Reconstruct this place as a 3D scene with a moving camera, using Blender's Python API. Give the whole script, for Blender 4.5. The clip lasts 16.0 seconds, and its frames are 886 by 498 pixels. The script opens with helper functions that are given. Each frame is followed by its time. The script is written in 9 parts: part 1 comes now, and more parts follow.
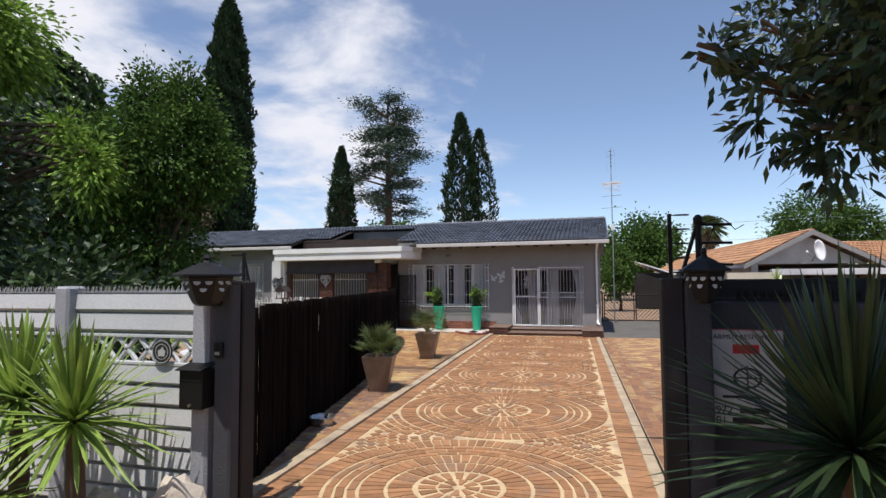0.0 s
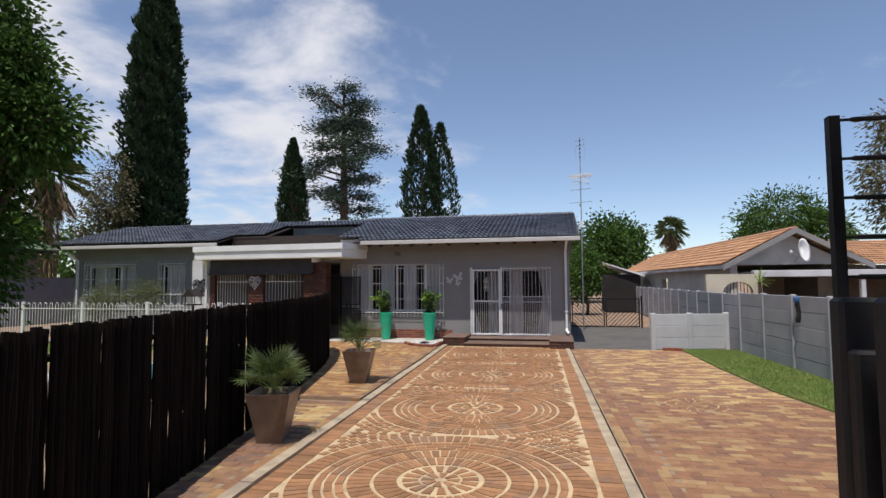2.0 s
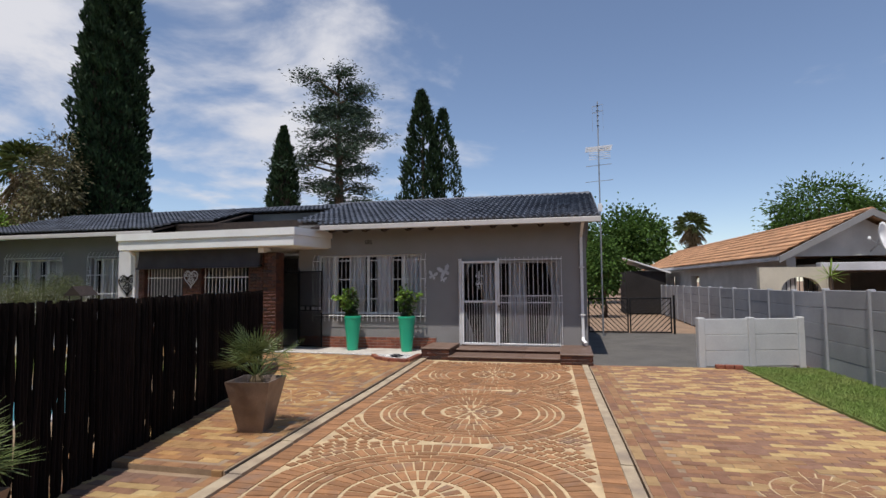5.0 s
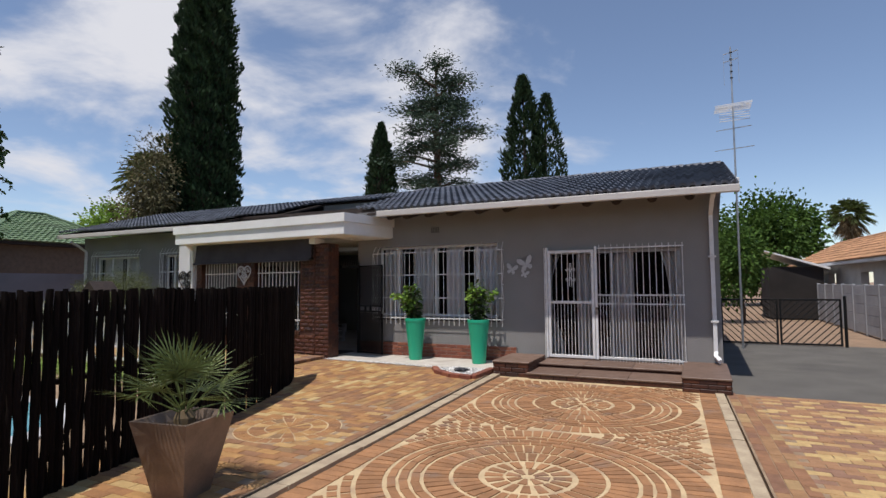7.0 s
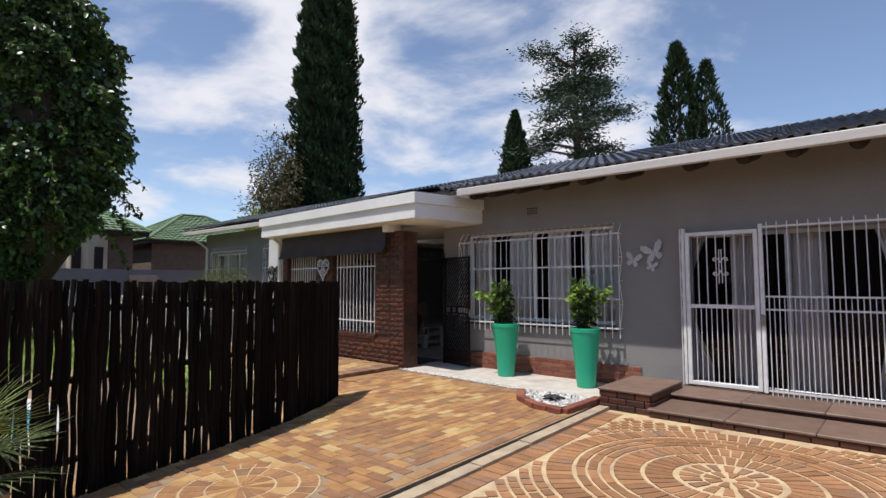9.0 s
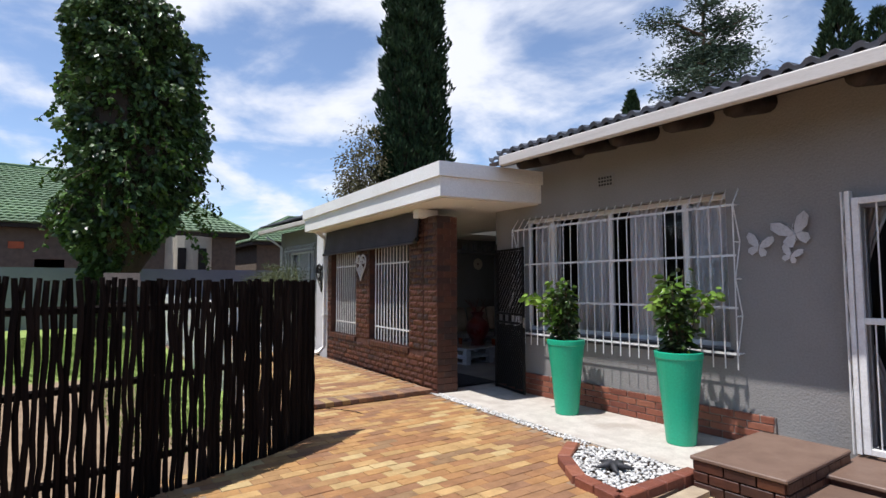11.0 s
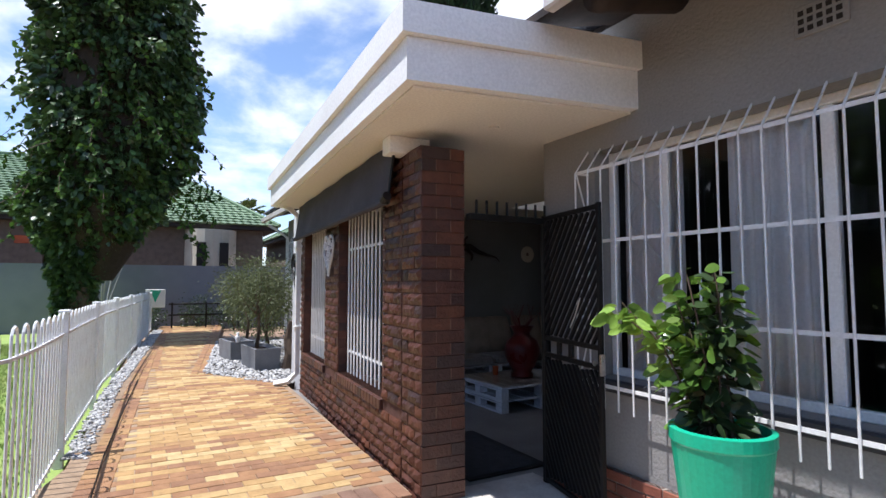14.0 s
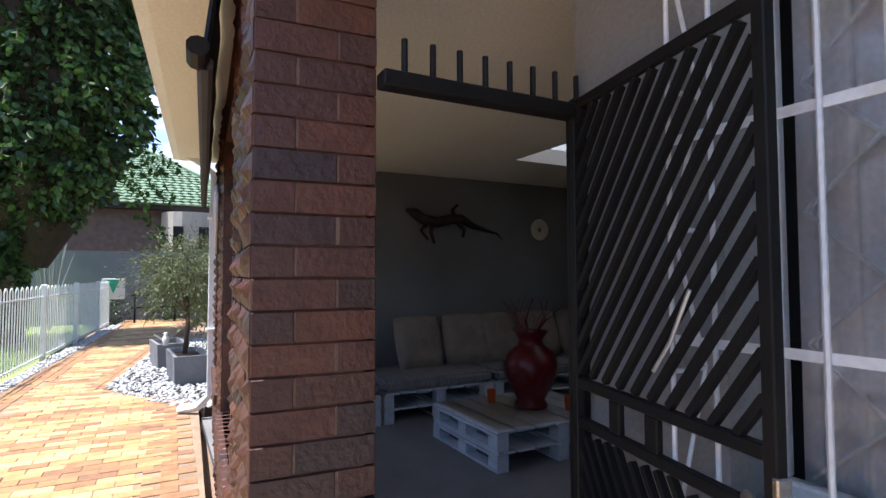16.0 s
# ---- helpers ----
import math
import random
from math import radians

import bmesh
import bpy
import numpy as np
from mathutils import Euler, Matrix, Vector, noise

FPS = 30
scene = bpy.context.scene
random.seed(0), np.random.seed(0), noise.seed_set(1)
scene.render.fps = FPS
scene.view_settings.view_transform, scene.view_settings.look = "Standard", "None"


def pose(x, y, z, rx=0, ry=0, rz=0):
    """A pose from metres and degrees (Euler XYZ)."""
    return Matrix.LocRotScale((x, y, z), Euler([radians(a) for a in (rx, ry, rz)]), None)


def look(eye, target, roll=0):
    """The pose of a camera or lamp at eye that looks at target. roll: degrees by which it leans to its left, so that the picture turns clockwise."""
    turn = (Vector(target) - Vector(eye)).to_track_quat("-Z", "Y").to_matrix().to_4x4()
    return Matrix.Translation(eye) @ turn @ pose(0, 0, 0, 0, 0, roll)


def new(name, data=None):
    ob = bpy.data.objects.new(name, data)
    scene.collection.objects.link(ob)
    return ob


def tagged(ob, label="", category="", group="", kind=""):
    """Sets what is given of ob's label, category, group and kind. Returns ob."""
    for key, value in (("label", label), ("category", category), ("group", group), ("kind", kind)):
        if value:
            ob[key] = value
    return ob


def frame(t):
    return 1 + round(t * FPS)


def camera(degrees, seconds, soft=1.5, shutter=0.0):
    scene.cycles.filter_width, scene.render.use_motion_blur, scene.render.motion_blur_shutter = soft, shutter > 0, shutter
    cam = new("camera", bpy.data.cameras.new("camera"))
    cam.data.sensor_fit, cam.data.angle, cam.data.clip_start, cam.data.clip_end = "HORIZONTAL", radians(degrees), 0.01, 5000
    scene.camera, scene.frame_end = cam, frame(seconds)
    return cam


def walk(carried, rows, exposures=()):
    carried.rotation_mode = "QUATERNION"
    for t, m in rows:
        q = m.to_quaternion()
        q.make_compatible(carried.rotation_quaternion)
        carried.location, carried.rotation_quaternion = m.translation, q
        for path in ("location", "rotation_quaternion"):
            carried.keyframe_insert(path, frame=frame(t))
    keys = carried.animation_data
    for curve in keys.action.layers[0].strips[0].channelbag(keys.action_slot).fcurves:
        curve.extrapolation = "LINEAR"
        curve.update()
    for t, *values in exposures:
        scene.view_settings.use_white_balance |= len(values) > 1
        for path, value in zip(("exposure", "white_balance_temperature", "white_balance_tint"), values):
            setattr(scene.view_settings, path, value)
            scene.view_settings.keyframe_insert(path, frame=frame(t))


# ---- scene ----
cam = camera(78.8, 16.0)
METRES, EYE, TILT, LEAN, TURN = 20.2, 1.78, 0.0, 0.0, 15.7
ROWS = [
    (0.0, 0.0, 0.0, 0.0, 0.03, 3.42, 0.42),
    (0.5, 0.007, 0.0303, 0.0036, -1.38, 3.46, 0.41),
    (1.0, 0.0121, 0.0595, 0.0043, -2.57, 3.47, 0.41),
    (1.5, 0.0199, 0.0918, 0.0029, -3.5, 3.46, 0.4),
    (2.0, 0.0249, 0.1227, 0.0022, -3.74, 3.49, 0.4),
    (2.5, 0.0332, 0.1517, 0.0021, -4.01, 3.5, 0.41),
    (3.0, 0.0431, 0.1808, 0.0021, -4.41, 3.51, 0.48),
    (5.5, 0.0825, 0.3296, -0.0064, -0.49, 3.62, 0.49),
    (6.0, 0.0932, 0.3607, -0.0077, 2.84, 3.68, 0.47),
    (6.5, 0.1029, 0.3923, -0.0093, 6.35, 3.74, 0.44),
    (7.0, 0.1104, 0.4252, -0.0097, 9.53, 3.72, 0.47),
    (7.5, 0.1165, 0.4563, -0.0104, 14.06, 3.65, 0.39),
    (8.0, 0.1215, 0.4888, -0.0104, 18.55, 3.64, 0.34),
    (8.5, 0.1278, 0.5198, -0.0112, 22.26, 3.62, 0.25),
    (9.0, 0.1327, 0.5519, -0.0122, 25.53, 3.66, 0.2),
    (9.5, 0.1391, 0.5837, -0.0131, 28.22, 3.74, 0.14),
    (10.0, 0.1406, 0.6155, -0.0137, 31.93, 3.78, 0.15),
    (12.5, 0.088, 0.7662, -0.0119, 44.16, 3.73, 0.04),
    (13.0, 0.07, 0.7914, -0.012, 44.82, 3.7, 0.03),
    (13.5, 0.0518, 0.8138, -0.0128, 45.29, 3.73, 0.05),
    (14.0, 0.0332, 0.8381, -0.0134, 45.31, 3.73, 0.02),
    (14.5, 0.0151, 0.861, -0.0141, 45.27, 3.55, -0.0),
    (15.0, -0.0024, 0.8848, -0.014, 45.37, 3.4, -0.0),
    (15.5, -0.0182, 0.9089, -0.014, 45.74, 3.21, 0.09),
    (16.0, -0.0347, 0.9312, -0.016, 46.68, 2.63, 0.14),
]
walk(cam, [(t, pose(0, 0, EYE, TILT, LEAN, TURN) @ pose(METRES * x, METRES * y, METRES * z, 90 + pitch, roll, yaw)) for t, x, y, z, yaw, pitch, roll in ROWS],
     exposures=[(0.0, 0.22, 6550, 13), (2.0, 0.04, 6550, 13), (6.0, -0.07, 6600, 13), (9.0, 0.16, 6560, 13), (10.2, 0.29, 6480, 13), (12.3, 0.53, 6100, 12), (13.5, 0.67, 6050, 13),
                (14.5, 0.85, 5950, 14), (15.2, 1.10, 5900, 14), (16.0, 1.40, 5950, 14)])

# ---- world, sun ----
SUN_EL, SUN_AZ = 70.5, 188.0          # elevation; compass bearing of the sun, clockwise from +y
world = bpy.data.worlds.new("sky_world")
scene.world = world
world.use_nodes = True
wn, wl = world.node_tree.nodes, world.node_tree.links
wn.clear()
w_out = wn.new("ShaderNodeOutputWorld")
w_bg = wn.new("ShaderNodeBackground")
w_bg.inputs["Strength"].default_value = 0.138
w_sky = wn.new("ShaderNodeTexSky")
w_sky.sky_type = "NISHITA"
w_sky.sun_disc = False
w_sky.sun_elevation = radians(SUN_EL)
w_sky.sun_rotation = radians(SUN_AZ)
w_sky.altitude = 1500
w_sky.air_density, w_sky.dust_density, w_sky.ozone_density = 1.0, 0.8, 1.5
# scattered fair-weather cloud, thicker towards the west
w_tc = wn.new("ShaderNodeTexCoord")
w_sep = wn.new("ShaderNodeSeparateXYZ")
wl.new(w_tc.outputs["Generated"], w_sep.inputs[0])
w_add = wn.new("ShaderNodeMath"); w_add.operation = "ADD"; w_add.inputs[1].default_value = 0.22
wl.new(w_sep.outputs["Z"], w_add.inputs[0])
w_dx = wn.new("ShaderNodeMath"); w_dx.operation = "DIVIDE"
w_dy = wn.new("ShaderNodeMath"); w_dy.operation = "DIVIDE"
wl.new(w_sep.outputs["X"], w_dx.inputs[0]); wl.new(w_add.outputs[0], w_dx.inputs[1])
wl.new(w_sep.outputs["Y"], w_dy.inputs[0]); wl.new(w_add.outputs[0], w_dy.inputs[1])
w_comb = wn.new("ShaderNodeCombineXYZ")
wl.new(w_dx.outputs[0], w_comb.inputs[0]); wl.new(w_dy.outputs[0], w_comb.inputs[1])
w_noise = wn.new("ShaderNodeTexNoise")
w_noise.inputs["Scale"].default_value = 1.9
w_noise.inputs["Detail"].default_value = 9
w_noise.inputs["Roughness"].default_value = 0.56
w_noise.inputs["Distortion"].default_value = 0.25
wl.new(w_comb.outputs[0], w_noise.inputs["Vector"])
# a bank of cloud to the north-west, clear to the east
w_cov = wn.new("ShaderNodeMapRange")
w_cov.inputs["From Min"].default_value = -2.0
w_cov.inputs["From Max"].default_value = 0.0
wl.new(w_dx.outputs[0], w_cov.inputs["Value"])
w_bank = wn.new("ShaderNodeValToRGB")
_el = w_bank.color_ramp.elements
_el[0].position, _el[0].color = 0.0, (0.57, 0.57, 0.57, 1)
_el[1].position, _el[1].color = 1.0, (0.36, 0.36, 0.36, 1)
for _p, _v in ((0.22, 0.60), (0.45, 0.645), (0.72, 0.55), (0.92, 0.40)):
    _e = _el.new(_p); _e.color = (_v, _v, _v, 1)
wl.new(w_cov.outputs[0], w_bank.inputs[0])
w_off = wn.new("ShaderNodeMath"); w_off.operation = "SUBTRACT"; w_off.inputs[1].default_value = 0.5
wl.new(w_bank.outputs[0], w_off.inputs[0])
w_sum = wn.new("ShaderNodeMath"); w_sum.operation = "ADD"
wl.new(w_noise.outputs["Fac"], w_sum.inputs[0]); wl.new(w_off.outputs[0], w_sum.inputs[1])
w_ramp = wn.new("ShaderNodeValToRGB")
w_ramp.color_ramp.elements[0].position, w_ramp.color_ramp.elements[1].position = 0.50, 0.74
w_ramp.color_ramp.interpolation = "EASE"
w_ramp.color_ramp.elements[0].color = (0.03, 0.03, 0.03, 1)
wl.new(w_sum.outputs[0], w_ramp.inputs[0])
w_mix = wn.new("ShaderNodeMixRGB")
w_mix.inputs[2].default_value = (5.3, 5.5, 5.9, 1)
wl.new(w_ramp.outputs[0], w_mix.inputs[0]); wl.new(w_sky.outputs[0], w_mix.inputs[1])
wl.new(w_mix.outputs[0], w_bg.inputs["Color"])
wl.new(w_bg.outputs[0], w_out.inputs["Surface"])

sun = new("sun", bpy.data.lights.new("sun", "SUN"))
sun.data.energy, sun.data.angle, sun.data.color = 4.2, radians(0.53), (1.0, 0.965, 0.91)
_a, _e = radians(SUN_AZ), radians(SUN_EL)
SUN_DIR = Vector((math.sin(_a) * math.cos(_e), math.cos(_a) * math.cos(_e), math.sin(_e)))
sun.matrix_world = look(SUN_DIR * 60, (0, 0, 0))


# ---- materials ----
def material(name, colour, colour2=None, rough=0.7, metal=0.0, scale=3.0, fine=60.0, bump=0.2, bump_scale=90.0,
             island=0.0, per_object=0.0, stain=None, stain_at=0.6, palette=None, spec=0.4, stretch=None, trans=0.0, coat=0.0):
    """Two scales of colour variation, fine relief, and variation piece by piece."""
    m = bpy.data.materials.new(name)
    m.use_nodes = True
    n, l = m.node_tree.nodes, m.node_tree.links
    bsdf = n["Principled BSDF"]
    bsdf.inputs["Roughness"].default_value = rough
    bsdf.inputs["Metallic"].default_value = metal
    bsdf.inputs["Specular IOR Level"].default_value = spec
    bsdf.inputs["Coat Weight"].default_value = coat
    geo = n.new("ShaderNodeNewGeometry")
    vec = geo.outputs["Position"]
    if stretch:
        mp = n.new("ShaderNodeMapping")
        mp.inputs["Scale"].default_value = stretch
        l.new(vec, mp.inputs["Vector"])
        vec = mp.outputs[0]
    def tex(s, detail=4):
        t = n.new("ShaderNodeTexNoise")
        t.inputs["Scale"].default_value, t.inputs["Detail"].default_value = s, detail
        l.new(vec, t.inputs["Vector"])
        return t.outputs["Fac"]
    big, small = tex(scale), tex(fine, 2)
    c2 = colour2 or tuple(c * 0.72 for c in colour)
    mix = n.new("ShaderNodeMixRGB")
    mix.inputs[1].default_value, mix.inputs[2].default_value = (*colour, 1), (*c2, 1)
    rm = n.new("ShaderNodeMapRange")
    rm.inputs["From Min"].default_value, rm.inputs["From Max"].default_value = 0.35, 0.68
    l.new(big, rm.inputs["Value"]); l.new(rm.outputs[0], mix.inputs[0])
    out = mix.outputs[0]
    rnd = None
    if island or palette or per_object:
        oi = n.new("ShaderNodeObjectInfo")
        ad = n.new("ShaderNodeMath"); ad.operation = "ADD"
        fc = n.new("ShaderNodeMath"); fc.operation = "FRACT"
        l.new(geo.outputs["Random Per Island"], ad.inputs[0]); l.new(oi.outputs["Random"], ad.inputs[1])
        l.new(ad.outputs[0], fc.inputs[0])
        rnd = oi.outputs["Random"] if per_object else fc.outputs[0]
    if palette:
        cr = n.new("ShaderNodeValToRGB")
        cr.color_ramp.interpolation = "CONSTANT"
        while len(cr.color_ramp.elements) < len(palette):
            cr.color_ramp.elements.new(0.5)
        acc = 0.0
        for e, (share, c) in zip(cr.color_ramp.elements, palette):
            e.position, e.color = acc, (*c, 1)
            acc += share
        l.new(rnd, cr.inputs[0])
        pm = n.new("ShaderNodeMixRGB"); pm.blend_type = "MULTIPLY"; pm.inputs[0].default_value = 1
        l.new(cr.outputs[0], pm.inputs[1]); l.new(out, pm.inputs[2])
        out = pm.outputs[0]
    elif rnd is not None:
        amt = max(island, per_object)
        hv = n.new("ShaderNodeHueSaturation")
        mr = n.new("ShaderNodeMapRange")
        mr.inputs["To Min"].default_value, mr.inputs["To Max"].default_value = 1 - amt, 1 + amt
        l.new(rnd, mr.inputs["Value"]); l.new(mr.outputs[0], hv.inputs["Value"])
        l.new(out, hv.inputs["Color"])
        out = hv.outputs[0]
    if stain:
        st = tex(scale * 0.37, 6)
        sr = n.new("ShaderNodeMapRange")
        sr.inputs["From Min"].default_value, sr.inputs["From Max"].default_value = stain_at - 0.08, stain_at + 0.08
        sr.inputs["To Max"].default_value = 0.75
        sm = n.new("ShaderNodeMixRGB")
        sm.inputs[2].default_value = (*stain, 1)
        l.new(st, sr.inputs["Value"]); l.new(sr.outputs[0], sm.inputs[0]); l.new(out, sm.inputs[1])
        out = sm.outputs[0]
    gr = n.new("ShaderNodeMapRange")
    gr.inputs["To Min"].default_value, gr.inputs["To Max"].default_value = 0.82, 1.18
    l.new(small, gr.inputs["Value"])
    gm = n.new("ShaderNodeMixRGB"); gm.blend_type = "MULTIPLY"; gm.inputs[0].default_value = 1
    l.new(out, gm.inputs[1]); l.new(gr.outputs[0], gm.inputs[2])
    l.new(gm.outputs[0], bsdf.inputs["Base Color"])
    if trans:
        bsdf.inputs["Subsurface Weight"].default_value = 0
        tr = n.new("ShaderNodeBsdfTranslucent")
        l.new(gm.outputs[0], tr.inputs["Color"])
        ms = n.new("ShaderNodeMixShader")
        ms.inputs[0].default_value = trans
        l.new(bsdf.outputs[0], ms.inputs[1]); l.new(tr.outputs[0], ms.inputs[2])
        l.new(ms.outputs[0], n["Material Output"].inputs["Surface"])
    if bump:
        b = n.new("ShaderNodeBump")
        b.inputs["Strength"].default_value, b.inputs["Distance"].default_value = bump, 0.01
        l.new(tex(bump_scale, 3), b.inputs["Height"]); l.new(b.outputs[0], bsdf.inputs["Normal"])
    rr = n.new("ShaderNodeMapRange")
    rr.inputs["To Min"].default_value, rr.inputs["To Max"].default_value = max(0.03, rough - 0.1), min(1, rough + 0.1)
    l.new(big, rr.inputs["Value"]); l.new(rr.outputs[0], bsdf.inputs["Roughness"])
    return m


def glass_material(name, tint=(0.975, 0.985, 0.985)):
    m = bpy.data.materials.new(name)
    m.use_nodes = True
    n, l = m.node_tree.nodes, m.node_tree.links
    n.remove(n["Principled BSDF"])
    tr, gl, fr, mx = (n.new(k) for k in ("ShaderNodeBsdfTransparent", "ShaderNodeBsdfGlossy", "ShaderNodeFresnel", "ShaderNodeMixShader"))
    tr.inputs[0].default_value = (*tint, 1)
    gl.inputs["Roughness"].default_value = 0.02
    fr.inputs[0].default_value = 1.5
    l.new(fr.outputs[0], mx.inputs[0]); l.new(tr.outputs[0], mx.inputs[1]); l.new(gl.outputs[0], mx.inputs[2])
    l.new(mx.outputs[0], n["Material Output"].inputs["Surface"])
    return m


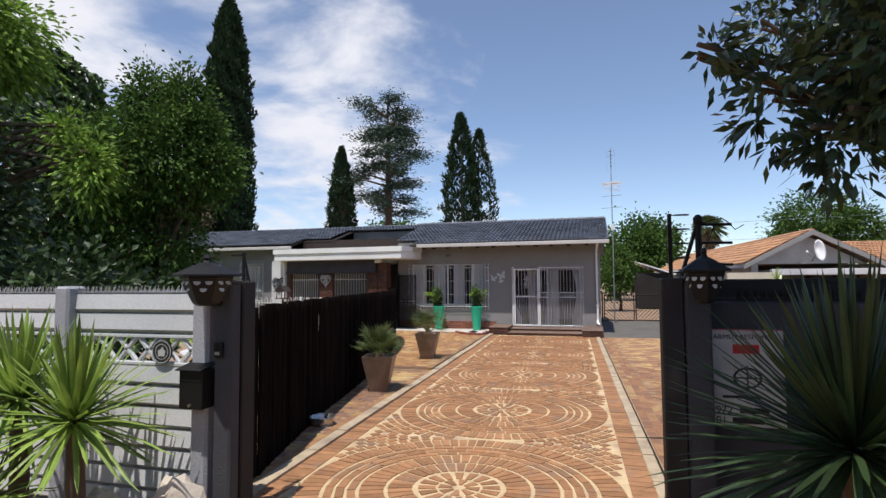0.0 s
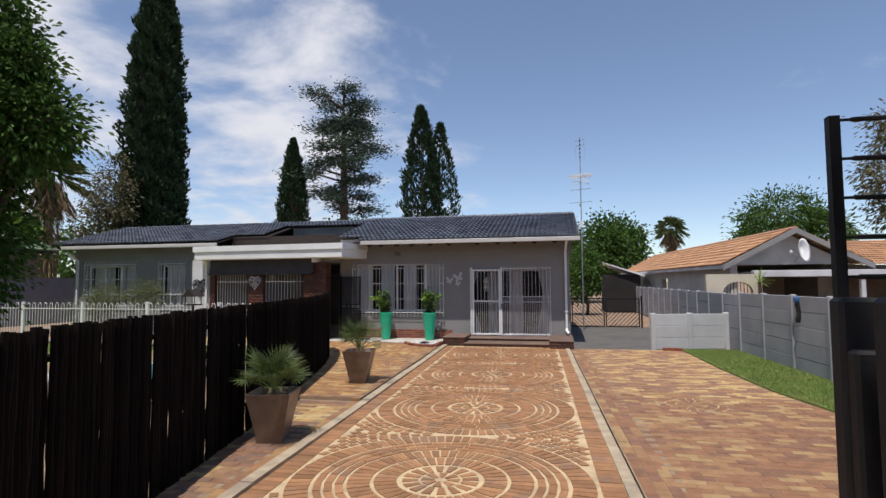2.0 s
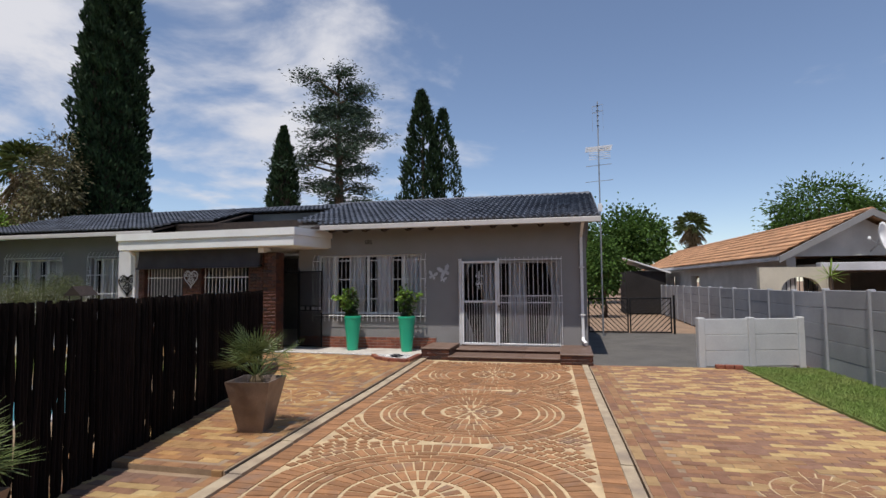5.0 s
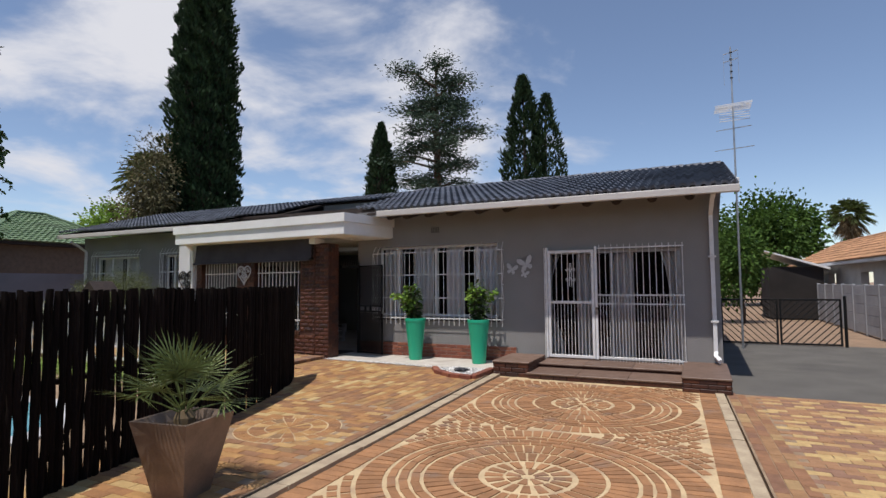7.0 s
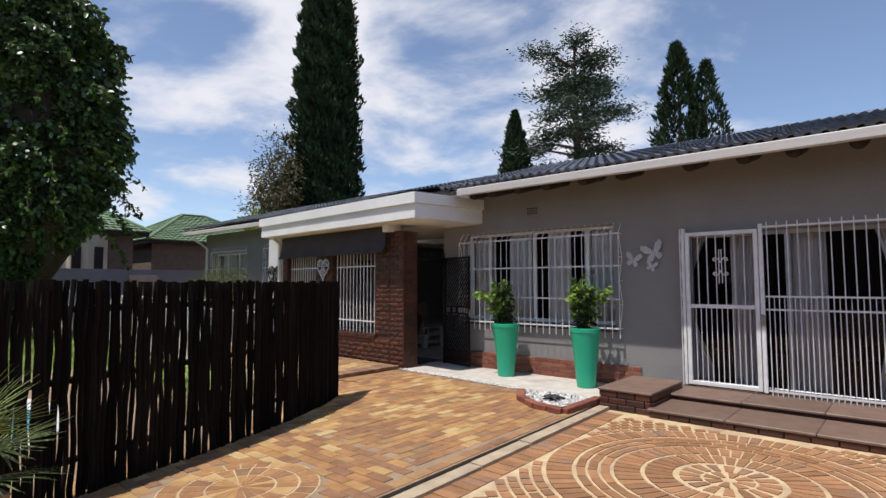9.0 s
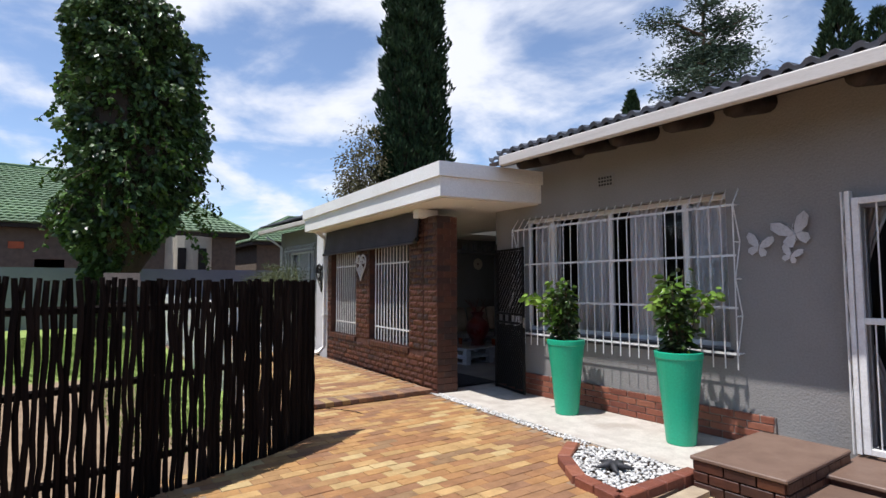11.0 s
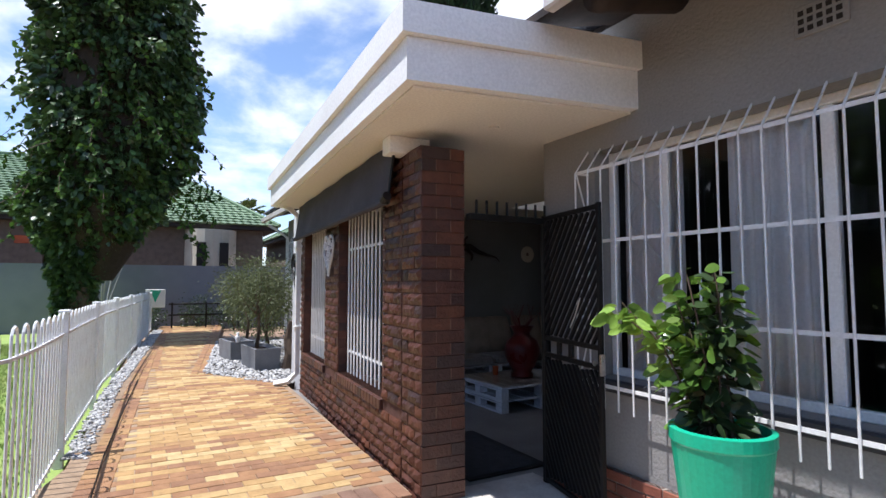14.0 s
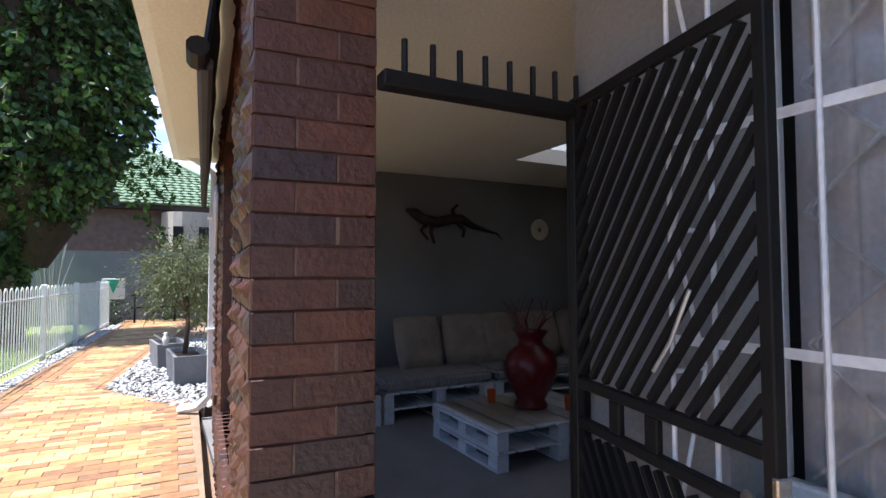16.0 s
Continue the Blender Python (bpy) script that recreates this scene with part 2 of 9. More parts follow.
M = dict(
    wall=material("grey_plaster_paint", (0.265, 0.255, 0.246), (0.236, 0.227, 0.219), rough=0.85, scale=1.2, bump=0.5, bump_scale=55),
    wall_light=material("pale_plaster_paint", (0.62, 0.62, 0.63), rough=0.85, scale=1.0, bump=0.4, bump_scale=50),
    inside=material("dark_grey_wall_paint", (0.19, 0.195, 0.19), rough=0.9, scale=1.0, bump=0.3),
    white=material("white_paint", (0.80, 0.80, 0.78), (0.74, 0.73, 0.71), rough=0.6, scale=1.5, bump=0.1),
    white_metal=material("white_enamelled_steel", (0.80, 0.80, 0.79), (0.70, 0.69, 0.67), rough=0.4, scale=8, bump=0.05),
    # white dulled to grey-beige, its tone streaked along the length
    gutter=material("dulled_white_gutter", (0.56, 0.535, 0.51), (0.48, 0.455, 0.43), rough=0.55, scale=4, bump=0.1, stretch=(0.4, 4, 4)),
    soffit=material("cream_soffit_paint", (0.74, 0.70, 0.64), (0.70, 0.66, 0.60), rough=0.85, scale=1.0, bump=0.15),
    black=material("black_enamelled_steel", (0.009, 0.009, 0.0095), (0.013, 0.012, 0.011), rough=0.5, spec=0.2, scale=10, bump=0.1),
    black_gate=material("matt_black_board", (0.012, 0.011, 0.011), (0.02, 0.018, 0.017), rough=0.7, scale=6, bump=0.2),
    pole=material("black_creosoted_poles", (0.013, 0.009, 0.0075), (0.007, 0.0055, 0.005), rough=0.9, spec=0.08, scale=9, bump=0.5, bump_scale=40,
                  island=0.5, stretch=(1, 1, 0.15)),
    rafter=material("dark_creosoted_log", (0.035, 0.022, 0.016), (0.018, 0.012, 0.01), rough=0.7, scale=8, bump=0.4),
    tile=material("blue_grey_concrete_tile", (0.112, 0.124, 0.148), (0.080, 0.088, 0.107), rough=0.55, scale=1.3, island=0.3, bump=0.5, bump_scale=120,
                  stain=(0.10, 0.10, 0.11), stain_at=0.66),
    tile_orange=material("ochre_roof_tile", (0.46, 0.25, 0.13), (0.36, 0.20, 0.11), rough=0.75, scale=1.2, island=0.2, bump=0.4),
    tile_green=material("green_glazed_tile", (0.15, 0.225, 0.12), (0.12, 0.18, 0.10), rough=0.45, scale=1.0, island=0.18, bump=0.2),
    brick=material("dark_red_face_brick", (1, 1, 1), (0.72, 0.70, 0.70), rough=0.5, scale=14, bump=0.55, bump_scale=45, spec=0.5,
                   palette=[(0.35, (0.086, 0.028, 0.016)), (0.25, (0.072, 0.025, 0.015)), (0.2, (0.057, 0.022, 0.016)), (0.12, (0.110, 0.036, 0.017)), (0.08, (0.043, 0.020, 0.017))]),
    mortar=material("brown_mortar", (0.095, 0.041, 0.028), rough=0.95, scale=10, bump=0.5),
    plinth=material("red_plinth_brick", (1, 1, 1), (0.78, 0.76, 0.76), rough=0.6, scale=14, bump=0.6, bump_scale=50,
                    palette=[(0.4, (0.26, 0.085, 0.05)), (0.3, (0.21, 0.07, 0.045)), (0.3, (0.30, 0.11, 0.065))]),
    plinth_mortar=material("pale_mortar", (0.36, 0.30, 0.26), rough=0.95, scale=10, bump=0.4),
    step=material("brown_step_tile", (0.185, 0.12, 0.088), (0.15, 0.095, 0.07), rough=0.5, scale=6, bump=0.25, island=0.12),
    paver=material("clay_paver_mix", (1, 1, 1), (0.75, 0.74, 0.74), rough=0.8, scale=9, bump=0.6, bump_scale=70,
                   palette=[(0.28, (0.437, 0.242, 0.092)), (0.26, (0.389, 0.199, 0.079)), (0.2, (0.332, 0.165, 0.072)), (0.11, (0.522, 0.328, 0.137)), (0.10, (0.285, 0.147, 0.072)), (0.05, (0.275, 0.165, 0.082))]),
    paver_red=material("red_clay_paver", (0.345, 0.172, 0.078), (0.265, 0.134, 0.064), rough=0.85, scale=7, bump=0.6, bump_scale=70, island=0.22,
                       stain=(0.22, 0.15, 0.11), stain_at=0.64),
    cream=material("cream_joint_stone", (0.60, 0.455, 0.265), (0.47, 0.35, 0.205), rough=0.9, scale=6, bump=0.6, bump_scale=80,
                   stain=(0.33, 0.23, 0.15), stain_at=0.6),
    joint=material("sandy_joint", (0.22, 0.145, 0.09), (0.15, 0.10, 0.065), rough=1.0, scale=8, bump=0.6),
    joint_pale=material("pale_sand_joint", (0.33, 0.235, 0.15), (0.235, 0.16, 0.10), rough=1.0, scale=6, bump=0.5),
    perpend=material("buff_mortar", (0.19, 0.125, 0.09), (0.13, 0.08, 0.06), rough=0.95, scale=30, bump=0.4),
    kerb=material("pale_concrete_kerb", (0.46, 0.37, 0.25), (0.35, 0.27, 0.185), rough=0.9, scale=5, bump=0.6, stain=(0.24, 0.19, 0.15), stain_at=0.62),
    concrete=material("pale_stone_slab", (0.56, 0.52, 0.46), (0.46, 0.42, 0.37), rough=0.8, scale=7, bump=0.3, stain=(0.38, 0.33, 0.28), stain_at=0.6),
    asphalt=material("worn_grey_tarmac", (0.13, 0.122, 0.108), (0.105, 0.098, 0.088), rough=0.95, scale=1.5, fine=150, bump=0.7, bump_scale=200, stain=(0.075, 0.07, 0.065), stain_at=0.63),
    earth=material("dry_earth", (0.30, 0.20, 0.13), (0.22, 0.15, 0.10), rough=1.0, scale=2, bump=0.8),
    precast=material("grey_precast_concrete", (0.34, 0.345, 0.36), (0.29, 0.295, 0.31), rough=0.85, scale=2, bump=0.5, bump_scale=60, per_object=0.08),
    precast_pale=material("pale_grey_painted_precast", (0.52, 0.53, 0.52), (0.46, 0.47, 0.47), rough=0.85, scale=2, bump=0.2, bump_scale=90, per_object=0.05),
    grass=material("lawn_grass", (0.185, 0.27, 0.062), (0.24, 0.29, 0.085), rough=0.9, scale=1.6, bump=0.8, bump_scale=120, island=0.35),
    # dark paint of the gate pillars, deepened to stand for tree shade
    charcoal=material("charcoal_paint_deepened_for_shade", (0.050, 0.051, 0.056), (0.040, 0.041, 0.046), rough=0.8, scale=2, bump=0.4, bump_scale=60),
    slate=material("dark_slate_sill", (0.05, 0.05, 0.055), rough=0.6, scale=6, bump=0.2),
    paver_old=material("weathered_brown_paver", (1, 1, 1), (0.72, 0.71, 0.70), rough=0.9, scale=7, bump=0.7, bump_scale=60,
                   palette=[(0.35, (0.27, 0.145, 0.085)), (0.3, (0.22, 0.13, 0.09)), (0.2, (0.33, 0.19, 0.10)), (0.15, (0.40, 0.27, 0.12))]),
    # real soil, and the dark cores that stand for shade inside foliage
    soil=material("dark_soil_and_shade_core", (0.045, 0.03, 0.02), rough=1.0, scale=12, bump=0.8),
    bark=material("brown_bark", (0.13, 0.09, 0.06), (0.07, 0.05, 0.035), rough=0.95, scale=9, bump=0.9, bump_scale=30, stretch=(1, 1, 0.3)),
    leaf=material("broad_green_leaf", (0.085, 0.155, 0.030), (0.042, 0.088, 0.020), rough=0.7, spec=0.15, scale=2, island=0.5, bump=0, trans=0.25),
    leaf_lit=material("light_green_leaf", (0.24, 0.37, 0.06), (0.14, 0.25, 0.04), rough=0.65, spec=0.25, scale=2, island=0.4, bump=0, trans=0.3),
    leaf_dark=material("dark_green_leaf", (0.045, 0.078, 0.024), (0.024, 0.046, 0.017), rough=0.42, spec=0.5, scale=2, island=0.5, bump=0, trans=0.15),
    ivy=material("glossy_ivy_leaf", (0.090, 0.150, 0.042), (0.042, 0.076, 0.026), rough=0.36, spec=0.55, scale=1.2, island=0.6, bump=0, trans=0.15),
    conifer=material("conifer_needles", (0.030, 0.056, 0.022), (0.018, 0.036, 0.016), rough=0.8, spec=0.2, scale=1.5, island=0.5, bump=0, trans=0.1),
    cedar=material("blue_green_needles", (0.05, 0.085, 0.05), (0.03, 0.055, 0.035), rough=0.7, scale=1.5, island=0.5, bump=0, trans=0.1),
    olive=material("grey_green_small_leaf", (0.14, 0.16, 0.065), (0.09, 0.11, 0.045), rough=0.6, scale=3, island=0.4, bump=0, trans=0.2),
    ficus=material("fresh_green_leaf", (0.125, 0.225, 0.035), (0.060, 0.125, 0.022), rough=0.28, scale=4, island=0.55, bump=0, trans=0.3),
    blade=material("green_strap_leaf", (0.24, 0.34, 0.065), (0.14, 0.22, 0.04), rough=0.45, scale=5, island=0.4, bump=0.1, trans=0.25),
    palm=material("grey_green_palm_frond", (0.125, 0.165, 0.048), (0.075, 0.105, 0.032), rough=0.5, scale=4, island=0.4, bump=0, trans=0.2),
    dry_leaf=material("brownish_green_leaf", (0.15, 0.125, 0.06), (0.085, 0.085, 0.035), rough=0.7, scale=3, island=0.5, bump=0, trans=0.15),
    dry=material("dry_brown_frond", (0.22, 0.16, 0.08), (0.15, 0.10, 0.055), rough=0.8, scale=4, island=0.4, bump=0.1, trans=0.1),
    teal=material("turquoise_glazed_plastic", (0.015, 0.42, 0.235), (0.013, 0.385, 0.22), rough=0.35, scale=1.5, bump=0.05, spec=0.5),
    rust=material("bronze_coloured_planter", (0.25, 0.185, 0.14), (0.17, 0.125, 0.095), rough=0.42, metal=0.3, scale=5, bump=0.15, stain=(0.20, 0.15, 0.12), stain_at=0.6),
    curtain=material("pale_sheer_curtain", (0.85, 0.82, 0.81), (0.80, 0.77, 0.76), rough=0.9, scale=2, bump=0.1, trans=0.08),
    sheer=material("grey_white_sheer_cloth", (0.74, 0.71, 0.70), (0.67, 0.64, 0.63), rough=0.9, scale=2, bump=0.1, trans=0.2),
    dark_curtain=material("dark_blind_cloth", (0.055, 0.052, 0.062), (0.045, 0.042, 0.05), rough=0.9, scale=3, bump=0.2, bump_scale=300),
    # near black stands for shade in unlit rooms, windows and vent holes
    dark=material("near_black_fill", (0.028, 0.024, 0.022), rough=0.95, scale=1, bump=0.1),
    glass=glass_material("window_glass"),
    pebble=material("white_pebbles", (0.68, 0.66, 0.62), (0.5, 0.49, 0.47), rough=0.7, scale=20, island=0.35, bump=0.2),
    gravel=material("grey_white_gravel", (0.47, 0.46, 0.44), (0.30, 0.295, 0.285), rough=0.8, scale=20, island=0.45, bump=0.2),
    planter_grey=material("grey_cement_planter", (0.21, 0.215, 0.225), (0.17, 0.175, 0.185), rough=0.85, scale=4, bump=0.3),
    silver=material("brushed_steel", (0.55, 0.54, 0.52), rough=0.28, metal=0.95, scale=8, bump=0.1),
    galv=material("galvanised_pipe", (0.45, 0.46, 0.47), rough=0.45, metal=0.8, scale=6, bump=0.1),
    red=material("oxblood_glaze", (0.125, 0.010, 0.011), (0.085, 0.008, 0.010), rough=0.3, scale=4, bump=0.1),
    orange=material("orange_glass", (0.5, 0.09, 0.02), rough=0.3, scale=5, bump=0),
    cushion=material("beige_cushion_cloth", (0.27, 0.225, 0.18), (0.21, 0.175, 0.14), rough=0.95, scale=6, bump=0.4, bump_scale=250, per_object=0.08),
    mattress=material("striped_ticking", (0.30, 0.28, 0.26), (0.16, 0.15, 0.16), rough=0.95, scale=20, bump=0.3, bump_scale=250, stretch=(0.2, 6, 0.2)),
    pallet=material("white_painted_pallet_wood", (0.60, 0.62, 0.66), (0.50, 0.52, 0.56), rough=0.7, scale=8, bump=0.4, stretch=(1, 6, 4)),
    floor_in=material("grey_screed_floor", (0.225, 0.215, 0.205), (0.175, 0.167, 0.16), rough=0.45, scale=2.2, bump=0.15),
    mat=material("dark_door_mat", (0.05, 0.05, 0.055), rough=1.0, scale=20, bump=0.6, bump_scale=300),
    cream_wall=material("cream_wall_paint", (0.60, 0.54, 0.42), rough=0.85, scale=1, bump=0.3),
    nb_wall=material("pale_neighbour_paint", (0.58, 0.56, 0.53), rough=0.85, scale=1, bump=0.3),
    brown_wall=material("brown_face_brick_far", (0.17, 0.13, 0.10), (0.13, 0.10, 0.08), rough=0.9, scale=5, bump=0.4),
    blue_wall=material("blue_grey_wall_paint", (0.225, 0.235, 0.29), (0.19, 0.20, 0.25), rough=0.85, scale=1.5, bump=0.3),
    # white dimmed to put the tree's shade into the security sign
    sign=material("dimmed_white_sign_board", (0.50, 0.49, 0.46), rough=0.5, scale=3, bump=0),
    letter=material("black_sign_ink", (0.02, 0.02, 0.022), rough=0.6, scale=3, bump=0),
    letter_red=material("red_sign_ink", (0.5, 0.03, 0.03), rough=0.6, scale=3, bump=0),
    water=material("pool_water", (0.10, 0.35, 0.42), rough=0.1, scale=2, bump=0.3, bump_scale=6, spec=0.6),
    stone=material("pale_field_stone", (0.50, 0.44, 0.36), (0.38, 0.33, 0.27), rough=0.9, scale=6, bump=0.8, bump_scale=25),
    diffuse_glass=material("milky_lamp_glass", (0.55, 0.55, 0.52), rough=0.35, scale=5, bump=0),
    blue=material("faded_blue_cloth", (0.05, 0.13, 0.28), rough=0.9, scale=5, bump=0.2),
)


# ---- mesh helpers ----
class Mesh:
    """Collects vertices and faces of one part."""
    def __init__(self):
        self.v, self.f = [], []

    def add(self, verts, faces, m=None):
        k = len(self.v)
        self.v += [tuple(m @ Vector(p)) for p in verts] if m is not None else [tuple(p) for p in verts]
        self.f += [tuple(i + k for i in f) for f in faces]
        return self

    def box(self, a, b, ch=0.0, m=None):
        """A box from corner a to corner b, its edges chamfered by ch."""
        (x0, y0, z0), (x1, y1, z1) = a, b
        if ch <= 0:
            v = [(x, y, z) for z in (z0, z1) for y in (y0, y1) for x in (x0, x1)]
            return self.add(v, [(0, 2, 3, 1), (4, 5, 7, 6), (0, 1, 5, 4), (2, 6, 7, 3), (0, 4, 6, 2), (1, 3, 7, 5)], m)
        v, idx = [], {}
        for i, x in enumerate((x0, x1)):
            for j, y in enumerate((y0, y1)):
                for k, z in enumerate((z0, z1)):
                    sx, sy, sz = ch * (1 - 2 * i), ch * (1 - 2 * j), ch * (1 - 2 * k)
                    for axis, p in enumerate(((x, y + sy, z + sz), (x + sx, y, z + sz), (x + sx, y + sy, z))):
                        idx[i, j, k, axis] = len(v)
                        v.append(p)
        g = lambda i, j, k, a: idx[i, j, k, a]
        f = []
        for i in (0, 1):
            q = [g(i, 0, 0, 0), g(i, 1, 0, 0), g(i, 1, 1, 0), g(i, 0, 1, 0)]
            f.append(q if i else q[::-1])
            q = [g(0, i, 0, 1), g(0, i, 1, 1), g(1, i, 1, 1), g(1, i, 0, 1)]
            f.append(q if i else q[::-1])
            q = [g(0, 0, i, 2), g(1, 0, i, 2), g(1, 1, i, 2), g(0, 1, i, 2)]
            f.append(q if i else q[::-1])
        for a in (0, 1):
            for b_ in (0, 1):
                f.append([g(0, a, b_, 1), g(1, a, b_, 1), g(1, a, b_, 2), g(0, a, b_, 2)])
                f.append([g(a, 0, b_, 0), g(a, 1, b_, 0), g(a, 1, b_, 2), g(a, 0, b_, 2)])
                f.append([g(a, b_, 0, 0), g(a, b_, 1, 0), g(a, b_, 1, 1), g(a, b_, 0, 1)])
        for i in (0, 1):
            for j in (0, 1):
                for k in (0, 1):
                    f.append([g(i, j, k, 0), g(i, j, k, 1), g(i, j, k, 2)])
        return self.add(v, f, m)

    def tube(self, pts, r, seg=8, caps=True, m=None):
        """A tube along pts; r is one radius or one for each point."""
        pts = [Vector(p) for p in pts]
        rs = r if isinstance(r, (list, tuple)) else [r] * len(pts)
        v, f = [], []
        up = None
        for i, p in enumerate(pts):
            d = (pts[min(i + 1, len(pts) - 1)] - pts[max(i - 1, 0)])
            d = d.normalized() if d.length > 1e-9 else Vector((0, 0, 1))
            if up is None:
                up = Vector((0, 0, 1)) if abs(d.z) < 0.9 else Vector((1, 0, 0))
            s = d.cross(up)
            s = s.normalized() if s.length > 1e-6 else d.orthogonal().normalized()
            up = s.cross(d)
            for k in range(seg):
                a = 2 * math.pi * (k + 0.5) / seg
                v.append(p + (s * math.cos(a) + up * math.sin(a)) * rs[i])
        for i in range(len(pts) - 1):
            for k in range(seg):
                a, b = i * seg + k, i * seg + (k + 1) % seg
                f.append((a, b, b + seg, a + seg))
        if caps:
            f.append(tuple(range(seg))[::-1])
            f.append(tuple(range((len(pts) - 1) * seg, len(pts) * seg)))
        return self.add(v, f, m)

    def lathe(self, profile, seg=24, m=None, square=False):
        """A turned body about z from (radius, height) pairs."""
        v, f = [], []
        for r, z in profile:
            for k in range(seg):
                a = 2 * math.pi * (k + 0.5) / seg
                v.append((r * math.cos(a), r * math.sin(a), z))
        for i in range(len(profile) - 1):
            for k in range(seg):
                a, b = i * seg + k, i * seg + (k + 1) % seg
                f.append((a, b, b + seg, a + seg))
        f.append(tuple(range(seg))[::-1])
        f.append(tuple(range((len(profile) - 1) * seg, len(profile) * seg)))
        return self.add(v, f, m)

    def prism(self, poly, z0, z1, m=None):
        """A flat outline (x, y) pulled up from z0 to z1."""
        n = len(poly)
        v = [(x, y, z0) for x, y in poly] + [(x, y, z1) for x, y in poly]
        f = [tuple(range(n))[::-1], tuple(range(n, 2 * n))] + [(i, (i + 1) % n, n + (i + 1) % n, n + i) for i in range(n)]
        return self.add(v, f, m)

    def data(self, name, mat, smooth=False):
        me = bpy.data.meshes.new(name)
        me.from_pydata(self.v, [], self.f)
        me.materials.append(mat)
        if smooth:
            me.polygons.foreach_set("use_smooth", [True] * len(me.polygons))
        me.update()
        return me

    def part(self, name, mat, parent=None, label="", smooth=False):
        ob = new(name, self.data(name, mat, smooth))
        if parent is not None:
            ob.parent = parent
        return tagged(ob, label)


def thing(name, m, label, category, group="", kind=""):
    """An Empty at a thing's base, which holds its parts."""
    ob = new(name)
    ob.empty_display_size = 0.1
    ob.matrix_world = m
    return tagged(ob, label, category, group, kind)


def structure(ob, label, category):
    return tagged(ob, label, category, kind="structure")


def wall_mesh(axis, c0, c1, u0, u1, z0, z1, holes=()):
    """A wall between c0 and c1 across its thickness, from u0 to u1 along it; holes are (u0, u1, z0, z1)."""
    us = sorted({u0, u1, *[h[0] for h in holes], *[h[1] for h in holes]})
    zs = sorted({z0, z1, *[h[2] for h in holes], *[h[3] for h in holes]})
    us, zs = [u for u in us if u0 <= u <= u1], [z for z in zs if z0 <= z <= z1]
    def solid(i, k):
        if not (0 <= i < len(us) - 1 and 0 <= k < len(zs) - 1):
            return False
        u, z = (us[i] + us[i + 1]) / 2, (zs[k] + zs[k + 1]) / 2
        return not any(h[0] < u < h[1] and h[2] < z < h[3] for h in holes)
    P = (lambda u, c, z: (u, c, z)) if axis == "x" else (lambda u, c, z: (c, u, z))
    mb = Mesh()
    def quad(*p):
        mb.add(p, [(0, 1, 2, 3)])
    for i in range(len(us) - 1):
        for k in range(len(zs) - 1):
            if not solid(i, k):
                continue
            a, b, s, t = us[i], us[i + 1], zs[k], zs[k + 1]
            quad(P(a, c0, s), P(b, c0, s), P(b, c0, t), P(a, c0, t))
            quad(P(b, c1, s), P(a, c1, s), P(a, c1, t), P(b, c1, t))
            if not solid(i - 1, k): quad(P(a, c1, s), P(a, c0, s), P(a, c0, t), P(a, c1, t))
            if not solid(i + 1, k): quad(P(b, c0, s), P(b, c1, s), P(b, c1, t), P(b, c0, t))
            if not solid(i, k - 1): quad(P(a, c1, s), P(b, c1, s), P(b, c0, s), P(a, c0, s))
            if not solid(i, k + 1): quad(P(a, c0, t), P(b, c0, t), P(b, c1, t), P(a, c1, t))
    return mb


rng = np.random.default_rng(7)


def leaves(name, pos, direction, length, width, mat, parent=None, label="", droop=0.0, seed=1, rounded=False):
    """Many small folded leaves: one at each place, pointing along its direction. Lengths and widths in metres."""
    g = np.random.default_rng(seed)
    n = len(pos)
    d = direction / np.maximum(np.linalg.norm(direction, axis=1, keepdims=True), 1e-6)
    r = g.normal(size=(n, 3))
    s = np.cross(d, r)
    s /= np.maximum(np.linalg.norm(s, axis=1, keepdims=True), 1e-6)
    nn = np.cross(s, d)
    L = (length * g.uniform(0.65, 1.25, n))[:, None]
    W = (width * g.uniform(0.7, 1.2, n))[:, None]
    a = pos
    b = pos + d * L * 0.5 + s * W * 0.5 + nn * W * 0.12
    c = pos + d * L - np.array([0, 0, 1.0]) * L * droop
    e = pos + d * L * 0.5 - s * W * 0.5 + nn * W * 0.12
    K, idx = 4, [0, 1, 2, 0, 2, 3]
    if rounded:
        down = np.array([0, 0, 1.0]) * L * droop
        half_ = ((0.10, 0.24), (0.30, 0.44), (0.60, 0.47), (0.86, 0.27))
        at = lambda f, w, q: pos + d * L * f + s * W * w * q + nn * W * 0.22 * w - down * f * f
        ring_ = [a] + [at(f, w, 1) for f, w in half_] + [c] + [at(f, w, -1) for f, w in half_[::-1]]
        K = 10
        idx = [i_ for q in range(1, 9) for i_ in (0, q, q + 1)]
        v = np.stack(ring_, axis=1).reshape(-1, 3)
    else:
        v = np.stack([a, b, c, e], axis=1).reshape(-1, 3)
    T = len(idx)
    me = bpy.data.meshes.new(name)
    me.vertices.add(K * n)
    me.vertices.foreach_set("co", v.astype(np.float32).ravel())
    i = np.arange(n) * K
    tri = np.stack([i + q for q in idx], axis=1).ravel()
    me.loops.add(T * n)
    me.loops.foreach_set("vertex_index", tri.astype(np.int32))
    me.polygons.add(T // 3 * n)
    me.polygons.foreach_set("loop_start", np.arange(0, T * n, 3, dtype=np.int32))
    me.update(calc_edges=True)
    me.materials.append(mat)
    ob = new(name, me)
    if parent is not None:
        ob.parent = parent
    return tagged(ob, label)

# ---- ground ----
mb = Mesh()
mb.add([(-400, -400, -0.06), (400, -400, -0.06), (400, 600, -0.06), (-400, 600, -0.06)], [(0, 1, 2, 3)])
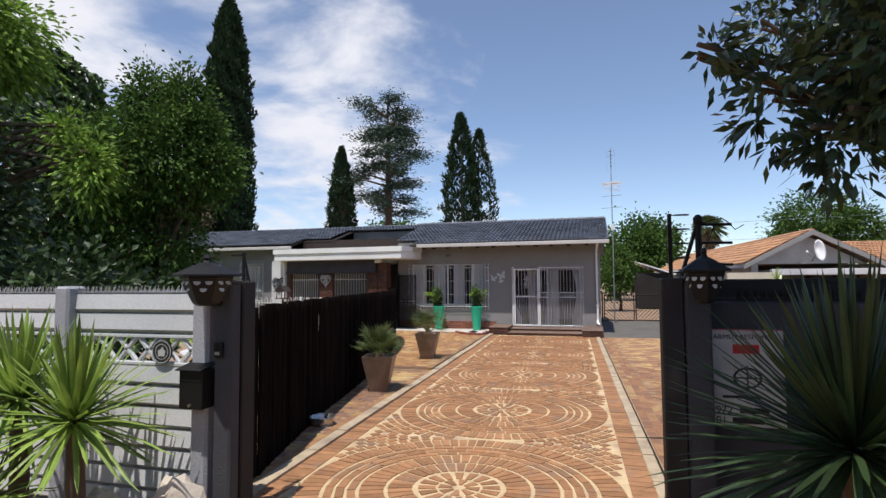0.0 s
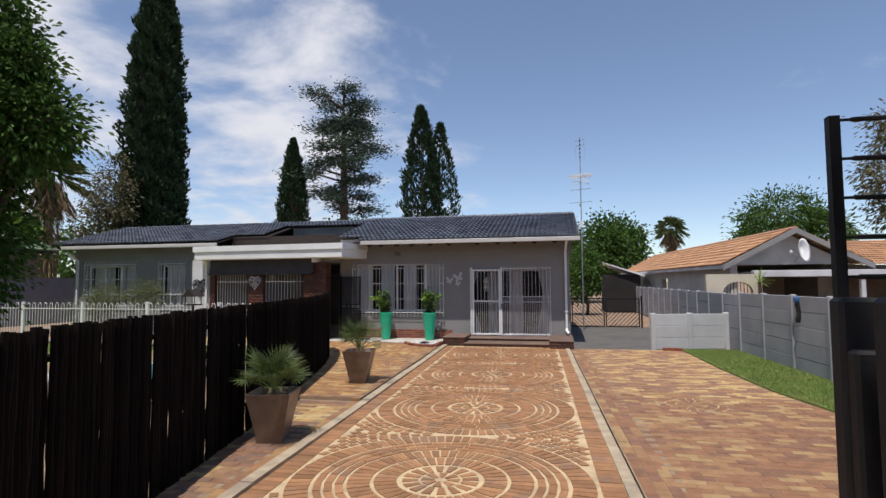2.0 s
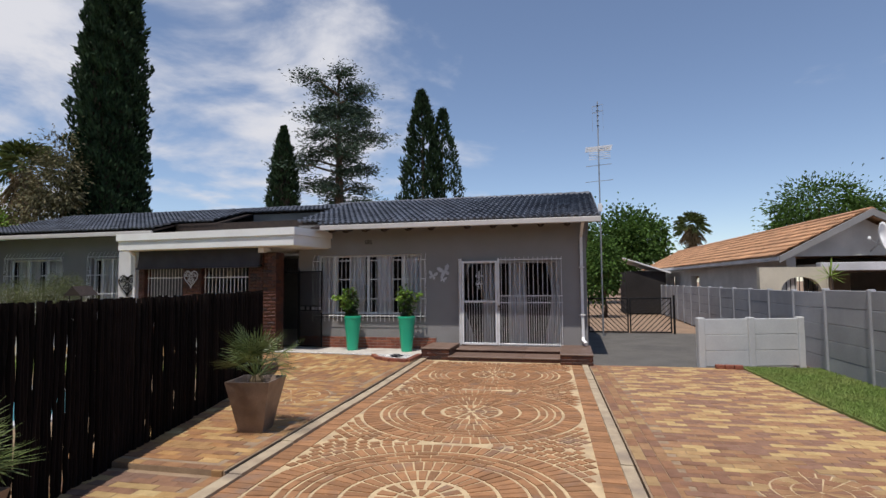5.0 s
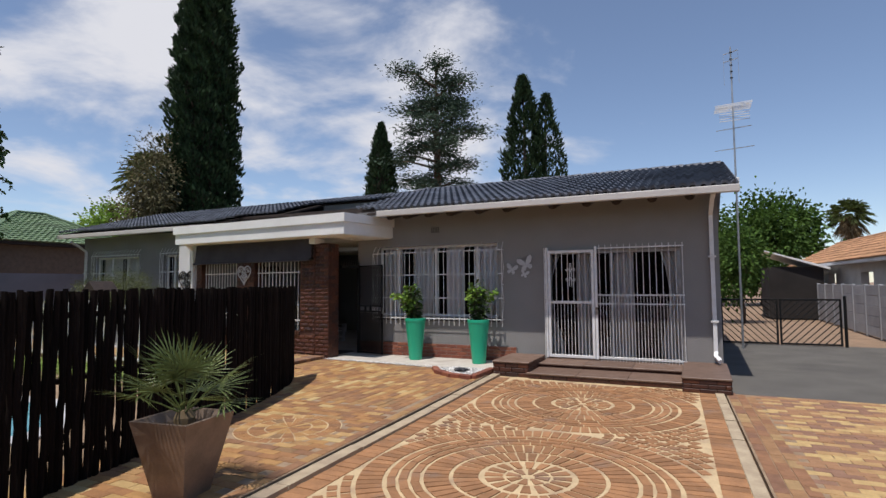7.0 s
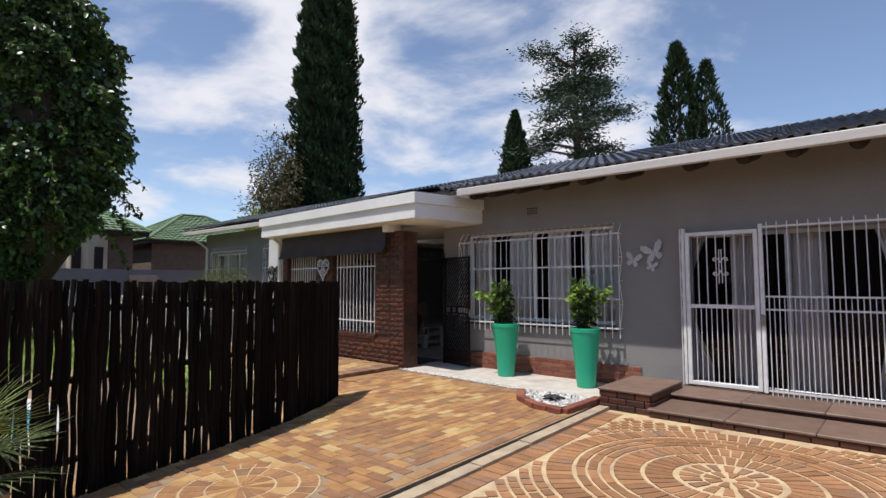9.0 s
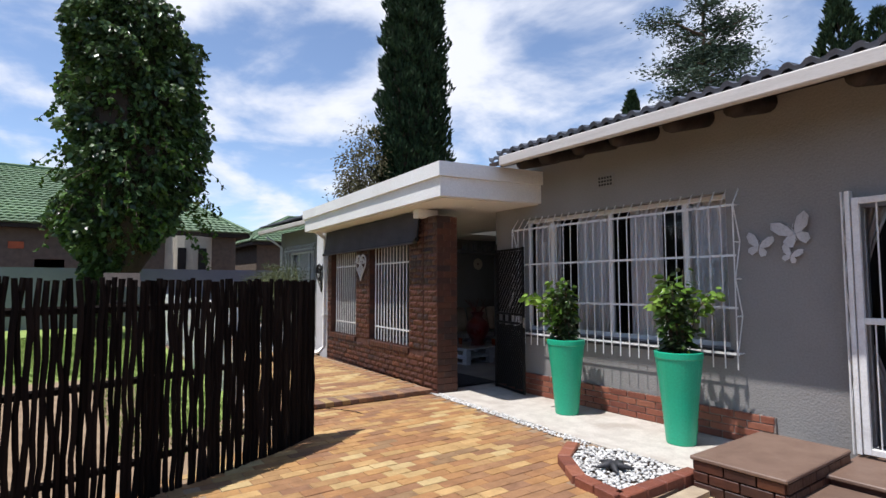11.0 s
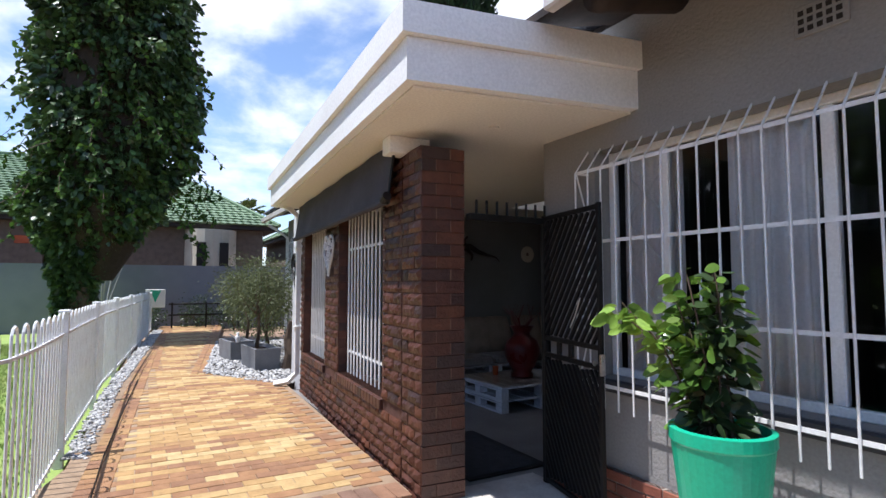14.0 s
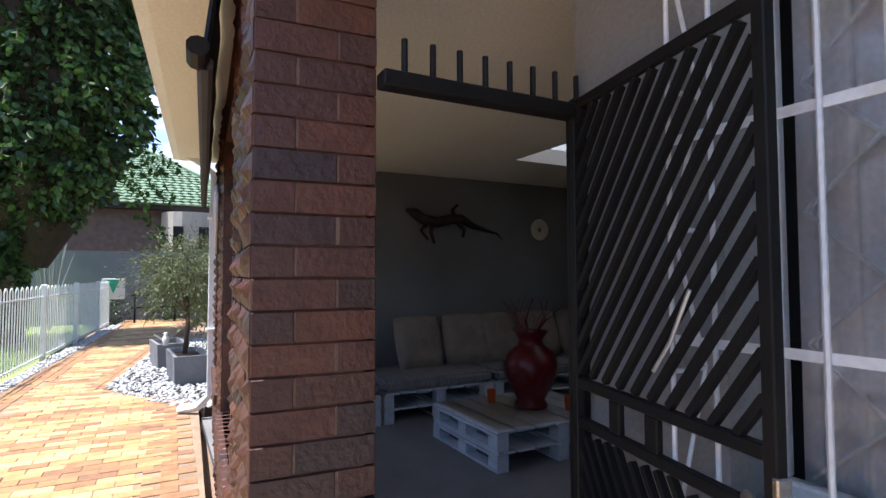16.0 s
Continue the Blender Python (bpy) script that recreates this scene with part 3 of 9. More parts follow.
structure(mb.part("ground", M["earth"]), "dry brown earth that reaches the horizon", "ground")
SKEW = 0.037                                   # the drive runs a little askew of the house


def drive_x(u, y):
    return -1.00 - SKEW * y + u


mb = Mesh()
mb.prism([(drive_x(-1.64, -1), -1), (drive_x(1.64, -1), -1), (drive_x(1.64, 17.9), 17.9), (drive_x(-1.64, 17.9), 17.9)], -0.05, 0.0)
drive = structure(mb.part("driveway", M["cream"]), "driveway of red clay setts laid in sunburst medallions with cream joints", "driveway")
mb = Mesh()
mb.box((-9, -6, -0.05), (9, -1, -0.004))
structure(mb.part("pavement", M["joint"]), "sandy verge outside the gate", "pavement")
mb = Mesh()
mb.prism([(drive_x(1.78, 3.6), 3.6), (4.75, 3.6), (4.3, 17.65), (drive_x(1.78, 17.65), 17.65)], -0.05, -0.005)
pave_east = structure(mb.part("paving_east", M["joint_pale"]), "mixed yellow and red clay brick paving", "paving")
mb = Mesh()
mb.prism([(-3.0, 3.6), (drive_x(-1.78, 3.6), 3.6), (drive_x(-1.78, 10.5), 10.5), (-4.8, 10.5), (-4.6, 9.0), (-3.6, 3.6)], -0.05, -0.005)
mb.prism([(drive_x(-1.80, 10.5), 10.5), (drive_x(-1.80, 18.0), 18.0), (-3.75, 18.3), (-7.3, 18.3), (-7.5, 15.4), (-5.6, 13.0), (-4.8, 10.5)], -0.05, 0.046)
pave_west = structure(mb.part("paving_west", M["joint_pale"]), "mixed yellow and red clay brick paving", "paving")
mb = Mesh()
mb.prism([(-7.42, 15.6), (-7.34, 18.1), (-12.2, 18.3), (-13.2, 17.4), (-24.0, 18.9), (-24.4, 17.0), (-13.0, 16.2), (-9.0, 16.0)], -0.05, 0.106)
path_far = structure(mb.part("garden_path", M["joint_pale"]), "raised garden path of yellow and brown clay bricks", "path")
mb = Mesh()
mb.prism([(-7.33, 18.1), (-3.75, 17.95), (-3.2, 18.3), (-3.2, 19.15), (-7.33, 19.15)], -0.05, 0.06)
structure(mb.part("porch_slab", M["concrete"]), "pale stone slab along the foot of the house wall", "paving")
mb = Mesh()
mb.prism([(0.02, 17.66), (2.25, 17.66), (4.0, 17.9), (4.0, 24.9), (0.0, 24.9)], -0.05, -0.004)
structure(mb.part("tarmac_yard", M["asphalt"]), "worn grey tarmac drive beside the house", "road")
mb = Mesh()
mb.prism([(2.95, 17.6), (3.05, 14.5), (3.2, 12.4), (3.6, 10.4), (4.2, 8.8), (4.9, 8.0), (4.9, 17.6)], -0.05, 0.03)
structure(mb.part("lawn_strip", M["grass"]), "strip of green lawn beside the precast wall", "lawn")
mb = Mesh()
mb.prism([(-24.5, 3.8), (-3.8, 3.8), (-4.6, 9.0), (-5.6, 13.2), (-6.6, 15.8), (-9.0, 15.95), (-24.5, 16.4)], -0.05, 0.02)
structure(mb.part("lawn", M["grass"]), "green lawn behind the white fence", "lawn")
mb = Mesh()
mb.prism([(-3.75, 5.6), (-4.15, 7.6), (-4.85, 10.6), (-5.55, 13.2), (-6.2, 14.9), (-11.6, 14.9), (-11.6, 9.2), (-7.0, 9.0), (-5.2, 5.6)], -0.05, 0.028)
structure(mb.part("pool_deck", M["joint_pale"]), "pale slabbed pool deck behind the pole fence", "paving")
# long kerbs either side of the drive
for side, a, b in (("west", -1.77, -1.64), ("east", 1.64, 1.75)):
    top = structure(thing("kerb_" + side, pose(0, 0, 0), "weathered pale concrete kerb along the drive", "kerb"), "", "")
    y = 3.3
    k = 0
    while y < 17.85:
        y2 = min(y + 0.9 + 0.2 * math.sin(k * 2.7), 17.9)
        mb = Mesh()
        lift = 0.035 if side == "west" else 0.014
        mb.prism([(drive_x(a, y), y), (drive_x(b, y), y), (drive_x(b, y2 - 0.012), y2 - 0.012), (drive_x(a, y2 - 0.012), y2 - 0.012)], -0.05, lift + 0.006 * math.sin(k * 5.1))
        mb.part("kerb_stone", M["kerb"], top)
        y, k = y2, k + 1

# ---- house ----
WIN = (-6.62, -3.80, 0.90, 2.41)
DOOR = (-2.80, -0.44, 0.17, 2.20)
house = structure(thing("house", pose(0, 0, 0), "single-storey grey plastered house with a low blue-grey tiled roof", "house"), "", "")
wall_mesh("x", 19.15, 19.38, -7.15, 0.17, 0.0, 3.22, [WIN, DOOR]).part("wall_front", M["wall"], house)
wall_mesh("y", -0.06, 0.17, 19.38, 26.2, 0.0, 3.22).part("wall_side", M["wall"], house)
wall_mesh("x", 26.2, 26.43, -18.0, 0.17, 0.0, 3.22).part("wall_back", M["wall"], house)
wall_mesh("y", -7.148, -6.92, 19.38, 26.2, 0.0, 3.22).part("wall_party", M["wall"], house)
LWINS = [(-17.6, -15.5, 1.0, 2.5), (-14.4, -13.4, 1.0, 2.5)]
wall_mesh("x", 19.75, 19.98, -17.95, -12.0, 0.0, 3.15, LWINS).part("wall_west_front", M["wall"], house)
wall_mesh("y", -18.18, -17.95, 19.75, 26.2, 0.0, 3.15).part("wall_west_side", M["wall"], house)
wall_mesh("x", 18.44, 18.79, -12.12, -11.46, 0.0, 2.6).part("pier", M["wall_light"], house, "pale grey plastered pier")
wall_mesh("y", -12.1, -11.87, 18.75, 19.75, 0.0, 2.6).part("wall_return", M["wall"], house)
# rooms behind the glass, coloured near black for the shade indoors
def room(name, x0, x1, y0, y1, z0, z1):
    top = structure(thing(name, pose(0, 0, 0), "plain room behind the window glass, coloured near black for shade", "room"), "", "")
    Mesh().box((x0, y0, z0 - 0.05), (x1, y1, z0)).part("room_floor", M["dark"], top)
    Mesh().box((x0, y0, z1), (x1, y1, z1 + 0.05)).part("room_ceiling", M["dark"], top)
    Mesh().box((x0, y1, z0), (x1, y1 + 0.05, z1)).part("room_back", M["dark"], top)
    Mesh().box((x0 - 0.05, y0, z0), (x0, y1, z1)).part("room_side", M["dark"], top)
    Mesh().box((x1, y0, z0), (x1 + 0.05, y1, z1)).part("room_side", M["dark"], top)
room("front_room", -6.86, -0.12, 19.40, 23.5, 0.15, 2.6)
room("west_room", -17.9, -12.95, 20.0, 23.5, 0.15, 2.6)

# unseen wall added across the street to keep sky out of glass reflections
structure(wall_mesh("x", -10.3, -10.0, -34.0, 30.0, -0.06, 4.6).part("wall_street", M["brown_wall"]), "unseen plain brown wall added to darken reflections in the glass", "wall")

# ---- tiled roofs ----
EAVE_Y, EAVE_Z, RIDGE_Y, RIDGE_Z = 18.42, 3.10, 22.62, 4.25


def tile_data(name, mat, w, l, wave):
    """One interlocking tile: two rolls across, a lip at its lower edge. x across, y up the slope."""
    mb = Mesh()
    n = 8
    for i in range(n + 1):
        x = w * i / n
        z = wave * (0.5 + 0.5 * math.cos(2 * math.pi * (i / n) * 2 + 0.6))
        mb.v += [(x, -0.02, z + 0.004), (x, -0.025, z + 0.05), (x, l, z + 0.006)]
    for i in range(n):
        a = 3 * i
        mb.f += [(a, a + 3, a + 4, a + 1), (a + 1, a + 4, a + 5, a + 2)]
    return mb


def tiled_slope(parent, mat, origin, across, up, count_w, count_l, w, l, keep=lambda x, y: True, near=lambda x, y: False, wave=0.05):
    """Tiles over a slope: origin at the eave, unit vectors across and up it. Near ones are objects of their own."""
    across, up = Vector(across).normalized(), Vector(up).normalized()
    nrm = across.cross(up).normalized()
    one = tile_data("roof_tile", mat, w, l, wave)
    me = one.data("roof_tile", mat)
    rest = Mesh()
    basis = Matrix((across, up, nrm)).transposed().to_4x4()
    r = random.Random(5)
    made = 0
    for j in range(count_l):
        for i in range(count_w):
            x, y = i * w, j * l
            if not keep(x + w / 2, y + l / 2):
                continue
            m = Matrix.Translation(Vector(origin) + across * x + up * y + nrm * r.uniform(0, 0.006)) @ basis
            if made < 290 and near(x, y):
                ob = new("roof_tile", me)
                ob.parent = parent
                ob.matrix_world = m
                made += 1
            else:
                rest.add(one.v, one.f, m)
    if rest.v:
        tagged(rest.part("roof_tiles", mat, parent), kind="stuff")


slope = (Vector((0, RIDGE_Y - EAVE_Y, RIDGE_Z - EAVE_Z))).normalized()
SL = math.hypot(RIDGE_Y - EAVE_Y, RIDGE_Z - EAVE_Z)
roof = structure(thing("roof", pose(0, 0, 0), "low-pitched roof of blue-grey concrete tiles", "roof"), "", "")
def deck(x0, x1, y0, z0, y1, z1, th=0.05):
    mb = Mesh()
    mb.add([(x0, y0, z0 - th), (x1, y0, z0 - th), (x1, y1, z1 - th), (x0, y1, z1 - th), (x0, y0, z0), (x1, y0, z0), (x1, y1, z1), (x0, y1, z1)],
           [(0, 3, 2, 1), (4, 5, 6, 7), (0, 1, 5, 4), (1, 2, 6, 5), (2, 3, 7, 6), (3, 0, 4, 7)])
    return mb
LZ = -0.04
PITCH = (RIDGE_Z - EAVE_Z) / (RIDGE_Y - EAVE_Y)
deck(-6.44, 0.42, EAVE_Y, EAVE_Z - 0.02, RIDGE_Y, RIDGE_Z - 0.02).part("roof_deck", M["rafter"], roof)
deck(-7.1, -6.44, 19.2, EAVE_Z + (19.2 - EAVE_Y) * PITCH - 0.02, RIDGE_Y, RIDGE_Z - 0.02).part("roof_deck", M["rafter"], roof)
deck(-7.1 - 3.2, -7.1, 22.0, RIDGE_Z - 0.2738 * 0.62 + LZ - 0.02, RIDGE_Y, RIDGE_Z + LZ - 0.02).part("roof_deck", M["rafter"], roof)
deck(-18.5, -10.3, 20.1, EAVE_Z + 0.27 * 1.68 + LZ - 0.02, RIDGE_Y, RIDGE_Z + LZ - 0.02).part("roof_deck", M["rafter"], roof)
deck(-18.5, -11.75, 19.25, EAVE_Z + 0.2738 * 0.83 + LZ - 0.02, 20.1, EAVE_Z + 0.2738 * 1.68 + LZ - 0.02).part("roof_deck", M["rafter"], roof)
deck(-18.5, 0.42, RIDGE_Y, RIDGE_Z - 0.04, 27.0, 3.0).part("roof_deck", M["tile"], roof)
tiled_slope(roof, M["tile"], (-7.12, EAVE_Y - 0.03, EAVE_Z), (1, 0, 0), slope, 25, 13, 0.302, SL / 12.9,
            keep=lambda x, y: x > 0.8 or y > 0.8, near=lambda x, y: y < 3.4 and x > 0.0)
tiled_slope(roof, M["tile"], (-18.6, 19.25 - 0.03, EAVE_Z + 0.2738 * 0.83 + LZ), (1, 0, 0), slope, 38, 11, 0.302, SL / 12.9,
            keep=lambda x, y: x < 6.9 or (y > 0.95 and x < 8.3) or y > 2.85)
Mesh().box((-10.3, 21.96, 2.78), (-7.1, 22.0, RIDGE_Z - 0.2738 * 0.62 + LZ - 0.08)).part("notch_wall", M["inside"], roof, "dark grey upstand behind the flat roof")
# ridge caps
for i in range(48):
    x = 0.40 - i * 0.395
    z = RIDGE_Z + (LZ if x < -7.3 else 0)
    mb = Mesh()
    mb.tube([(x, RIDGE_Y, z - 0.02), (x - 0.36, RIDGE_Y, z - 0.015), (x - 0.41, RIDGE_Y, z - 0.02)], [0.125, 0.105, 0.10], 10)
    mb.part("ridge_cap", M["tile"], roof)
# verge at the gable end and the boards of the eaves
mb = Mesh()
mb.add([(0.40, EAVE_Y - 0.03, EAVE_Z - 0.12), (0.46, EAVE_Y - 0.03, EAVE_Z - 0.12), (0.46, RIDGE_Y, RIDGE_Z - 0.12), (0.40, RIDGE_Y, RIDGE_Z - 0.12),
        (0.40, EAVE_Y - 0.03, EAVE_Z + 0.06), (0.46, EAVE_Y - 0.03, EAVE_Z + 0.06), (0.46, RIDGE_Y, RIDGE_Z + 0.06), (0.40, RIDGE_Y, RIDGE_Z + 0.06)],
       [(0, 3, 2, 1), (4, 5, 6, 7), (0, 1, 5, 4), (1, 2, 6, 5), (2, 3, 7, 6), (3, 0, 4, 7)])
mb.part("verge", M["tile"], roof)
mb = Mesh()
mb.add([(0.17, 19.15, 3.2), (0.17, 26.2, 3.2), (0.17, RIDGE_Y, 4.18), (-0.06, 19.15, 3.2), (-0.06, 26.2, 3.2), (-0.06, RIDGE_Y, 4.18)],
       [(0, 1, 2), (3, 5, 4), (0, 2, 5, 3), (1, 4, 5, 2)])
mb.part("gable", M["wall"], house)
Mesh().box((-6.15, EAVE_Y - 0.10, EAVE_Z - 0.115), (0.47, EAVE_Y - 0.02, EAVE_Z + 0.005), 0.012).part("gutter", M["gutter"], roof, "white metal gutter along the eave")
Mesh().box((-18.6, 19.13, EAVE_Z + 0.01), (-11.75, 19.22, EAVE_Z + 0.13), 0.012).part("gutter", M["gutter"], roof, "white metal gutter along the eave")
Mesh().box((-11.75, 20.12, 2.9), (-7.1, 20.2, 3.50), 0.0).part("fascia", M["rafter"], roof, "dark recessed board above the porch")
for i, x in enumerate((-0.25, -0.83, -1.41, -1.91, -2.52, -3.39, -3.96, -4.56, -5.05, -5.55, -5.93)):
    mb = Mesh()
    r = 0.085 + 0.008 * math.sin(i * 3.1)
    mb.tube([(x, EAVE_Y + 0.05, EAVE_Z - 0.11), (x + 0.005, EAVE_Y + 0.12, EAVE_Z - 0.09), (x, 19.3, EAVE_Z + 0.11)], [r * 0.8, r, r * 1.05], 12)
    mb.part("rafter_end", M["rafter"], roof, "dark creosoted log rafter", smooth=True)

# ---- porch ----
# the porch stands a little askew of the house front
ASKEW = Matrix.Translation((-7.2, 18.1, 0)) @ pose(0, 0, 0, 0, 0, -3.7) @ Matrix.Translation((7.2, -18.1, 0))
porch = structure(thing("porch", ASKEW, "flat-roofed porch with a white stepped fascia", "porch"), "", "")
mb = Mesh()
mb.prism([(-11.72, 17.72), (-6.46, 17.72), (-6.30, 19.26), (-7.25, 19.30), (-7.3, 20.0), (-11.72, 19.8)], 2.60, 2.84)
mb.part("slab_lower", M["white"], porch)
mb = Mesh()
mb.prism([(-11.76, 17.68), (-6.42, 17.68), (-6.26, 19.26), (-7.25, 19.30), (-7.3, 20.0), (-11.76, 19.8)], 2.843, 3.02)
mb.part("slab_upper", M["white"], porch)
mb = Mesh()
mb.prism([(-11.66, 17.78), (-6.52, 17.78), (-6.36, 19.25), (-7.25, 19.30), (-7.3, 19.9), (-11.66, 19.75)], 2.585, 2.597)
structure(mb.part("ceiling", M["soffit"]), "cream painted porch ceiling", "ceiling").matrix_world = ASKEW
pr = structure(thing("porch_room", pose(0, 0, 0), "shaded open porch room with dark grey walls", "room"), "", "")
Mesh().box((-12.1, 19.7, 2.598), (-7.2, 21.06, 2.75)).part("room_ceiling", M["soffit"], pr)
Mesh().box((-12.1, 22.3, 2.60), (-7.2, 24.2, 2.75)).part("room_ceiling", M["soffit"], pr)
Mesh().box((-12.1, 21.06, 2.60), (-10.2, 22.3, 2.75)).part("room_ceiling", M["soffit"], pr)
Mesh().box((-11.6, 18.3, 0.0), (-7.15, 24.2, 0.055)).part("porch_floor", M["floor_in"], pr)
wall_mesh("y", -11.6, -11.37, 18.62, 24.2, 0.0, 2.6).part("wall_inner", M["inside"], pr)
wall_mesh("x", 24.2, 24.4, -11.6, -7.2, 0.0, 2.6).part("wall_inner", M["inside"], pr)
Mesh().box((-7.158, 19.2, 0.0), (-7.152, 24.2, 2.6)).part("wall_inner", M["inside"], pr)

# ---- street wall and gate ----
def precast_wall(name, mats, p0, p1, height, bay, rows, post=(0.13, 0.14), label="", relief=0.0, top_gap=0.0):
    """A wall of slotted concrete posts and stacked panels between two points, each panel an object."""
    p0, p1 = Vector((*p0, 0)), Vector((*p1, 0))
    d = (p1 - p0)
    ang = math.degrees(math.atan2(d.y, d.x))
    top = structure(thing(name, pose(p0.x, p0.y, 0, 0, 0, ang), label, "wall"), "", "")
    n = max(1, round(d.length / bay))
    step = d.length / n
    pm = Mesh().box((-post[0] / 2, -post[1] / 2, -0.05), (post[0] / 2, post[1] / 2, height + 0.025), 0.015).data("post", mats[0])
    h = height / rows
    mp = Mesh()
    mp.box((0, -0.025, 0.0), (step, 0.025, h - 0.004), 0.008)
    if relief:
        mp.box((0.05, -0.045, h * 0.55), (step - 0.05, -0.020, h - 0.006), 0.012)
    pd = mp.data("panel", mats[1])
    for i in range(n + 1):
        o = new("post", pm); o.parent = top; o.matrix_local = pose(i * step, 0, 0, 0, 0, 0)
        if i < n:
            for k in range(rows):
                o = new("panel", pd); o.parent = top; o.matrix_local = pose(i * step, 0, k * h, 0.6 * math.sin(i * 3.7 + k * 2.1), 0, 0)
    return top


# west of the gate: louvred panels with a pierced row
gw = structure(thing("gate_wall_west", pose(0, 0, 0), "pale grey painted precast street wall with louvred panels", "wall"), "", "")
for x in (-2.86, -4.22, -5.60, -6.98, -8.36, -9.74):
    Mesh().box((x - 0.075, 3.42, -0.05), (x + 0.075, 3.60, 1.76), 0.02).part("post", M["precast"], gw)
lou = []
z = 0.02
rows_z = [0.02, 0.18, 0.34, 0.50, 0.66, 0.82, 0.98, 1.385, 1.545]
for i, x0 in enumerate((-4.145, -5.525, -6.905, -8.285, -9.665)):
    for zz in rows_z:
        mb = Mesh()
        h = 0.158
        mb.add([(x0, 3.53, zz), (x0 + 1.23, 3.53, zz), (x0 + 1.23, 3.49, zz + 0.03), (x0, 3.49, zz + 0.03), (x0 + 1.23, 3.505, zz + h - 0.004), (x0, 3.505, zz + h - 0.004),
                (x0, 3.56, zz), (x0 + 1.23, 3.56, zz), (x0 + 1.23, 3.56, zz + h - 0.004), (x0, 3.56, zz + h - 0.004)],
               [(0, 1, 2, 3), (3, 2, 4, 5), (5, 4, 8, 9), (6, 9, 8, 7), (0, 3, 5, 9, 6), (1, 7, 8, 4, 2), (0, 6, 7, 1)])
        mb.part("panel", M["precast_pale"], gw)
    # pierced zig-zag row
    mb = Mesh()
    mb.box((x0, 3.50, 1.135), (x0 + 1.23, 3.56, 1.165), 0.006)
    mb.box((x0, 3.50, 1.350), (x0 + 1.23, 3.56, 1.380), 0.006)
    n = 6
    for k in range(n):
        a, b = x0 + 1.23 * k / n, x0 + 1.23 * (k + 1) / n
        c = (a + b) / 2
        for (xa, za, xb, zb) in ((a, 1.365, c, 1.258), (c, 1.258, b, 1.365), (a, 1.150, c, 1.258), (c, 1.258, b, 1.150)):
            mb.tube([(xa, 3.53, za), (xb, 3.53, zb)], 0.021, 6)
    mb.part("pierced_panel", M["precast_pale"], gw, "white pierced zig-zag panel")
# toothed spike strip along the top
mb = Mesh()
mb.box((-9.7, 3.50, 1.705), (-2.92, 3.56, 1.715))
for i in range(150):
    x = -9.68 + i * 0.045
    lean = 0.012 * math.sin(i * 2.3)
    mb.add([(x, 3.515, 1.714), (x + 0.03, 3.515, 1.714), (x + 0.015 + lean, 3.50, 1.765), (x, 3.545, 1.714), (x + 0.03, 3.545, 1.714), (x + 0.015 - lean, 3.56, 1.765)],
           [(0, 1, 2), (3, 5, 4)])
mb.part("spike_strip", M["galv"], gw, "grey metal anti-climb spike strip")
# round sign on the pierced row: rings and a plain shape
plaque = thing("round_plaque", pose(-3.25, 3.485, 1.25, 90, 0, 0), "round black and white warning plaque on the street wall", "sign")
Mesh().lathe([(0.0, 0.0), (0.092, 0.0), (0.092, 0.012), (0.0, 0.012)], 28).part("disc", M["letter"], plaque)
mb = Mesh()
for r0, r1 in ((0.082, 0.088), (0.055, 0.060)):
    for k in range(32):
        a, b = 2 * math.pi * k / 32, 2 * math.pi * (k + 1) / 32
        mb.add([(r0 * math.cos(a), r0 * math.sin(a), 0.0135), (r1 * math.cos(a), r1 * math.sin(a), 0.0135), (r1 * math.cos(b), r1 * math.sin(b), 0.0135), (r0 * math.cos(b), r0 * math.sin(b), 0.0135)], [(0, 1, 2, 3)])
mb.prism([(-0.03, -0.035), (0.025, -0.035), (0.035, 0.005), (0.015, 0.02), (0.01, 0.042), (-0.01, 0.02), (-0.035, 0.01)], 0.012, 0.0138)
mb.part("emblem", M["sign"], plaque, "white rings and plain emblem")

# gate posts
def gate_post(name, x0, x1, xb0, xb1, yf, yk, label):
    top = structure(thing(name, pose(0, 0, 0), label, "post"), "", "")
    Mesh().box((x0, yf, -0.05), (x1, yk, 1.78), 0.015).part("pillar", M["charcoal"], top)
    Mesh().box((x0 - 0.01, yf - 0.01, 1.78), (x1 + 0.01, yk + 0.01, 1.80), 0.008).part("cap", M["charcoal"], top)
    Mesh().box((xb0, 3.52, -0.05), (xb1, 3.68, 1.79), 0.01).part("steel_post", M["black_gate"], top, "matt black steel gate post")
gate_post("gate_post_west", -2.70, -2.555, -2.69, -2.556, 3.38, 3.50, "grey plastered gate pillar with a black steel post")
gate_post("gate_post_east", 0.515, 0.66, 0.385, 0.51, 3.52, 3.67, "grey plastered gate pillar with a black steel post")


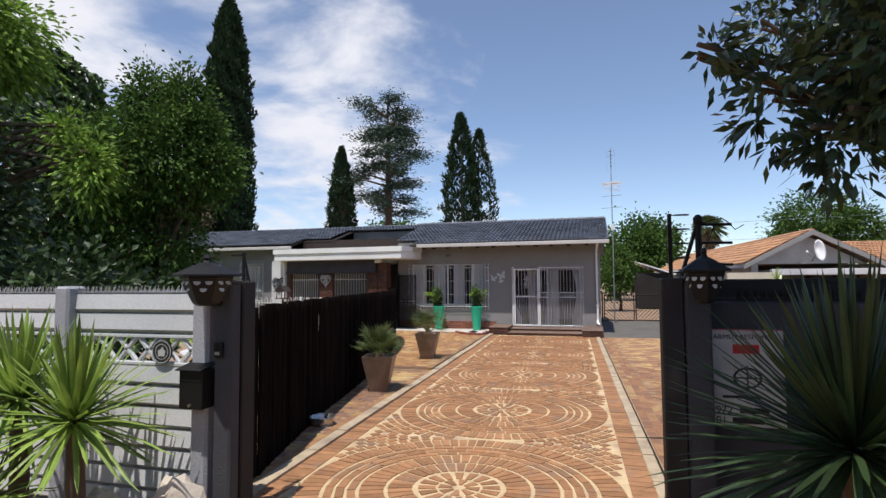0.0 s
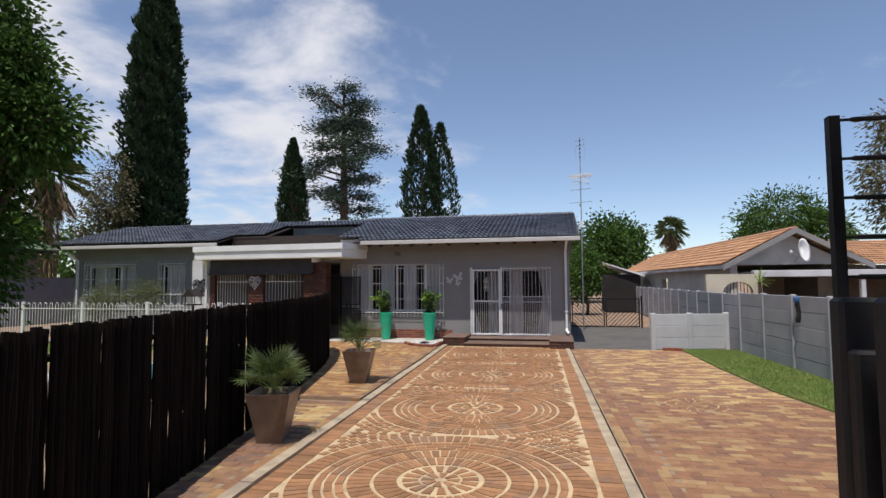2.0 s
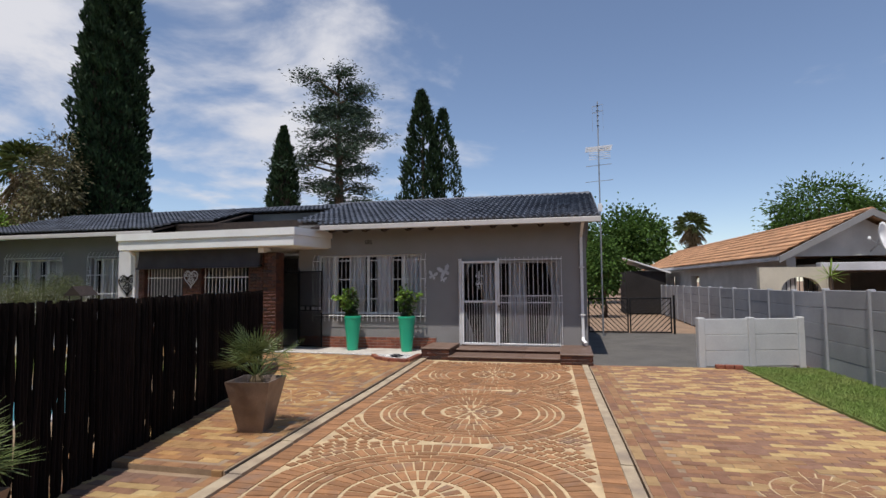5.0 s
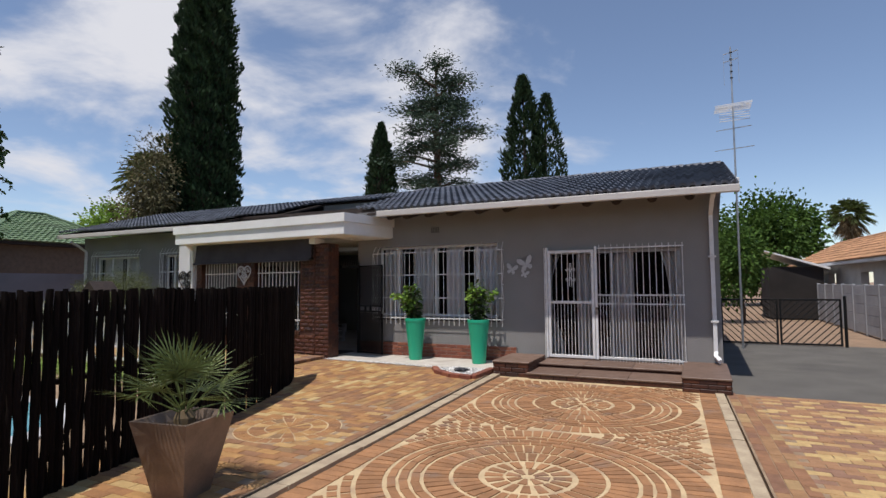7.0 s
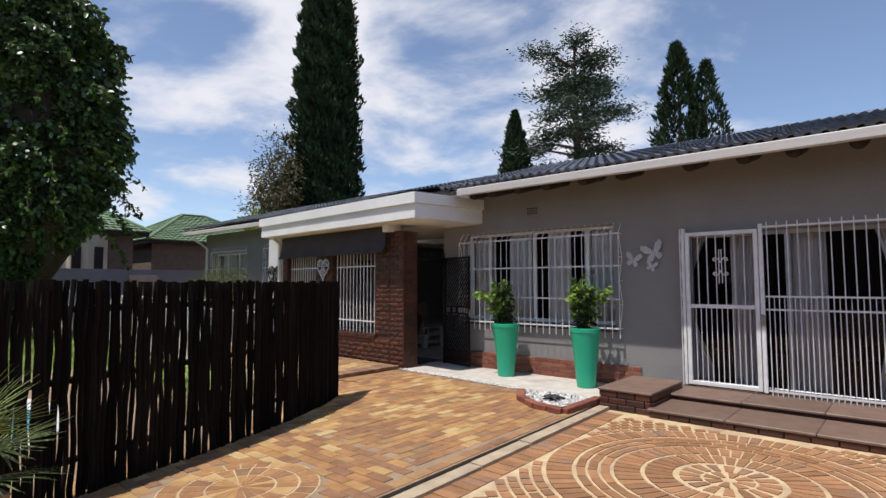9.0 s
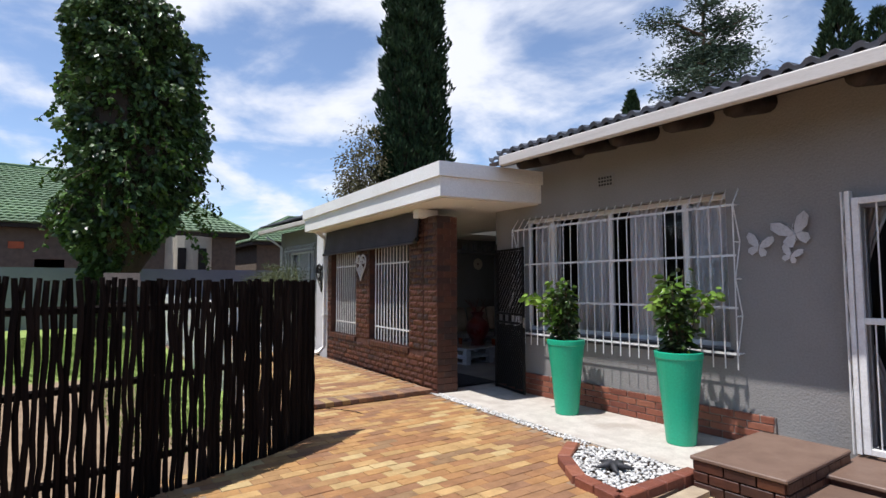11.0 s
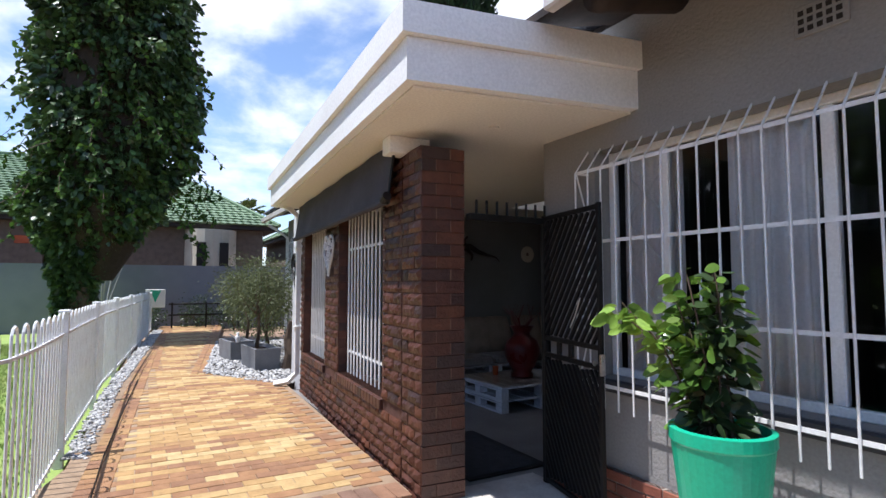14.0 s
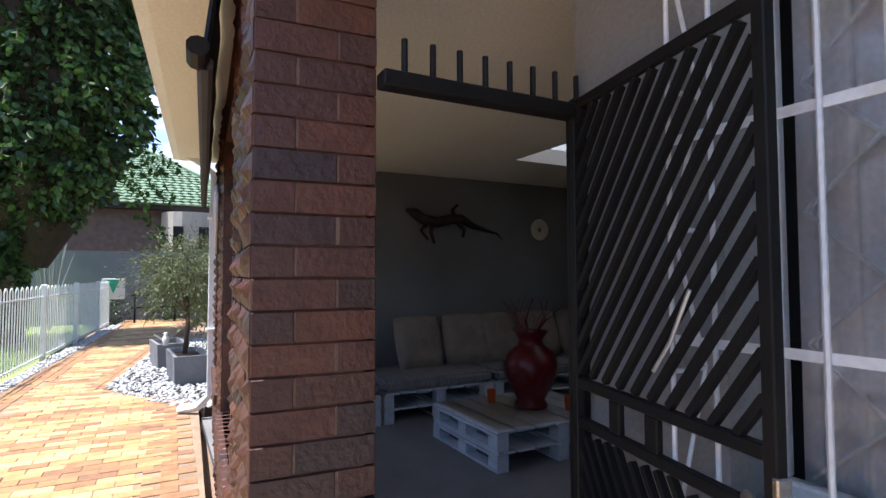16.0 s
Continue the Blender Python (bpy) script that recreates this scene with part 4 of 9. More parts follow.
def coach_lamp(m, label):
    """A six-sided hanging-style wall lantern."""
    top = thing("lantern", m, label, "lamp", "lanterns on the gate posts")
    mb = Mesh(); mb.lathe([(0.055, 0.0), (0.085, 0.02), (0.165, 0.20), (0.165, 0.215)], 6); mb.part("body", M["black"], top)
    mb = Mesh(); mb.lathe([(0.215, 0.213), (0.215, 0.225), (0.10, 0.285), (0.03, 0.315), (0.02, 0.335)], 6); mb.part("roof", M["black"], top)
    mb = Mesh(); mb.lathe([(0.02, 0.333), (0.028, 0.345), (0.012, 0.375)], 8); mb.part("finial", M["black"], top)
    for k in range(6):
        a = 2 * math.pi * (k + 1.0) / 6
        for zz, off in ((0.12, 0.0), (0.17, 0.035), (0.17, -0.035)):
            r = (0.085 + (zz - 0.02) * 0.444) * math.cos(math.pi / 6) + 0.002
            c = Vector((r * math.cos(a) - off * math.sin(a), r * math.sin(a) + off * math.cos(a), zz))
            mp = Matrix.Translation(c) @ pose(0, 0, 0, 0, 0, math.degrees(a)) @ pose(0, 0, 0, 0, 66, 0)
            mb = Mesh(); mb.lathe([(0.0, 0.0), (0.022, 0.0), (0.022, 0.003), (0.0, 0.004)], 10, mp); mb.part("pane", M["diffuse_glass"], top, "small milky round pane")
    Mesh().tube([(0, 0.05, 0.03), (0, 0.12, 0.0), (0, 0.17, 0.03)], 0.014, 6).part("bracket", M["black"], top)
    return top


lamp_w = coach_lamp(pose(-2.64, 3.22, 1.62) @ Matrix.Diagonal((1.08, 1.08, 0.97, 1)), "black six-sided lantern with round milky panes on the gate pillar")
lamp_e = coach_lamp(pose(0.60, 3.36, 1.645) @ Matrix.Diagonal((0.66, 0.66, 0.84, 1)), "black six-sided lantern fixed to the shaded gate pillar")
# letterbox
lb = thing("letterbox", pose(-2.83, 3.38, 0.87), "dark grey sheet-metal letterbox fixed to the street wall", "letterbox")
Mesh().box((-0.10, -0.08, 0.0), (0.10, 0.06, 0.28), 0.006).part("body", M["black"], lb)
mb = Mesh(); mb.add([(-0.11, -0.11, 0.278), (0.11, -0.11, 0.278), (0.11, 0.07, 0.315), (-0.11, 0.07, 0.315), (-0.11, -0.11, 0.286), (0.11, -0.11, 0.286), (0.11, 0.07, 0.323), (-0.11, 0.07, 0.323)],
                    [(0, 3, 2, 1), (4, 5, 6, 7), (0, 1, 5, 4), (1, 2, 6, 5), (2, 3, 7, 6), (3, 0, 4, 7)]); mb.part("lid", M["black"], lb)
Mesh().box((-0.08, -0.083, 0.20), (0.08, -0.081, 0.215)).part("slot", M["letter"], lb)
Mesh().tube([(0.0, -0.08, 0.03), (0.0, -0.095, 0.03)], 0.012, 8).part("lock", M["silver"], lb)
# bell box on the pillar
bell = thing("bell_box", pose(-2.645, 3.38, 1.24), "small black intercom box on the gate pillar", "intercom")
Mesh().box((-0.035, -0.03, 0.0), (0.035, 0.0, 0.11), 0.006).part("case", M["black"], bell)
Mesh().box((-0.018, -0.034, 0.02), (0.018, -0.031, 0.04)).part("button", M["galv"], bell)

# east of the gate: wall with a sign, coloured charcoal for its tree shade
ge = structure(thing("gate_wall_east", pose(0, 0, 0), "grey precast street wall, its shade put into a charcoal colour", "wall"), "", "")
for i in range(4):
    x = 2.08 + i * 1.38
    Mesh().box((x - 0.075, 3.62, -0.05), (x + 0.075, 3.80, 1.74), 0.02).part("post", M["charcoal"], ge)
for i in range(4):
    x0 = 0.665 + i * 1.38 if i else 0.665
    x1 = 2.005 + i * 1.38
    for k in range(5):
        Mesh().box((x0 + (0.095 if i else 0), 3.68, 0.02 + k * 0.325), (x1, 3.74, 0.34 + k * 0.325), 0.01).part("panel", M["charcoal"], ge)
mb = Mesh()
mb.box((0.82, 3.68, 1.655), (6.2, 3.74, 1.668))
for i in range(118):
    x = 0.83 + i * 0.045
    mb.add([(x, 3.69, 1.667), (x + 0.03, 3.69, 1.667), (x + 0.015, 3.67, 1.72), (x, 3.73, 1.667), (x + 0.03, 3.73, 1.667), (x + 0.015, 3.75, 1.72)], [(0, 1, 2), (3, 5, 4)])
mb.part("spike_strip", M["black"], ge, "black metal anti-climb spike strip")
slide = thing("sliding_gate", pose(0, 0, 0.0), "matt black sliding gate drawn back behind the street wall", "gate")
Mesh().box((0.475, 3.93, 0.05), (4.85, 3.975, 1.66), 0.008).part("panel", M["black_gate"], slide)
Mesh().box((0.47, 3.98, 0.06), (0.56, 4.04, 1.78), 0.01).part("end_stile", M["black_gate"], slide)
Mesh().box((0.565, 3.98, 1.60), (4.85, 4.03, 1.78), 0.01).part("rail", M["black_gate"], slide)
for xx in (0.8, 2.8, 4.6):
    Mesh().box((xx - 0.06, 3.94, -0.01), (xx + 0.06, 3.965, 0.06), 0.006).part("wheel", M["black"], slide)
sg = thing("security_sign", pose(0.668, 3.655, 0.895), "white security company sign with black and red lettering", "sign")
Mesh().box((0.0, 0.0, 0.0), (0.40, 0.012, 0.58), 0.003).part("board", M["sign"], sg)


def lettering(text, size, m, mat, parent, name="lettering"):
    cu = bpy.data.curves.new(name, "FONT")
    cu.body, cu.size, cu.extrude = text, size, 0.001
    tmp = new(name, cu)
    me = bpy.data.meshes.new_from_object(tmp.evaluated_get(bpy.context.evaluated_depsgraph_get()))
    bpy.data.objects.remove(tmp)
    me.materials.clear(); me.materials.append(mat)
    ob = new(name, me)
    ob.parent = parent
    ob.matrix_local = m
    return ob


lettering("ARMED RESPONSE", 0.041, pose(0.018, -0.002, 0.522, 90, 0, 0), M["letter"], sg)
Mesh().box((0.0, -0.004, 0.555 + 0.02), (0.40, -0.001, 0.58)).part("band", M["letter_red"], sg, "red band")
mb = Mesh(); mb.box((0.125, -0.004, 0.435), (0.27, -0.001, 0.49), 0.001); mb.part("logo", M["letter_red"], sg, "red logo drawn as a plain bar")
mb = Mesh()
for k in range(20):
    a, b = 2 * math.pi * k / 20, 2 * math.pi * (k + 1) / 20
    mb.add([(0.20 + r * math.cos(t), -0.003, 0.29 + r * 0.8 * math.sin(t)) for r, t in ((0.065, a), (0.08, a), (0.08, b), (0.065, b))], [(0, 1, 2, 3)])
mb.box((0.115, -0.004, 0.286), (0.285, -0.001, 0.294)); mb.box((0.196, -0.004, 0.215), (0.204, -0.001, 0.365))
mb.part("emblem", M["letter"], sg, "black ring emblem with a cross")
mb = Mesh(); mb.box((0.06, -0.004, 0.168), (0.28, -0.001, 0.184)); mb.part("text_bar", M["letter"], sg)
lettering("972", 0.062, pose(0.02, -0.002, 0.075, 90, 0, 0), M["letter"], sg)
lettering("01", 0.062, pose(0.02, -0.002, 0.015, 90, 0, 0), M["letter"], sg)
mb = Mesh(); mb.box((0.15, -0.004, 0.08), (0.31, -0.001, 0.115)); mb.box((0.11, -0.004, 0.02), (0.28, -0.001, 0.055)); mb.part("text_bar", M["letter"], sg)
# electric fence brackets on the east post
ef = thing("electric_fence_bracket", pose(0.66, 3.86, 1.70), "black steel electric-fence post with insulators on the gate post", "fence post")
Mesh().tube([(0.0, 0, -0.1), (0.0, 0, 0.46)], 0.021, 8).part("post", M["black"], ef)
mb = Mesh(); mb.lathe([(0.022, 0.44), (0.030, 0.455), (0.030, 0.485), (0.014, 0.505)], 10); mb.part("cap", M["black"], ef)
Mesh().tube([(-0.01, 0, 0.43), (-0.16, 0, -0.06)], 0.013, 6).part("stay", M["black"], ef)
Mesh().tube([(-0.15, 0.20, -0.30), (-0.15, 0.20, 0.54)], 0.018, 4).part("outer_post", M["black"], ef)
for zz in (0.53, 0.43, 0.33, 0.23, 0.13):
    Mesh().tube([(-0.15, 0.20, zz), (-0.11, 0.20, zz), (-0.105, 0.20, zz), (-0.035, 0.20, zz), (-0.02, 0.20, zz)], [0.004, 0.004, 0.0065, 0.0065, 0.004], 6).part("insulator", M["black"], ef)
for zz in (0.39, 0.27, 0.13):
    Mesh().tube([(0.02, 0, zz + 0.05), (0.20, 0, zz + 0.045)], 0.009, 6).part("insulator", M["black"], ef)
Mesh().tube([(0.02, 0, 0.45), (0.14, 0, 0.48), (0.18, 0.0, 0.45), (0.22, 0, 0.40), (0.27, 0, 0.43)], 0.004, 4).part("cable", M["black"], ef)
Mesh().tube([(0.10, 0, 0.44), (0.04, 0, 0.28), (0.0, -0.02, 0.15)], 0.004, 4).part("cable", M["black"], ef)
for zz in (0.49, 0.37, 0.22):
    Mesh().tube([(-0.02, 0.20, zz - 0.03), (2.5, 0.05, zz + 0.02)], 0.0012, 4).part("wire", M["galv"], ef)
efw = thing("electric_fence_bracket", pose(-2.70, 3.72, 1.60), "slim black electric-fence post behind the gate pillar", "fence post")
Mesh().tube([(0, 0, -0.2), (0, 0, 0.42)], 0.014, 6).part("post", M["black"], efw)
Mesh().tube([(0, 0, 0.40), (0.10, 0, 0.0)], 0.008, 6).part("stay", M["black"], efw)
for zz in (0.40, 0.25):
    Mesh().tube([(0, 0, zz), (-0.12, 0, zz)], 0.007, 6).part("insulator", M["black"], efw)


def strap_plant(name, m, n, length, width, spread, label, mat, trunk=0.0, seed=1, stiff=0.5):
    """A rosette of long stiff strap leaves on a short stem."""
    top = thing(name, m, label, "plant")
    r = random.Random(seed)
    if trunk > 0:
        Mesh().tube([(0, 0, -trunk), (0.02, 0.01, -trunk * 0.5), (0, 0, 0.02)], [0.07, 0.06, 0.05], 8).part("stem", M["bark"], top)
    for k in range(n):
        a = k * 2.39996 + r.uniform(-0.2, 0.2)
        e = radians(max(-25, 84 - 105 * spread * (k / n) + r.uniform(-8, 8)))
        L = length * r.uniform(0.75, 1.1)
        d = Vector((math.cos(a) * math.cos(e), math.sin(a) * math.cos(e), math.sin(e)))
        s = Vector((-math.sin(a), math.cos(a), 0))
        mb = Mesh()
        segs = 6
        for i in range(segs + 1):
            t = i / segs
            p = d * (L * t) + Vector((0, 0, -1)) * (L * (1 - stiff) * 0.55 * t * t * math.cos(e)) + Vector((0, 0, 0.02 * r.random()))
            w = width * (0.55 + 0.9 * t) * (1 - t) ** 0.55 * 0.9 if t < 1 else 0.0
            up = s.cross(d) * (w * 0.22)
            mb.v += [tuple(p + s * w / 2 + up), tuple(p), tuple(p - s * w / 2 + up)]
            if i:
                q = 3 * i
                mb.f += [(q - 3, q, q + 1, q - 2), (q - 2, q + 1, q + 2, q - 1)]
        mb.part("leaf", mat, top)
    return top


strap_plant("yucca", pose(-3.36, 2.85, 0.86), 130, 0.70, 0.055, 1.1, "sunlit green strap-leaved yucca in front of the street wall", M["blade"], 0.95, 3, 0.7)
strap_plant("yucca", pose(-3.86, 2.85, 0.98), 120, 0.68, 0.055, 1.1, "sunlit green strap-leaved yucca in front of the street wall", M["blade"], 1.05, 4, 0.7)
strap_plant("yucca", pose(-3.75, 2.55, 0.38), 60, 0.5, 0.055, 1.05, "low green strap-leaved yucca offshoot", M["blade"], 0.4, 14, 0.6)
# these two take the dark leaf colour, standing for the gate's shade
strap_plant("yucca", pose(1.02, 2.66, 1.05), 260, 0.84, 0.042, 1.2, "spiky yucca beside the gate, coloured dark for the shade", M["leaf_dark"], 1.05, 5, 0.82)
strap_plant("yucca", pose(1.85, 2.95, 0.9), 120, 0.75, 0.036, 1.0, "spiky yucca beside the gate, coloured dark for the shade", M["leaf_dark"], 0.95, 6, 0.8)
# rough stone at the foot of the wall
def rock(m, size, label, seed=2):
    bm = bmesh.new()
    bmesh.ops.create_icosphere(bm, subdivisions=3, radius=1.0)
    for v in bm.verts:
        n_ = noise.noise(v.co * 1.3 + Vector((seed, 0, 0))) * 0.35 + noise.noise(v.co * 3.1) * 0.12
        v.co *= 1 + n_
        v.co = Vector((v.co.x * size[0], v.co.y * size[1], max(-0.15, v.co.z) * size[2]))
    me = bpy.data.meshes.new("rock")
    bm.to_mesh(me); bm.free()
    me.materials.append(M["stone"])
    ob = new("rock", me)
    ob.matrix_world = m
    return tagged(ob, label, "rock")
rock(pose(-2.78, 3.15, 0.02), (0.25, 0.18, 0.50), "pale rough stone at the foot of the wall", 2)
rock(pose(-3.25, 3.0, 0.02), (0.18, 0.15, 0.34), "pale rough stone at the foot of the wall", 6)

# ---- pole fence ----
def along(pts, step):
    """Places at even steps along a line of points."""
    out, carry = [], 0.0
    for (x0, y0), (x1, y1) in zip(pts, pts[1:]):
        L = math.hypot(x1 - x0, y1 - y0)
        s = carry
        while s < L:
            out.append((x0 + (x1 - x0) * s / L, y0 + (y1 - y0) * s / L, math.atan2(y1 - y0, x1 - x0)))
            s += step
        carry = s - L
    return out


FENCE = [(-2.95, 4.05), (-3.25, 5.2), (-3.60, 6.6), (-3.98, 8.6), (-4.42, 10.6), (-4.85, 12.4), (-5.22, 13.7), (-5.62, 14.8), (-5.98, 15.55), (-6.30, 16.0)]
pf = thing("pole_fence", pose(0, 0, 0), "curved screen fence of black creosoted poles with slits between", "fence")
r = random.Random(11)
for i, (x, y, a) in enumerate(along(FENCE, 0.0428)):
    rad = r.choice((0.0180, 0.0190, 0.0200, 0.0210, 0.0225))
    n_ = Vector((-math.sin(a), math.cos(a)))
    off = r.uniform(-0.014, 0.014)
    h = 1.56 + r.uniform(-0.014, 0.014)
    pts = []
    b1, b2, b3 = r.uniform(0.001, 0.008), r.uniform(0.003, 0.010), r.uniform(0.001, 0.005)
    ph, ph2 = r.uniform(0, 6.28), r.uniform(0, 6.28)
    lean = r.uniform(-0.010, 0.010)
    for k in range(11):
        t = k / 10
        w = b1 * math.sin(2.2 * math.pi * t + ph) + b2 * math.sin(5.5 * math.pi * t + ph2) + b3 * math.sin(11 * math.pi * t + ph) + lean * (t - 0.5)
        pts.append((x + math.cos(a) * w + n_.x * off, y + math.sin(a) * w + n_.y * off, -0.04 + (h + 0.04) * t))
    Mesh().tube(pts, [rad * r.uniform(0.86, 1.10) for _ in pts], 6).part("pole", M["pole"], pf)
for zz in (0.30, 0.86, 1.36):
    pts = [(x - math.sin(a) * 0.05, y + math.cos(a) * 0.05, zz) for x, y, a in along(FENCE, 0.3)]
    Mesh().tube(pts, 0.026, 6).part("rail", M["pole"], pf)
for x, y, a in along(FENCE, 1.8):
    Mesh().tube([(x - math.sin(a) * 0.11, y + math.cos(a) * 0.11, -0.05), (x - math.sin(a) * 0.11, y + math.cos(a) * 0.11, 1.5)], 0.05, 8).part("post", M["pole"], pf)

# ---- tapered square planters with fan palms ----
def square_planter(m, label):
    top = thing("planter", m, label, "planter", "tapered planters beside the fence")
    mb = Mesh()
    a, b, c, h = 0.135, 0.252, 0.224, 0.57
    q = lambda s, z: [(-s, -s, z), (s, -s, z), (s, s, z), (-s, s, z)]
    mb.v = q(a, 0) + q(b, h) + q(c, h) + q(c - 0.03, h - 0.07)
    mb.f = [(3, 2, 1, 0)] + [(i + k, (i + 1) % 4 + k, (i + 1) % 4 + k + 4, i + k + 4) for k in (0, 4, 8) for i in range(4)]
    mb.part("pot", M["rust"], top)
    mb = Mesh(); mb.box((-0.193, -0.193, h - 0.09), (0.193, 0.193, h - 0.068), 0.004); mb.part("soil", M["soil"], top)
    return top


def fan_palm(m, n, size, label, seed):
    """A low fan palm: stalks that end in pleated fans of narrow blades."""
    top = thing("fan_palm", m, label, "plant", "fan palms in the planters")
    r = random.Random(seed)
    Mesh().tube([(0, 0, -0.03), (0.0, 0.01, 0.06), (0, 0, 0.12)], [0.07, 0.08, 0.05], 8).part("stem", M["dry"], top)
    for k in range(n):
        a = k * 2.39996 + r.uniform(-0.3, 0.3)
        e = radians(84 - 68 * (k / n) ** 0.9 + r.uniform(-8, 8))
        L = size * r.uniform(0.30, 0.48)
        d = Vector((math.cos(a) * math.cos(e), math.sin(a) * math.cos(e), math.sin(e)))
        base = Vector((0, 0, 0.08))
        tip = base + d * L
        Mesh().tube([base, base + d * L * 0.5 + Vector((0, 0, 0.01)), tip], [0.008, 0.006, 0.005], 5).part("stalk", M["palm"], top)
        s = Vector((-math.sin(a), math.cos(a), 0))
        up = s.cross(d)
        mb = Mesh()
        blades = 19
        for j in range(blades):
            t = (j / (blades - 1) - 0.5) * radians(200)
            bd = (d * math.cos(t) + s * math.sin(t) + up * 0.12).normalized()
            bl = size * r.uniform(0.34, 0.46) * (1 - 0.25 * abs(t) / 1.75)
            side = bd.cross(up).normalized() * 0.0070
            droop = Vector((0, 0, -1)) * bl * r.uniform(0.02, 0.16)
            mid, end = tip + bd * bl * 0.55 + droop * 0.2, tip + bd * bl + droop
            mb.add([tip + side * 0.4, tip - side * 0.4, mid + side, mid - side, end], [(0, 1, 3, 2), (2, 3, 4)])
        mb.part("frond", M["palm"], top)
    return top


square_planter(pose(-3.45, 8.36, 0.0, 0, 0, 12), "tapered bronze-coloured square planter on the brick paving")
fan_palm(pose(-3.45, 8.36, 0.49), 26, 0.75, "full grey-green fan palm in the larger planting", 3)
square_planter(pose(-3.68, 11.75, 0.05, 0, 0, 8), "tapered bronze-coloured square planter on the raised paving")
fan_palm(pose(-3.68, 11.75, 0.55), 17, 0.84, "spiky fan palm with some dry tips in the planter", 8)
# steel bowl
bw = thing("dog_bowl", pose(-3.33, 6.2, -0.004), "round stainless steel bowl on the paving by the fence", "bowl")
mb = Mesh(); mb.lathe([(0.13, 0.0), (0.135, 0.01), (0.125, 0.02), (0.155, 0.10), (0.165, 0.105), (0.16, 0.112), (0.145, 0.105), (0.115, 0.03), (0.0, 0.025)], 28)
mb.part("bowl", M["silver"], bw, smooth=True)
tp = thing("garden_tap", pose(-3.62, 6.35, 0.0), "small garden tap on a standpipe by the fence", "tap")
Mesh().tube([(0, 0, -0.05), (0, 0, 0.20)], 0.012, 8).part("standpipe", M["galv"], tp)
Mesh().tube([(0, 0, 0.20), (0.05, -0.01, 0.205), (0.07, -0.01, 0.17)], 0.011, 8).part("spout", M["galv"], tp)
Mesh().box((-0.03, -0.006, 0.225), (0.03, 0.006, 0.24), 0.003).part("handle", M["galv"], tp)

# ---- east boundary ----
precast_wall("wall_boundary_east", (M["precast"], M["precast"]), (5.02, 3.8), (4.28, 17.3), 1.50, 1.42, 5, post=(0.085, 0.11), label="tall grey precast panel wall along the boundary", relief=1)
precast_wall("wall_boundary_far", (M["precast"], M["precast"]), (4.28, 17.3), (4.42, 44.5), 1.46, 1.42, 5, post=(0.085, 0.11), label="tall grey precast panel wall along the boundary", relief=1)
precast_wall("wall_low", (M["precast_pale"], M["precast_pale"]), (2.27, 17.80), (4.20, 18.30), 0.93, 0.97, 3, label="low pale grey precast garden wall", relief=0)
bx = thing("brick_edging", pose(2.45, 17.58, 0.0), "few loose red bricks at the end of the paving", "edging")
for k in range(3):
    Mesh().box((0.02 + 0.16 * k, -0.05 - 0.01 * k, 0.0), (0.17 + 0.16 * k, 0.06, 0.075), 0.006).part("brick", M["plinth"], bx)
rag = thing("hanging_cloth", pose(4.50, 14.35, 0.98, 0, 0, 3), "faded blue and grey cloth hung on the boundary wall", "cloth")
mb = Mesh()
for i in range(7):
    t = i / 6
    w = 0.05 + 0.06 * math.sin(t * 3.0)
    mb.v += [(-0.08, -w, 0.42 - 0.42 * t), (-0.13 - 0.02 * math.sin(t * 9), 0.0, 0.42 - 0.42 * t), (-0.08, w * 0.8, 0.42 - 0.42 * t)]
    if i:
        q = 3 * i
        mb.f += [(q - 3, q, q + 1, q - 2), (q - 2, q + 1, q + 2, q - 1)]
mb.part("cloth", M["black_gate"], rag)
mb = Mesh(); mb.lathe([(0.03, 0.36), (0.07, 0.42), (0.07, 0.48), (0.02, 0.52)], 9, pose(-0.09, 0, 0)); mb.part("knot", M["blue"], rag, "blue knotted end")

# steel driveway gate
sg2 = thing("driveway_gate", pose(0.34, 24.7, 0.02), "black steel double gate with diagonal bars", "gate")
def leaf_of(x0, x1, sign):
    lf = Mesh().box((x0, -0.02, 0.0), (x0 + 0.045, 0.02, 1.13), 0.004)
    lf.box((x1 - 0.045, -0.02, 0.0), (x1, 0.02, 1.13), 0.004)
    lf.box((x0, -0.018, 0.0), (x1, 0.018, 0.045), 0.004)
    lf.box((x0, -0.018, 1.085), (x1, 0.018, 1.13), 0.004)
    o = lf.part("gate_leaf", M["black"], sg2)
    w = x1 - x0
    k = -1.1
    while k < w:
        a, b = (k, 0.02), (k + 1.09, 1.11)
        if a[0] < 0.02: a = (0.02, 0.02 + (0.02 - k))
        if b[0] > w - 0.02: b = (w - 0.02, 1.11 - (k + 1.09 - w + 0.02))
        if b[0] - a[0] > 0.04:
            f = (lambda q: x0 + q[0]) if sign > 0 else (lambda q: x1 - q[0])
            Mesh().tube([(f(a), 0, a[1]), (f(b), 0, b[1])], 0.014, 4).part("bar", M["black"], o)
        k += 0.155
leaf_of(0.0, 1.27, -1)
leaf_of(1.30, 2.58, 1)
for x in (-0.06, 2.65):
    Mesh().tube([(x, 0, -0.06), (x, 0, 1.2)], 0.035, 8).part("gate_post", M["black"], sg2)

